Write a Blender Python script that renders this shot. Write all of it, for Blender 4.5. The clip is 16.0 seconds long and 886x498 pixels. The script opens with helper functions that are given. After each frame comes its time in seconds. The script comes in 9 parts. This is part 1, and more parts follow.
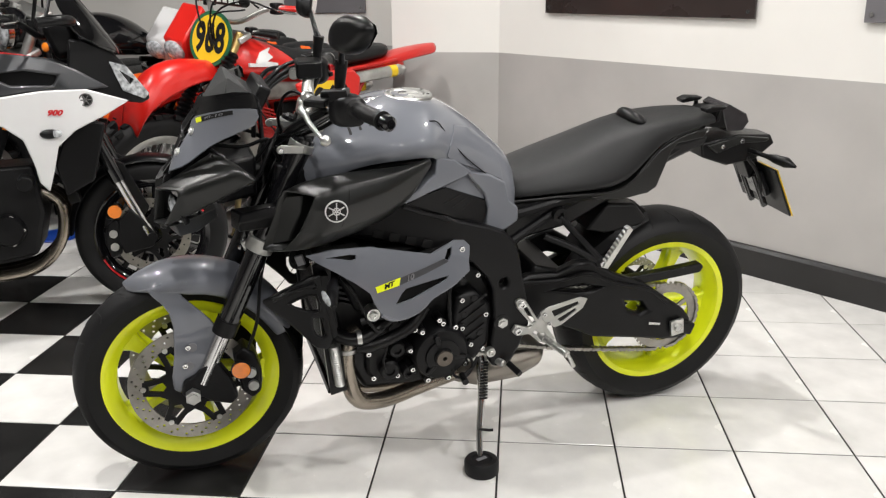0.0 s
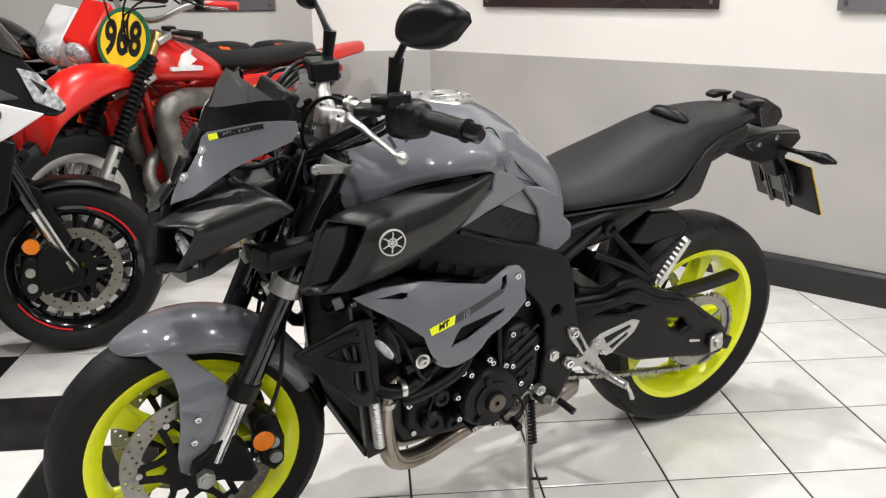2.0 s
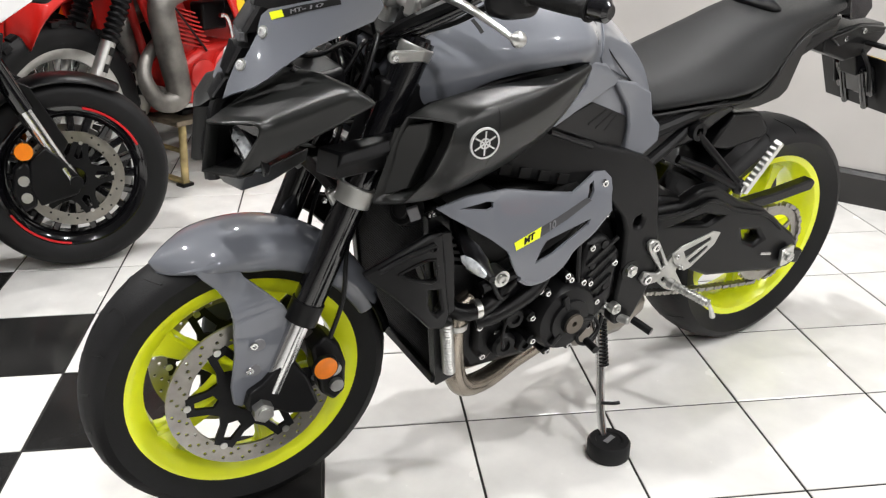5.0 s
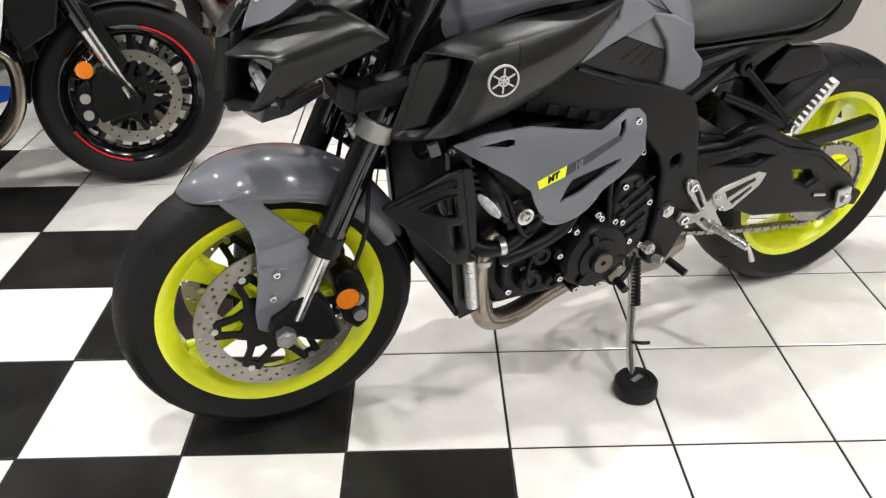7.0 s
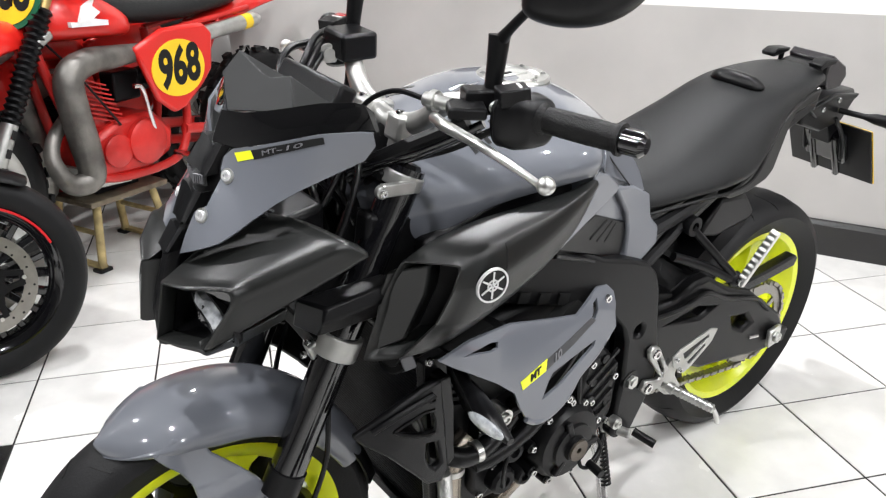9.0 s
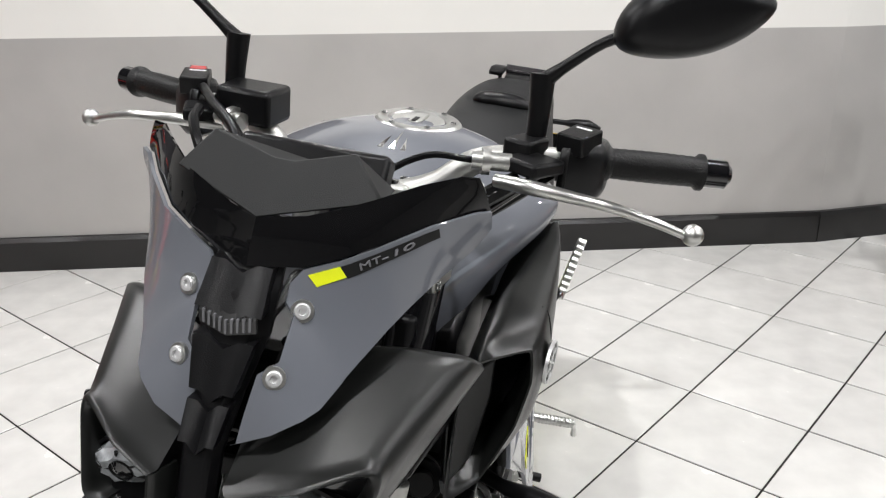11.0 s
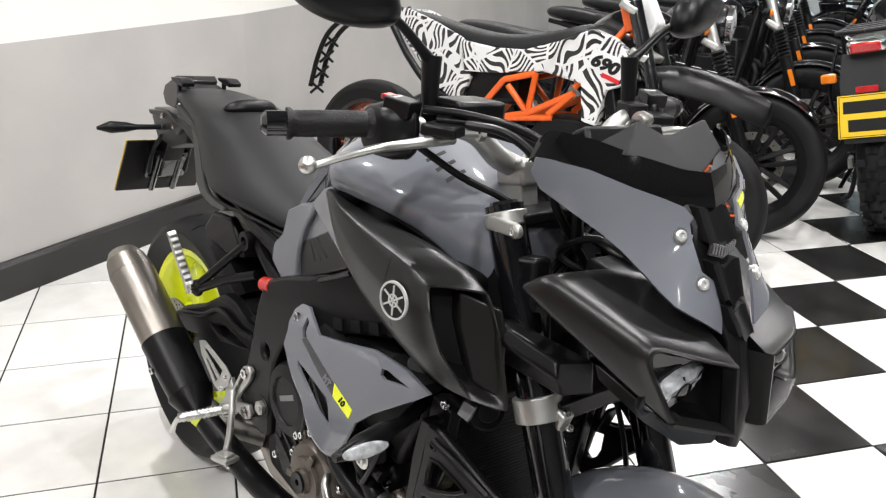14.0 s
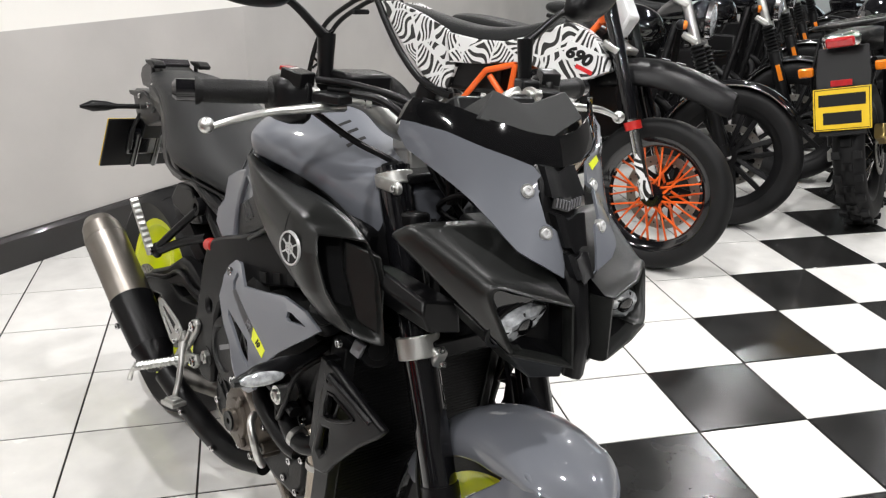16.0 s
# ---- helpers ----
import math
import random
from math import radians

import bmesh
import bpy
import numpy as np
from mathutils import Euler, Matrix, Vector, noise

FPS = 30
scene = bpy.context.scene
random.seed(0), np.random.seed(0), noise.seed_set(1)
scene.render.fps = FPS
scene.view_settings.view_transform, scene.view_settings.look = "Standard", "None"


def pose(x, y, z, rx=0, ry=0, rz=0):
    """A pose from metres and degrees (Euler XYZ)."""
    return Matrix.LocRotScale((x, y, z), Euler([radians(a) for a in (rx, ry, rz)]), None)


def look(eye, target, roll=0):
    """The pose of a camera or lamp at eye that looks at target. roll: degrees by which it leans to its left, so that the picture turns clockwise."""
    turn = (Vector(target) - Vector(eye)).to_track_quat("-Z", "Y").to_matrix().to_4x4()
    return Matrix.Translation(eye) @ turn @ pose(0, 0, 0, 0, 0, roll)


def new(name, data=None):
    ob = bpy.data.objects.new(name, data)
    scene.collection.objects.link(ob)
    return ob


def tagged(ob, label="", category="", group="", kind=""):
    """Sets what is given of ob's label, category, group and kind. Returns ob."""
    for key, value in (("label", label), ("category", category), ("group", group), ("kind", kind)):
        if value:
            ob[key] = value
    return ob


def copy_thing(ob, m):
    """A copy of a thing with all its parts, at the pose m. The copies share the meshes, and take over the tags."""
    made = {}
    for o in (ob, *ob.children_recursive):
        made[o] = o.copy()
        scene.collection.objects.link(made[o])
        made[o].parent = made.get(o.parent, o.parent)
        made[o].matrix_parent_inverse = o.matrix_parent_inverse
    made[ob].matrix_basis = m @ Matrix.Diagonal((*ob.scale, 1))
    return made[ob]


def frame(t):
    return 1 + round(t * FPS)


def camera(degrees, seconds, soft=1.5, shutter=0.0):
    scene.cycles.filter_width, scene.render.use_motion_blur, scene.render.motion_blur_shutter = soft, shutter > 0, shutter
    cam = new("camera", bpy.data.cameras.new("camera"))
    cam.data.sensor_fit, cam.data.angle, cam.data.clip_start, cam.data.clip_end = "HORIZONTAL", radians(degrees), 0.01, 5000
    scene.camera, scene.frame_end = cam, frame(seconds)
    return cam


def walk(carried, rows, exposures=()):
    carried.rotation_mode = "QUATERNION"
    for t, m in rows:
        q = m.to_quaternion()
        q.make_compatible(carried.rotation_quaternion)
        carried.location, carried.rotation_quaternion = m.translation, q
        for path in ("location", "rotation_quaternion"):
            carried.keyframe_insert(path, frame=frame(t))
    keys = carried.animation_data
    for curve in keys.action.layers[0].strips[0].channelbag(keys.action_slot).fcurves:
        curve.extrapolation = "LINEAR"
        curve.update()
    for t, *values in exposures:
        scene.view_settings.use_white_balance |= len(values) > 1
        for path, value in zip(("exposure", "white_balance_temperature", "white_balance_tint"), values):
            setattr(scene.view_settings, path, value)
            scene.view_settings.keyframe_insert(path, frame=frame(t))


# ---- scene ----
cam = camera(54.6, 16.0, 1.25)
PATH = [
    (0, (0.3716, -2.2228, 1.2746), (0.2028, -0.3201, 0.6821), -0.34),
    (0.5, (0.2762, -2.1762, 1.2712), (0.1366, -0.2710, 0.6790), -0.59),
    (1, (0.1175, -2.1248, 1.2708), (0.0879, -0.2142, 0.6804), -0.80),
    (1.5, (-0.0193, -2.0580, 1.2622), (0.0745, -0.1507, 0.6676), -0.73),
    (2, (-0.0640, -1.8943, 1.2424), (0.0892, 0.0089, 0.6472), -0.71),
    (2.5, (-0.1127, -1.7131, 1.2274), (0.0906, 0.1851, 0.6311), -0.62),
    (3, (-0.2040, -1.5928, 1.2103), (0.0766, 0.2963, 0.6166), -0.75),
    (3.5, (-0.3005, -1.5242, 1.1998), (0.1263, 0.3341, 0.5958), -0.66),
    (4, (-0.3759, -1.5288, 1.2027), (0.1221, 0.2937, 0.5466), -0.21),
    (4.5, (-0.3648, -1.6037, 1.1883), (0.0414, 0.2197, 0.4739), 0.23),
    (5, (-0.2632, -1.6754, 1.1670), (-0.0386, 0.1483, 0.3772), 0.10),
    (5.2, (-0.2228, -1.6959, 1.1557), (-0.0596, 0.1120, 0.3163), 0.12),
    (7.3, (-0.1521, -1.6433, 1.2220), (-0.1256, 0.1073, 0.2551), -0.67),
    (7.5, (-0.1655, -1.6259, 1.2427), (-0.1255, 0.1404, 0.3053), -0.88),
    (8, (-0.2123, -1.5620, 1.2972), (-0.0942, 0.2568, 0.4739), -1.19),
    (8.5, (-0.2716, -1.4871, 1.2945), (-0.0059, 0.3465, 0.5413), -1.18),
    (9, (-0.3496, -1.4019, 1.2691), (0.0783, 0.4042, 0.5242), -0.86),
    (9.2, (-0.3735, -1.3679, 1.2629), (0.1085, 0.4253, 0.5200), -0.84),
    (11.3, (-0.8782, -0.7269, 1.2613), (0.6942, 0.2872, 0.5550), -0.35),
    (11.5, (-0.9146, -0.6415, 1.2486), (0.7270, 0.2490, 0.5330), -0.42),
    (12, (-1.0321, -0.4353, 1.2507), (0.7319, 0.1712, 0.5292), -0.10),
    (12.5, (-1.2085, -0.2667, 1.2963), (0.6378, 0.0167, 0.5817), 0.02),
    (13, (-1.3083, -0.0749, 1.3220), (0.5549, -0.1830, 0.6032), 0.23),
    (13.5, (-1.2619, 0.1415, 1.2926), (0.5654, -0.2382, 0.5739), 0.56),
    (14, (-1.2662, 0.3111, 1.3152), (0.5344, -0.1789, 0.5955), 0.69),
    (14.5, (-1.3748, 0.4218, 1.3398), (0.4151, -0.1077, 0.6216), 0.73),
    (15, (-1.4796, 0.4579, 1.3572), (0.3054, -0.0859, 0.6376), 0.80),
    (15.5, (-1.5260, 0.4191, 1.3476), (0.2585, -0.1254, 0.6270), 0.76),
    (16, (-1.4753, 0.1454, 1.3113), (0.3419, -0.2715, 0.5877), 0.85),
]
walk(cam, [(t, look(eye, target, roll)) for t, eye, target, roll in PATH],
     [(0, -0.24, 6420, 10), (2.6, -0.16, 6380, 10), (4.0, 0.03, 6220, 10), (5.0, 0.07, 6300, 10), (7.5, -0.01, 6420, 10), (8.3, 0.08, 6150, 10), (9.0, 0.15, 6120, 10),
      (9.6, 0.1, 6150, 10), (11.4, -0.40, 6220, 10), (12.5, -0.33, 6260, 10), (13.4, 0.12, 6280, 10), (14.5, 0.01, 6300, 10), (16, -0.10, 6300, 10)])

# ---- light: a closed showroom under rows of small ceiling spots ----
world = bpy.data.worlds.new("world")
scene.world = world
world.use_nodes = True
world.node_tree.nodes["Background"].inputs[0].default_value = (1.0, 0.97, 0.93, 1)
world.node_tree.nodes["Background"].inputs[1].default_value = 0.01
CEILING = 2.75
SPOT_WATTS = 29.0


def ceiling_spot(x, y, watts=SPOT_WATTS, size=0.07):
    data = bpy.data.lights.new("ceiling_spot", "AREA")
    data.shape, data.size, data.energy, data.color = "DISK", size, watts, (1.0, 0.965, 0.925)
    lamp = new("ceiling_spot", data)
    lamp.matrix_world = look((x, y, CEILING - 0.03), (x, y, 0))
    return lamp


for lamp_x, lamp_y in ((0.74, 0.74), (-0.75, -0.65), (0.85, -0.85), (-1.9, 0.75), (-0.55, 1.50), (2.2, -1.0), (0.2, -2.4), (-2.2, -1.3),
                       (2.3, -2.7), (-2.8, 0.9), (1.0, -4.0), (3.6, -3.2), (5.6, -4.6), (4.6, -1.9), (3.6, -5.2)):
    ceiling_spot(lamp_x, lamp_y)

# ---- materials ----
def material(name, color, rough=0.5, metal=0.0, coat=0.0, spread=0.12, scale=6.0, bump=0.0, bump_scale=120.0,
             rough_spread=0.1, transmission=0.0, emission=0.0, piece=False):
    """A surface with slow blotches and fine grain in colour and gloss."""
    m = bpy.data.materials.new(name)
    m.use_nodes = True
    nt = m.node_tree
    b = nt.nodes["Principled BSDF"]
    b.inputs["Metallic"].default_value = metal
    b.inputs["Coat Weight"].default_value = coat
    if not metal and not coat and max(color) < 0.03:
        b.inputs["Specular IOR Level"].default_value = 0.46 if "graphite" in name else (0.20 if "satin_metal" in name else 0.25)
    if coat >= 0.9:
        b.inputs["Specular IOR Level"].default_value = 0.15
    b.inputs["Coat Roughness"].default_value = 0.04
    b.inputs["Transmission Weight"].default_value = transmission
    if emission:
        b.inputs["Emission Color"].default_value = (*color, 1)
        b.inputs["Emission Strength"].default_value = emission
    coord = nt.nodes.new("ShaderNodeTexCoord")
    slow = nt.nodes.new("ShaderNodeTexNoise")
    slow.inputs["Scale"].default_value, slow.inputs["Detail"].default_value = scale, 5
    nt.links.new(coord.outputs["Object"], slow.inputs["Vector"])
    ramp = nt.nodes.new("ShaderNodeMapRange")
    ramp.inputs["From Min"].default_value, ramp.inputs["From Max"].default_value = 0.3, 0.7
    ramp.inputs["To Min"].default_value, ramp.inputs["To Max"].default_value = 1 - spread, 1 + spread
    nt.links.new(slow.outputs["Fac"], ramp.inputs["Value"])
    tint = nt.nodes.new("ShaderNodeMix")
    tint.data_type, tint.blend_type = "RGBA", "MULTIPLY"
    tint.inputs["Factor"].default_value = 1
    tint.inputs["A"].default_value = (*color, 1)
    nt.links.new(ramp.outputs["Result"], tint.inputs["B"])
    last = tint.outputs["Result"]
    if piece:
        info = nt.nodes.new("ShaderNodeObjectInfo")
        vary = nt.nodes.new("ShaderNodeMapRange")
        vary.inputs["To Min"].default_value, vary.inputs["To Max"].default_value = 0.93, 1.03
        nt.links.new(info.outputs["Random"], vary.inputs["Value"])
        more = nt.nodes.new("ShaderNodeMix")
        more.data_type, more.blend_type = "RGBA", "MULTIPLY"
        more.inputs["Factor"].default_value = 1
        nt.links.new(last, more.inputs["A"])
        nt.links.new(vary.outputs["Result"], more.inputs["B"])
        last = more.outputs["Result"]
    nt.links.new(last, b.inputs["Base Color"])
    grain = nt.nodes.new("ShaderNodeTexNoise")
    grain.inputs["Scale"].default_value, grain.inputs["Detail"].default_value = bump_scale, 4
    nt.links.new(coord.outputs["Object"], grain.inputs["Vector"])
    gloss = nt.nodes.new("ShaderNodeMapRange")
    gloss.inputs["From Min"].default_value, gloss.inputs["From Max"].default_value = 0.25, 0.75
    gloss.inputs["To Min"].default_value = max(0.02, rough * (1 - rough_spread))
    gloss.inputs["To Max"].default_value = min(1.0, rough * (1 + rough_spread))
    nt.links.new(slow.outputs["Fac"], gloss.inputs["Value"])
    nt.links.new(gloss.outputs["Result"], b.inputs["Roughness"])
    if bump:
        relief = nt.nodes.new("ShaderNodeBump")
        relief.inputs["Strength"].default_value, relief.inputs["Distance"].default_value = bump, 0.002
        nt.links.new(grain.outputs["Fac"], relief.inputs["Height"])
        nt.links.new(relief.outputs["Normal"], b.inputs["Normal"])
    return m


GREY_PAINT = material("grey_gloss_paint", (0.138, 0.146, 0.166), 0.40, 0.0, 1.0, 0.05, 3, 0.02, 900)
DARK_GREY_PAINT = material("dark_grey_metallic_paint", (0.040, 0.042, 0.046), 0.35, 0.3, 0.8, 0.1, 4)
GRAPHITE = material("graphite_satin_plastic", (0.0080, 0.0085, 0.0080), 0.31, 0.0, 0.0, 0.12, 5, 0.10, 1400)
BLACK_PLASTIC = material("black_moulded_plastic", (0.0045, 0.0045, 0.005), 0.31, 0, 0, 0.15, 8, 0.15, 900)
BLACK_GLOSS = material("black_gloss_paint", (0.005, 0.005, 0.006), 0.10, 0, 0.6, 0.1, 4)
BLACK_METAL = material("black_satin_metal", (0.0055, 0.0055, 0.006), 0.36, 0.0, 0, 0.2, 14, 0.12, 500)
ENGINE_BLACK = material("engine_black_paint", (0.005, 0.005, 0.0055), 0.42, 0.0, 0, 0.3, 18, 0.3, 260)
RUBBER = material("tyre_rubber", (0.008, 0.008, 0.0085), 0.55, 0, 0, 0.25, 9, 0.25, 300)
GRIP_RUBBER = material("grip_rubber", (0.006, 0.006, 0.006), 0.42, 0, 0, 0.2, 20, 0.5, 400)
LAMP_DARK = material("smoked_lamp_lens", (0.022, 0.022, 0.022), 0.30, 0.1, 0.1, 0.4, 80)
MARK_SILVER = material("silver_badge_metal", (0.72, 0.72, 0.72), 0.38, 0.55, 0, 0.05, 20)
NEON = material("neon_yellow_paint", (0.80, 0.87, 0.012), 0.30, 0, 0.4, 0.06, 4)
VINYL = material("seat_vinyl", (0.014, 0.0145, 0.015), 0.42, 0, 0, 0.14, 5, 0.35, 700)
ALU = material("brushed_aluminium", (0.60, 0.60, 0.58), 0.30, 0.95, 0, 0.14, 25, 0.1, 600)
ALU_SATIN = material("satin_cast_aluminium", (0.50, 0.50, 0.48), 0.42, 0.9, 0, 0.15, 20, 0.2, 500)
STEEL = material("polished_steel", (0.66, 0.66, 0.66), 0.16, 1.0, 0, 0.1, 20)
DISC_STEEL = material("brake_disc_steel", (0.33, 0.315, 0.29), 0.33, 0.95, 0, 0.15, 30, 0.15, 400)
BRONZE_PIPE = material("heat_tinted_exhaust_steel", (0.34, 0.30, 0.25), 0.24, 0.95, 0, 0.4, 9, 0.1, 300)
TITANIUM = material("titanium_silencer_skin", (0.31, 0.285, 0.255), 0.34, 0.95, 0, 0.14, 10, 0.1, 600)
BRONZE_COVER = material("bronze_engine_cover", (0.13, 0.112, 0.095), 0.42, 0.8, 0, 0.25, 16, 0.2, 400)
ORANGE_LENS = material("orange_lens", (0.75, 0.20, 0.01), 0.15, 0, 0.5, 0.1, 40)
# strong colour blotches paint the bright and dark reflections of lens facets
CLEAR_LENS = material("clear_lens_painted_glints", (0.52, 0.54, 0.56), 0.12, 0.30, 0.6, 0.60, 60)
MATT_PLASTIC = material("matt_instrument_plastic", (0.010, 0.0105, 0.0105), 0.50, 0, 0, 0.15, 9, 0.2, 1100)
DARK_GLASS = material("smoked_screen", (0.005, 0.005, 0.0055), 0.05, 0, 0.5, 0.1, 4)
SMOKED_TAIL = material("smoked_tail_lens", (0.028, 0.026, 0.028), 0.22, 0, 0.5, 0.2, 30)
RED_LENS = material("red_lamp_lens", (0.42, 0.012, 0.015), 0.12, 0, 0.6, 0.15, 30)
RED_PAINT = material("race_red_plastic", (0.62, 0.014, 0.009), 0.30, 0, 0.4, 0.08, 5)
RED_METAL = material("red_painted_metal", (0.50, 0.016, 0.012), 0.36, 0.1, 0.2, 0.2, 12, 0.2, 300)
RACE_YELLOW = material("race_number_yellow", (0.83, 0.56, 0.015), 0.4, 0, 0, 0.06, 8)
PLATE_GREEN = material("dark_green_plate_edge", (0.010, 0.11, 0.05), 0.4, 0, 0, 0.1, 8)
PLATE_YELLOW = material("reflective_yellow_plate", (0.80, 0.53, 0.012), 0.4, 0, 0, 0.04, 8)
WHITE_PLASTIC = material("white_gloss_plastic", (0.74, 0.74, 0.74), 0.25, 0, 0.4, 0.04, 4)
ORANGE_PAINT = material("orange_powder_coat", (0.80, 0.12, 0.008), 0.35, 0, 0.2, 0.1, 10)
PIPE_GREY = material("scuffed_raw_steel_pipe", (0.20, 0.19, 0.175), 0.48, 0.85, 0, 0.45, 11, 0.3, 200)
GOLD_METAL = material("gold_anodised_metal", (0.45, 0.33, 0.13), 0.35, 0.9, 0, 0.15, 20)
RIM_RED = material("red_rim_tape", (0.60, 0.015, 0.02), 0.35, 0, 0.2, 0.05, 8)
CREAM_METAL = material("worn_cream_steel", (0.42, 0.33, 0.15), 0.55, 0.2, 0, 0.35, 22, 0.3, 150)
BROWN_TOP = material("dusty_brown_board", (0.16, 0.13, 0.09), 0.7, 0, 0, 0.35, 25, 0.3, 200)
BLUE_PLASTIC = material("blue_plastic", (0.015, 0.07, 0.42), 0.35, 0, 0, 0.1, 10)
DARK_BOARD = material("dark_bronze_display_board", (0.030, 0.022, 0.020), 0.28, 0, 0.3, 0.2, 3)
GREY_BOARD = material("grey_display_board", (0.16, 0.155, 0.165), 0.35, 0, 0.2, 0.15, 3)
SKIRTING = material("black_gloss_skirting", (0.010, 0.0095, 0.0095), 0.30, 0, 0.2, 0.25, 5, 0.1, 60)
CEILING_PAINT = material("dark_ceiling_paint", (0.07, 0.068, 0.066), 0.85, 0, 0, 0.1, 2)
WALL_DARK = material("dull_grey_wall_paint", (0.22, 0.215, 0.21), 0.7, 0, 0, 0.1, 2)
WALL_WHITE = material("white_wall_paint", (0.80, 0.785, 0.75), 0.6, 0, 0, 0.035, 1.6, 0.15, 45)
WALL_GREY = material("pale_grey_wall_paint", (0.43, 0.415, 0.40), 0.55, 0, 0, 0.075, 2.6, 0.15, 45)
DAYLIGHT = material("pale_street_daylight", (0.78, 0.90, 0.94), 0.6, 0, 0, 0.15, 1.5, emission=1.6)
TILE_WHITE = material("white_glazed_tile", (0.775, 0.765, 0.74), 0.22, 0, 0, 0.075, 9, 0.05, 30, 0.35, piece=True)
TILE_BLACK = material("black_glazed_tile", (0.017, 0.0168, 0.0165), 0.20, 0, 0, 0.3, 6, 0.05, 30, 0.35, piece=True)
GROUT = material("dark_floor_grout", (0.020, 0.019, 0.018), 0.85, 0, 0, 0.2, 12, 0.3, 200)
INK_BLACK = material("black_print", (0.010, 0.010, 0.010), 0.45, 0, 0, 0.05, 8)
INK_GREY = material("grey_print", (0.16, 0.16, 0.17), 0.4, 0, 0, 0.05, 8)
INK_DARK = material("charcoal_print", (0.045, 0.046, 0.05), 0.4, 0, 0, 0.05, 8)
INK_WHITE = material("white_print", (0.75, 0.75, 0.75), 0.4, 0, 0, 0.05, 8)


def swirl_material():
    """White plastic printed with patches of bent black stripes, each patch running its own way."""
    m = material("black_and_white_stripe_graphic", (0.8, 0.8, 0.8), 0.3, 0, 0.3, 0.03, 5)
    nt = m.node_tree
    b = nt.nodes["Principled BSDF"]
    coord = nt.nodes.new("ShaderNodeTexCoord")
    bend = nt.nodes.new("ShaderNodeTexNoise")
    bend.inputs["Scale"].default_value, bend.inputs["Detail"].default_value = 9.0, 0.0
    nt.links.new(coord.outputs["Object"], bend.inputs["Vector"])

    def vec(op, a, c):
        n = nt.nodes.new("ShaderNodeVectorMath")
        n.operation = op
        for k, v in enumerate((a, c)):
            if isinstance(v, tuple):
                n.inputs[k].default_value = v
            else:
                nt.links.new(v, n.inputs[k])
        return n

    def num(op, a, c):
        n = nt.nodes.new("ShaderNodeMath")
        n.operation = op
        for k, v in enumerate((a, c)):
            if isinstance(v, float):
                n.inputs[k].default_value = v
            else:
                nt.links.new(v, n.inputs[k])
        return n.outputs["Value"]
    centred = vec("SUBTRACT", bend.outputs["Color"], (0.5, 0.5, 0.5)).outputs["Vector"]
    warped = vec("ADD", coord.outputs["Object"], vec("MULTIPLY", centred, (0.15, 0.15, 0.15)).outputs["Vector"]).outputs["Vector"]
    cells = nt.nodes.new("ShaderNodeTexVoronoi")
    cells.inputs["Scale"].default_value = 7.5
    nt.links.new(coord.outputs["Object"], cells.inputs["Vector"])
    edge = nt.nodes.new("ShaderNodeTexVoronoi")
    edge.feature = "DISTANCE_TO_EDGE"
    edge.inputs["Scale"].default_value = 7.5
    nt.links.new(coord.outputs["Object"], edge.inputs["Vector"])
    way = vec("NORMALIZE", vec("MULTIPLY", vec("SUBTRACT", cells.outputs["Color"], (0.5, 0.5, 0.5)).outputs["Vector"], (1.0, 0.0, 1.0)).outputs["Vector"], (0.0, 0.0, 0.0)).outputs["Vector"]
    wave = num("SINE", num("MULTIPLY", vec("DOT_PRODUCT", warped, way).outputs["Value"], 225.0), 0.0)
    inside = num("GREATER_THAN", edge.outputs["Distance"], 0.035)
    dark = num("MULTIPLY", num("GREATER_THAN", wave, 0.05), inside)
    tint = nt.nodes.new("ShaderNodeMix")
    tint.data_type = "RGBA"
    tint.inputs["A"].default_value, tint.inputs["B"].default_value = (0.76, 0.76, 0.76, 1), (0.012, 0.012, 0.012, 1)
    nt.links.new(dark, tint.inputs["Factor"])
    nt.links.new(tint.outputs["Result"], b.inputs["Base Color"])
    return m


SWIRL = swirl_material()

from mathutils.bvhtree import BVHTree


# ---- mesh tools ----
def finish(name, bm, mat, smooth=35):
    bmesh.ops.recalc_face_normals(bm, faces=bm.faces)
    me = bpy.data.meshes.new(name)
    bm.to_mesh(me)
    bm.free()
    me.materials.append(mat)
    if smooth:
        for p in me.polygons:
            p.use_smooth = True
        me.set_sharp_from_angle(angle=radians(smooth))
    return me


def part(name, bm, mat, parent, label="", smooth=35, bevel=0.0, subsurf=0, solid=0.0):
    if solid and not subsurf:
        # thicken here, so that the rim keeps its sharp edges
        bmesh.ops.recalc_face_normals(bm, faces=bm.faces)
        bm.normal_update()
        for v in bm.verts:
            v.co += v.normal * solid / 2
        bmesh.ops.solidify(bm, geom=bm.faces[:], thickness=solid)
        solid = 0.0
    ob = new(name, finish(name, bm, mat, smooth))
    ob.parent = parent
    if label:
        tagged(ob, label)
    if solid:
        mod = ob.modifiers.new("thickness", "SOLIDIFY")
        mod.thickness, mod.offset = solid, 0
    if bevel:
        mod = ob.modifiers.new("edges", "BEVEL")
        mod.width, mod.segments, mod.limit_method, mod.angle_limit = bevel, 2, "ANGLE", radians(32)
        mod.harden_normals = False
    if subsurf:
        mod = ob.modifiers.new("round", "SUBSURF")
        mod.levels = mod.render_levels = subsurf
    return ob


def thing(name, m, label, category, group="", kind=""):
    ob = new(name)
    ob.matrix_world = m
    ob.empty_display_size = 0.1
    return tagged(ob, label, category, group, kind)


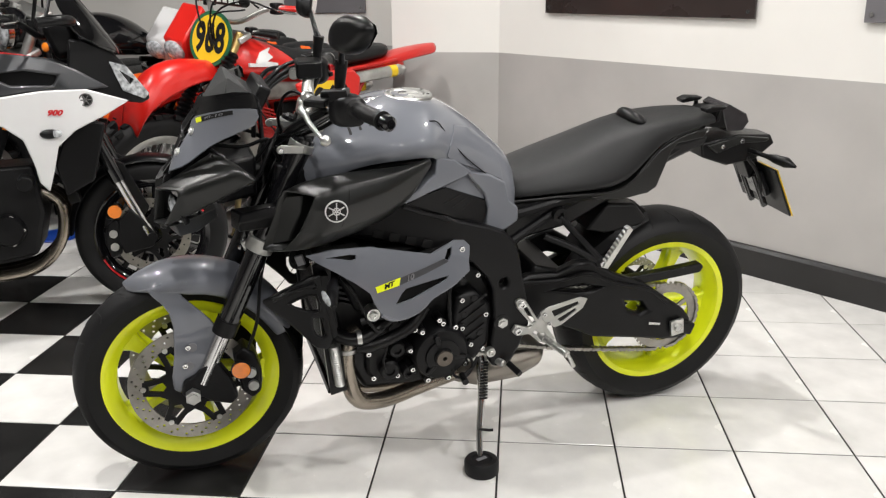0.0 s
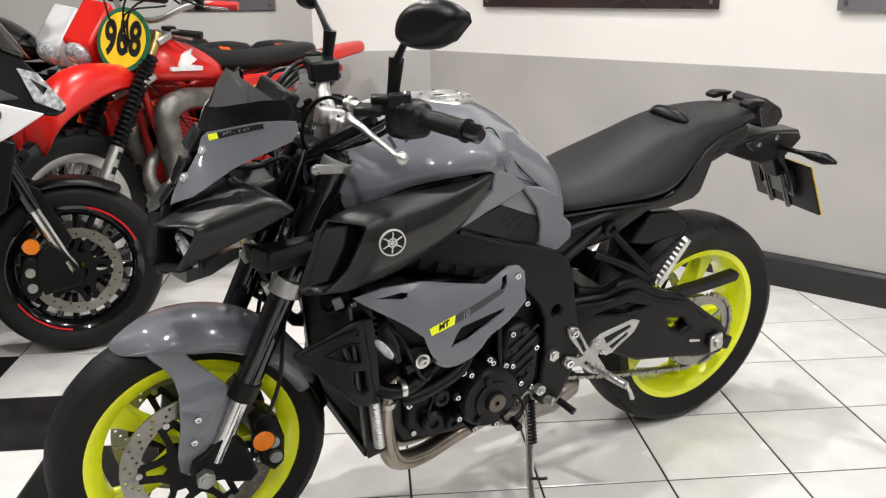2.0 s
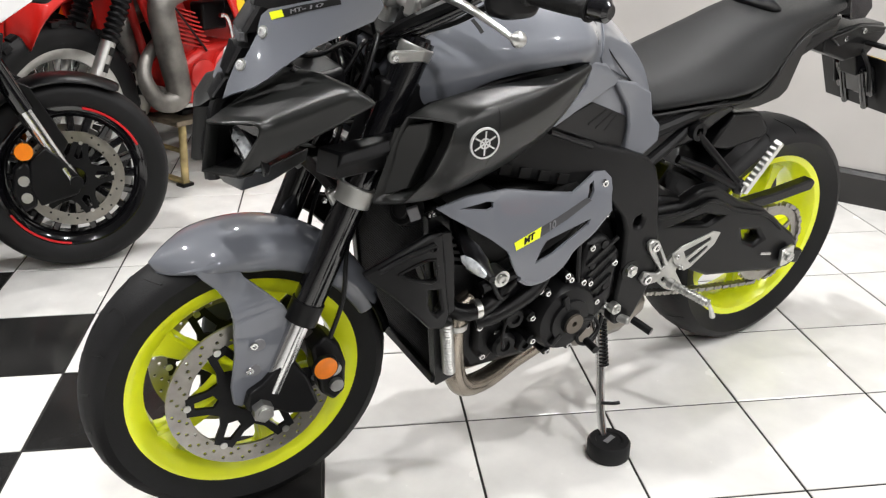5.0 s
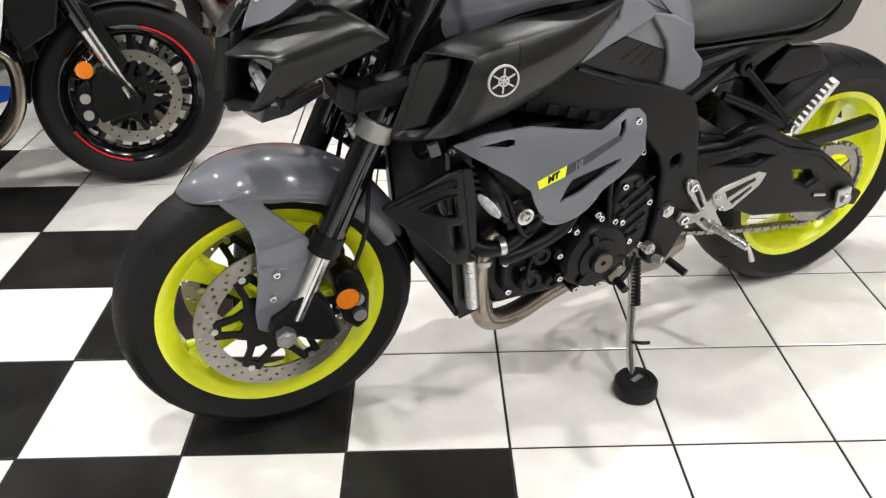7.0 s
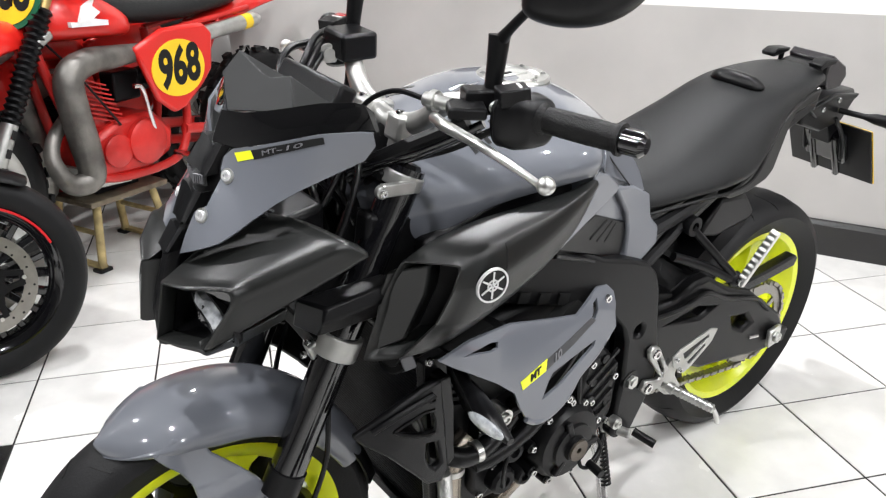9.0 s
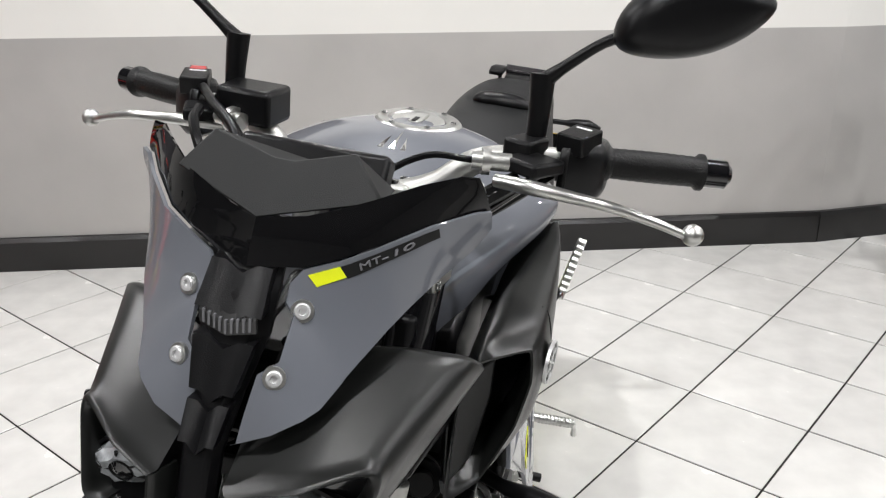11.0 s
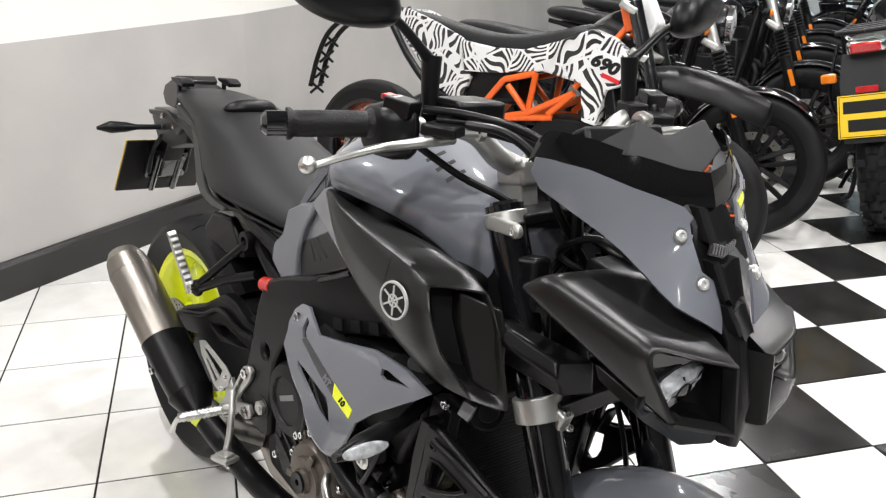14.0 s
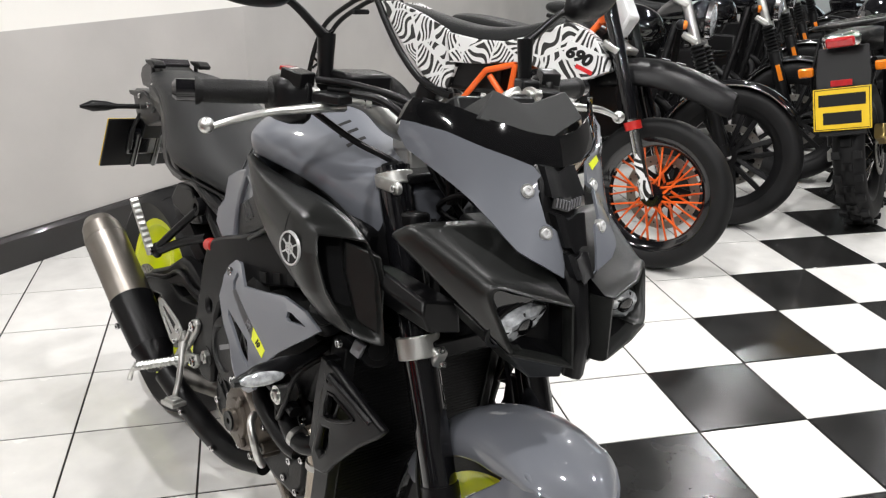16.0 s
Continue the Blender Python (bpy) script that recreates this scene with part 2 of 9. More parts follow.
def structure(name, bm, mat, label, category, smooth=0, bevel=0.0):
    ob = part(name, bm, mat, None, label, smooth, bevel)
    return tagged(ob, "", category, "", "structure")


def join(*bms):
    out = bmesh.new()
    for b in bms:
        me = bpy.data.meshes.new("tmp")
        b.to_mesh(me)
        b.free()
        out.from_mesh(me)
        bpy.data.meshes.remove(me)
    return out


def moved(bm, m):
    bmesh.ops.transform(bm, matrix=m, verts=bm.verts)
    return bm


def mirrored(bm):
    bmesh.ops.scale(bm, vec=(1, -1, 1), verts=bm.verts)
    bmesh.ops.reverse_faces(bm, faces=bm.faces)
    return bm


def box(c, s, turn=(0, 0, 0)):
    bm = bmesh.new()
    bmesh.ops.create_cube(bm, size=1)
    bmesh.ops.scale(bm, vec=s, verts=bm.verts)
    return moved(bm, pose(*c, *turn))


def rod(p0, p1, r0, r1=None, n=14):
    """A straight round bar from p0 to p1."""
    p0, p1 = Vector(p0), Vector(p1)
    d = p1 - p0
    bm = bmesh.new()
    bmesh.ops.create_cone(bm, cap_ends=True, segments=n, radius1=r0, radius2=r0 if r1 is None else r1, depth=d.length)
    return moved(bm, Matrix.Translation((p0 + p1) / 2) @ d.to_track_quat("Z", "Y").to_matrix().to_4x4())


def smooth_line(pts, steps=5):
    """A Catmull-Rom line through the points."""
    pts = [Vector(p) for p in pts]
    if len(pts) < 3:
        return pts
    ends = [2 * pts[0] - pts[1], *pts, 2 * pts[-1] - pts[-2]]
    out = []
    for a, b, c, d in zip(ends, ends[1:], ends[2:], ends[3:]):
        for k in range(steps):
            t = k / steps
            out.append(0.5 * (2 * b + (c - a) * t + (2 * a - 5 * b + 4 * c - d) * t * t + (3 * b - a - 3 * c + d) * t ** 3))
    return out + [pts[-1]]


def tube(pts, r, n=10, steps=5, radii=None):
    """A bent round tube through the points; radii: one radius for each point."""
    line = smooth_line(pts, steps)
    bm = bmesh.new()
    up, rings = Vector((0.13, 0.27, 1)).normalized(), []
    for k, p in enumerate(line):
        d = (line[min(k + 1, len(line) - 1)] - line[max(k - 1, 0)]).normalized()
        side = d.cross(up)
        if side.length < 0.05:
            side = d.cross(Vector((1, 0, 0)))
        side.normalize()
        up = side.cross(d).normalized()
        rr = r
        if radii:
            f = k / max(1, len(line) - 1) * (len(radii) - 1)
            j = min(int(f), len(radii) - 2)
            rr = radii[j] + (radii[j + 1] - radii[j]) * (f - j)
        rings.append([bm.verts.new(p + side * rr * math.cos(a) + up * rr * math.sin(a)) for a in (2 * math.pi * i / n for i in range(n))])
    for a, b in zip(rings, rings[1:]):
        for i in range(n):
            bm.faces.new((a[i], a[(i + 1) % n], b[(i + 1) % n], b[i]))
    bm.faces.new(rings[0])
    bm.faces.new(rings[-1])
    return bm


def loft(rings, caps=True, closed=True):
    """Skin over rings of equally many points."""
    bm = bmesh.new()
    rows = [[bm.verts.new(p) for p in ring] for ring in rings]
    n = len(rows[0])
    for a, b in zip(rows, rows[1:]):
        for i in range(n if closed else n - 1):
            bm.faces.new((a[i], a[(i + 1) % n], b[(i + 1) % n], b[i]))
    if caps and closed:
        bm.faces.new(rows[0])
        bm.faces.new(rows[-1])
    return bm


def soften(ring, cut=0.16, rounds=2):
    """A closed ring with its corners cut round."""
    for _ in range(rounds):
        out = []
        for a, b in zip(ring, ring[1:] + ring[:1]):
            out += [a + (b - a) * cut, b + (a - b) * cut]
        ring, cut = out, 0.25
    return ring


def along(rings, steps=3):
    """More rings between the given ones, on smooth lines through their points."""
    lines = [smooth_line([ring[k] for ring in rings], steps) for k in range(len(rings[0]))]
    return [[line[j] for line in lines] for j in range(len(lines[0]))]


def half_loft(sections):
    """A body mirrored about y = 0, open below, from sections (x, [(y, z), ...]) running from the middle line outwards."""
    rings = []
    for x, prof in sections:
        left = [Vector((x, y, z)) for y, z in prof]
        rings.append([Vector((v.x, -v.y, v.z)) for v in reversed(left[1:])] + left)
    return rings


def draped(skin, outline, proud):
    """A thin panel laid over the outer side of a body: outline of (x, z), lifted by proud."""
    bm = bmesh.new()
    vs = [bm.verts.new((x, 0, z)) for x, z in outline]
    edges = [bm.edges.new((a, b)) for a, b in zip(vs, vs[1:] + vs[:1])]
    bmesh.ops.triangle_fill(bm, use_beauty=True, use_dissolve=False, edges=edges, normal=(0, 1, 0))
    bmesh.ops.subdivide_edges(bm, edges=bm.edges[:], cuts=3, use_grid_fill=True)
    depth = {}
    for v in bm.verts:
        hit = skin.ray_cast(Vector((v.co.x, 0.6, v.co.z)), Vector((0, -1, 0)))[0]
        depth[v] = hit.y if hit else 0.10
    got = bmesh.ops.extrude_face_region(bm, geom=bm.faces[:])
    top = {v for v in got["geom"] if isinstance(v, bmesh.types.BMVert)}
    near = {(round(v.co.x, 5), round(v.co.z, 5)): y for v, y in depth.items()}
    for v in bm.verts:
        v.co.y = near[(round(v.co.x, 5), round(v.co.z, 5))] + (proud if v in top else -0.010)
    return bm


def lathe(profile, n=48, c=(0, 0, 0)):
    """A ring turned about the y axis through c, from a closed profile of (radius, y)."""
    bm = bmesh.new()
    rows = []
    for k in range(n):
        a = 2 * math.pi * k / n
        rows.append([bm.verts.new((c[0] + r * math.cos(a), c[1] + y, c[2] + r * math.sin(a))) for r, y in profile])
    m = len(profile)
    for k in range(n):
        a, b = rows[k], rows[(k + 1) % n]
        for i in range(m):
            bm.faces.new((a[i], a[(i + 1) % m], b[(i + 1) % m], b[i]))
    return bm


def plate(outline, y0, y1, holes=()):
    """A sheet between y0 and y1 with an outline of (x, z), and holes through it. y0 and y1 may be functions of x and z."""
    bm = bmesh.new()
    f0 = y0 if callable(y0) else (lambda x, z: y0)
    f1 = y1 if callable(y1) else (lambda x, z: y1)
    edges = []
    for loop in (outline, *holes):
        vs = [bm.verts.new((x, 0, z)) for x, z in loop]
        edges += [bm.edges.new((a, b)) for a, b in zip(vs, vs[1:] + vs[:1])]
    bmesh.ops.triangle_fill(bm, use_beauty=True, use_dissolve=False, edges=edges, normal=(0, 1, 0))
    if holes:
        def inside(x, z, loop):
            odd = False
            for (xa, za), (xb, zb) in zip(loop, loop[1:] + loop[:1]):
                if (za > z) != (zb > z) and x < (xb - xa) * (z - za) / (zb - za) + xa:
                    odd = not odd
            return odd
        gone = [f for f in bm.faces if any(inside(f.calc_center_median().x, f.calc_center_median().z, list(h)) for h in holes)]
        bmesh.ops.delete(bm, geom=gone, context="FACES_ONLY")
    got = bmesh.ops.extrude_face_region(bm, geom=bm.faces[:])
    top = {v for v in got["geom"] if isinstance(v, bmesh.types.BMVert)}
    for v in bm.verts:
        v.co.y = (f1 if v in top else f0)(v.co.x, v.co.z)
    return bm


def solid(verts, faces):
    bm = bmesh.new()
    vs = [bm.verts.new(v) for v in verts]
    for f in faces:
        bm.faces.new([vs[i] for i in f])
    return bm


def dome(c, r, squash=(1, 1, 1), turn=(0, 0, 0), u=20, v=12):
    bm = bmesh.new()
    bmesh.ops.create_uvsphere(bm, u_segments=u, v_segments=v, radius=r)
    bmesh.ops.scale(bm, vec=squash, verts=bm.verts)
    return moved(bm, pose(*c, *turn))


def bolt(c, axis, r=0.007, h=0.006):
    """A socket-head screw: a round head with a hexagon hole."""
    n, rings = 12, []
    prof = ((r, 0), (r, h * 0.8), (r * 0.85, h), (r * 0.5, h), (r * 0.45, h * 0.45))
    for rr, z in prof:
        rings.append([Vector((rr * math.cos(a), rr * math.sin(a), z)) for a in (2 * math.pi * i / n for i in range(n))])
    q = Vector(axis).normalized().to_track_quat("Z", "Y").to_matrix().to_4x4()
    return moved(loft(rings), Matrix.Translation(c) @ q)


def lettering(name, text, size, mat, parent, m, label="", depth=0.0006, shear=0.0, bold=0.0, stretch=1.0, onto=None):
    """Flat raised letters in the built-in font, turned into a mesh."""
    cu = bpy.data.curves.new(name, "FONT")
    cu.body, cu.size, cu.extrude, cu.shear = text, size, depth, shear
    cu.offset = bold
    cu.align_x, cu.align_y, cu.resolution_u = "CENTER", "CENTER", 4
    tmp = bpy.data.objects.new(name, cu)
    me = bpy.data.meshes.new_from_object(tmp)
    bpy.data.objects.remove(tmp)
    me.transform(m @ Matrix.Diagonal((stretch, 1, 1, 1)))
    if onto:
        side = -1 if m.translation.y < 0 else 1
        for v in me.vertices:
            v.co.y = side * (onto(v.co.x, v.co.z) + (0.0022 if side * (v.co.y - m.translation.y) > 0 else 0.0))
    me.materials.append(mat)
    ob = new(name, me)
    ob.parent = parent
    if label:
        tagged(ob, label)
    return ob


def onto_left(x, y, z, yaw=0, tilt=0, roll=0):
    """A pose for flat marks on a bike's left flank: letters run towards its tail."""
    return pose(x, y, z) @ pose(0, 0, 0, 0, 0, yaw) @ pose(0, 0, 0, tilt, 0, 0) @ pose(0, 0, 0, 90, 0, 180) @ pose(0, 0, 0, 0, 0, roll)


def onto_right(x, y, z, yaw=0, tilt=0, roll=0):
    return pose(x, y, z) @ pose(0, 0, 0, 0, 0, yaw) @ pose(0, 0, 0, tilt, 0, 0) @ pose(0, 0, 0, 90, 0, 0) @ pose(0, 0, 0, 0, 0, roll)


def tyre_profile(R, w, rim_r):
    h = w / 2
    return [(rim_r, -h * 0.70), (rim_r + 0.012, -h * 0.80), (R - (R - rim_r) * 0.45, -h * 0.98), (R - (R - rim_r) * 0.22, -h * 0.88),
            (R - (R - rim_r) * 0.08, -h * 0.60), (R, -h * 0.22), (R + 0.001, 0), (R, h * 0.22), (R - (R - rim_r) * 0.08, h * 0.60),
            (R - (R - rim_r) * 0.22, h * 0.88), (R - (R - rim_r) * 0.45, h * 0.98), (rim_r + 0.012, h * 0.80), (rim_r, h * 0.70)]


def knobs(R, w, n, c):
    """Blocks round an off-road tyre."""
    out = []
    for k in range(n):
        a = 360 * k / n
        for y in ((-0.32, 0.32) if k % 2 else (-0.05, 0.05)):
            b = box((R + 0.001, y * w, 0), (0.018, w * (0.26 if k % 2 else 0.22), 2 * math.pi * R / n * 0.62))
            out.append(moved(b, pose(*c, 0, -a, 0)))
    return join(*out)


def grooves(R, w, rim_r, n, c):
    """Slanting sipes cut into a road tyre's shoulders."""
    h, deep = w / 2, R - rim_r
    line = [(R + 0.0002, 0.16 * h), (R, 0.22 * h), (R - deep * 0.08, 0.60 * h), (R - deep * 0.14, 0.74 * h), (R - deep * 0.22, 0.88 * h)]
    out = []
    for k in range(n):
        for s in (-1, 1):
            a0 = 2 * math.pi * (k + (0.5 if s > 0 else 0)) / n
            rings = []
            for i, (r, y) in enumerate(line[k % 2:] if k % 3 else line[1:4]):
                a = a0 + 0.055 * i - 0.012 * i * i
                half = 0.0019 / R
                rings.append([Vector((c[0] + (r + d) * math.cos(a + g), c[1] + s * y, c[2] + (r + d) * math.sin(a + g))) for g, d in ((-half, 0.0009), (half, 0.0009), (half, -0.002), (-half, -0.002))])
            out.append(loft(rings))
    return join(*out)


def wheel(parent, c, R, w, rim_r, rim_mat, tyre_label, spokes="cast", count=5, disc=0.0, disc_y=(), xf=None, knobby=0, spoke_mat=None, hub_w=0.10,
          rim_label=""):
    """A wheel with tyre, rim, spokes, hub and brake discs; the rim is the part, the rest its pieces."""
    xf = xf or Matrix()
    h = w / 2 * 0.74
    lip = [(rim_r + 0.004, -h), (rim_r + 0.006, -h + 0.006), (rim_r - 0.004, -h + 0.010), (rim_r - 0.022, -h * 0.45), (rim_r - 0.024, h * 0.45),
           (rim_r - 0.004, h - 0.010), (rim_r + 0.006, h - 0.006), (rim_r + 0.004, h), (rim_r - 0.012, h - 0.003), (rim_r - 0.034, h * 0.45),
           (rim_r - 0.034, -h * 0.45), (rim_r - 0.012, -h + 0.003)]
    bms = [lathe(lip, 64, c), lathe([(0.018, -hub_w / 2), (0.045, -hub_w / 2), (0.035, -hub_w * 0.2), (0.035, hub_w * 0.2), (0.045, hub_w / 2), (0.018, hub_w / 2)], 28, c)]
    arms = []
    if spokes == "cast":
        for k in range(count):
            for s in (-1, 1):
                b = solid([(0.035, -0.026, s * 0.004), (0.035, 0.026, s * 0.004), (0.035, 0.022, s * 0.026), (0.035, -0.022, s * 0.026),
                           (rim_r - 0.026, -0.020, s * 0.020), (rim_r - 0.026, 0.020, s * 0.020), (rim_r - 0.026, 0.015, s * 0.042),
                           (rim_r - 0.026, -0.015, s * 0.042)],
                          [(0, 1, 2, 3), (4, 5, 6, 7), (0, 1, 5, 4), (1, 2, 6, 5), (2, 3, 7, 6), (3, 0, 4, 7)])
                arms.append(moved(b, pose(*c, 0, -(360 * k / count + 20), 0)))
    if spokes == "broad":
        for k in range(count):
            rows = []
            for r, hy, hz in ((0.030, 0.034, 0.020), (0.070, 0.030, 0.015), (rim_r * 0.60, 0.024, 0.015), (rim_r - 0.050, 0.022, 0.022), (rim_r - 0.026, 0.024, 0.036)):
                # an I-shaped section with a hollow down each side
                rows.append([Vector((r, y * hy, z * hz)) for y, z in ((-1, -0.8), (-0.82, -1), (-0.3, -1), (0, -0.82), (0.3, -1), (0.82, -1), (1, -0.8), (0.80, 0), (1, 0.8), (0.82, 1), (0.3, 1), (0, 0.82), (-0.3, 1), (-0.82, 1), (-1, 0.8), (-0.80, 0))])
            arms.append(moved(loft(rows), pose(*c, 0, -(360 * k / count + 38), 0)))
    rim = part("wheel", moved(join(*bms), xf), rim_mat, parent, rim_label, 40)
    for arm in arms:
        part("spoke", moved(arm, xf), rim_mat, rim, "", 40, 0.0 if spokes == "broad" else 0.004)
    if spokes == "wire":
        rods = []
        for k in range(count):
            a, s = 2 * math.pi * k / count, 1 if k % 2 else -1
            a2 = a + (0.45 if (k // 2) % 2 else -0.45)
            rods.append(rod((c[0] + 0.04 * math.cos(a2), c[1] + s * hub_w * 0.4, c[2] + 0.04 * math.sin(a2)),
                            (c[0] + (rim_r - 0.03) * math.cos(a), c[1], c[2] + (rim_r - 0.03) * math.sin(a)), 0.0022, n=6))
        part("spokes", moved(join(*rods), xf), spoke_mat or STEEL, rim)
    tyre_ob = part("tyre", moved(lathe(tyre_profile(R, w, rim_r), 72, c), xf), RUBBER, rim, tyre_label, 40)
    if knobby:
        tagged(part("tread_block", moved(knobs(R, w, knobby, c), xf), RUBBER, tyre_ob), "", "", "", "stuff")
    if spokes == "broad":
        tagged(part("tread_groove", moved(grooves(R, w, rim_r, 22, c), xf), INK_BLACK, tyre_ob), "", "", "", "stuff")
    for y in disc_y:
        brake_disc(rim, (c[0], c[1] + y, c[2]), disc, xf, fine=spokes == "broad")
    return rim


def brake_disc(wheel_part, c, r, xf, fine=False):
    """A drilled floating disc on a black spider; fine: with real drillings."""
    t = 0.0024
    def circle(cx, cz, rr, n):
        return [(cx + rr * math.cos(2 * math.pi * k / n), cz + rr * math.sin(2 * math.pi * k / n)) for k in range(n)]
    inner = r * 0.755
    if fine:
        holes = [circle(0, 0, inner, 60)]
        for k in range(24):
            for rr, da in ((0.805, 0), (0.873, 5), (0.940, 10)):
                a = radians(15 * k + da)
                holes.append(circle(r * rr * math.cos(a), r * rr * math.sin(a), 0.0036, 7))
        band = moved(plate(circle(0, 0, r, 72), -t, t, holes), Matrix.Translation(c))
    else:
        band = lathe([(inner, -t), (r, -t), (r, t), (inner, t)], 48, c)
    part("brake_disc", moved(band, xf), DISC_STEEL, wheel_part, "drilled steel brake disc", 30)
    if not fine:
        marks = []
        for k in range(30):
            a = 2 * math.pi * k / 30
            rr = r * (0.79, 0.86, 0.93)[k % 3]
            p = Vector((c[0] + rr * math.cos(a), c[1], c[2] + rr * math.sin(a)))
            marks.append(rod(p - Vector((0, t + 0.0005, 0)), p + Vector((0, t + 0.0005, 0)), 0.0036, n=8))
        tagged(part("drilling", moved(join(*marks), xf), INK_BLACK, wheel_part), "", "", "", "stuff")
    # the spider: forked arms between a ring at the hub and the bobbins
    arms = 6 if fine else 5
    star = []
    for k in range(arms):
        a = 360 * k / arms
        for da, rr in ((-30, 0.46), (-17, 0.55), (-9, 0.785), (9, 0.785), (17, 0.55)):
            da = da * 6 / arms
            star.append((r * rr * math.cos(radians(a + da)), r * rr * math.sin(radians(a + da))))
    cuts = [circle(0, 0, r * 0.24, 24)]
    for k in range(arms):
        a = radians(360 * k / arms)
        cuts.append([(r * rr * math.cos(a + radians(d)), r * rr * math.sin(a + radians(d))) for rr, d in ((0.68, -4), (0.68, 4), (0.47, 11), (0.40, 0), (0.47, -11))])
    part("disc_carrier", moved(plate(star, -0.0035, 0.0035, cuts), xf @ Matrix.Translation(c)), BLACK_METAL, wheel_part, "black disc spider", 30)
    pin = finish("bobbin", rod((0, -0.006, 0), (0, 0.006, 0), 0.0070 if fine else 0.006, n=12), ALU, 40)
    for k in range(arms):
        a = radians(360 * k / arms)
        ob = new("bobbin", pin)
        ob.parent = wheel_part
        ob.matrix_local = xf @ pose(c[0] + r * 0.765 * math.cos(a), c[1], c[2] + r * 0.765 * math.sin(a))


# ---- the showroom ----
TILE = 1 / 3
ROOM = [(-5.2, -7.5), (8.0, -7.5), (8.0, -3.4), (2.876, 0.144), (0.255, 2.765), (-0.36, 2.80), (-0.36, 3.30), (-5.2, 4.38)]
DADO = 0.895


def is_black(i, j):
    return i + j in (-3, -5)


def room_slab(z0, z1, grow=0.3):
    cx, cy = sum(p[0] for p in ROOM) / 8, sum(p[1] for p in ROOM) / 8
    ring = [(x + math.copysign(grow, x - cx), y + math.copysign(grow, y - cy)) for x, y in ROOM]
    return loft([[Vector((x, y, z0)) for x, y in ring], [Vector((x, y, z1)) for x, y in ring]])


floor = structure("floor", room_slab(-0.12, -0.0025), GROUT, "tiled showroom floor with dark grout lines", "floor")
ceiling = structure("ceiling", room_slab(CEILING, CEILING + 0.12), CEILING_PAINT, "plain dark showroom ceiling", "ceiling")


def wall(name, a, b, label, thick=0.15, dado=True, skirt=True, upper=None):
    """A wall from a to b with the room on its left; grey below the dado line and white above."""
    a, b = Vector((*a, 0)), Vector((*b, 0))
    d = (b - a).normalized()
    out = Vector((d.y, -d.x, 0)) * thick
    def slab(z0, z1, shift=0.0):
        o = -out.normalized() * shift
        return loft([[a + o + Vector((0, 0, z)), b + o + Vector((0, 0, z)), b + out + Vector((0, 0, z)), a + out + Vector((0, 0, z))] for z in (z0, z1)])
    w = structure(name, slab(DADO if dado else 0, CEILING), upper or WALL_WHITE, label, "wall")
    if dado:
        part("dado", slab(0, DADO, 0.0005), WALL_GREY, w, "pale grey painted lower wall", 0)
    if skirt:
        s = -out.normalized()
        prof = ((0.0, 0.0), (0.022, 0.0), (0.022, 0.118), (0.014, 0.134), (0.0, 0.136))
        bm = loft([[p + s * x + Vector((0, 0, z)) for x, z in prof] for p in (a, b)])
        structure("baseboard", bm, SKIRTING, "tall black painted skirting board", "skirting")
    return w


wall("wall_east", ROOM[3], ROOM[4], "long painted wall, white above and grey below")
wall("wall_north", ROOM[4], ROOM[5], "short painted wall, white above and grey below")
wall("wall_return", ROOM[5], ROOM[6], "short painted return of the wall")
wall("wall_northwest", ROOM[6], ROOM[7], "painted wall behind the off-road bikes")
wall("wall_southeast", ROOM[2], ROOM[3], "painted wall behind the parked motorcycles")
wall("wall_far_east", ROOM[1], ROOM[2], "plain painted end wall")
wall("wall_south", ROOM[0], ROOM[1], "plain painted wall behind the viewer", upper=WALL_DARK)
wall("wall_west", ROOM[7], ROOM[0], "plain painted side wall", upper=WALL_DARK)


def shop_window(x0, x1, z0, z1, y):
    """A daylit shop window in the wall behind the viewer: frame, mullions, panes and the pale street outside."""
    w = structure("window_1", loft([[Vector((x, y, z)) for x, z in ((x0 - 0.06, z0 - 0.06), (x1 + 0.06, z0 - 0.06), (x1 + 0.06, z1 + 0.06), (x0 - 0.06, z1 + 0.06))] for y in (y, y + 0.02)]), WALL_DARK, "bright daylit shop window", "window")
    part("street_backdrop", box(((x0 + x1) / 2, y + 0.024, (z0 + z1) / 2), (x1 - x0, 0.004, z1 - z0)), DAYLIGHT, w, "pale daylight outside")
    for k in range(4):
        x = x0 + (x1 - x0) * k / 3
        part("mullion", box((x, y + 0.045, (z0 + z1) / 2), (0.045, 0.04, z1 - z0)), ALU_SATIN, w, "", 30, 0.003)
    for z in (z0, z1):
        part("window_rail", box(((x0 + x1) / 2, y + 0.045, z), (x1 - x0, 0.05, 0.05)), ALU_SATIN, w, "", 30, 0.003)


shop_window(5.5, 7.8, 0.08, 2.35, -7.5)


def display_board(p, q, z0, h, mat, label, bolts=True):
    """A thin board screwed to the wall between p and q."""
    p, q = Vector((*p, z0)), Vector((*q, z0))
    d = (q - p).normalized()
    n = Vector((d.y, -d.x, 0))
    w = (q - p).length
    m = Matrix(((d.x, n.x, 0, p.x), (d.y, n.y, 0, p.y), (0, 0, 1, p.z), (0, 0, 0, 1)))
    t = thing("display_board", m, label, "wall board", "boards on the wall")
    part("panel", box((w / 2, 0.014, h / 2), (w, 0.014, h)), mat, t, "", 0, 0.003)
    for x in (0.03, w - 0.03):
        for z in (0.03, h - 0.03):
            part("spacer", rod((x, 0, z), (x, 0.028, z), 0.009, n=12), STEEL, t)
    return t


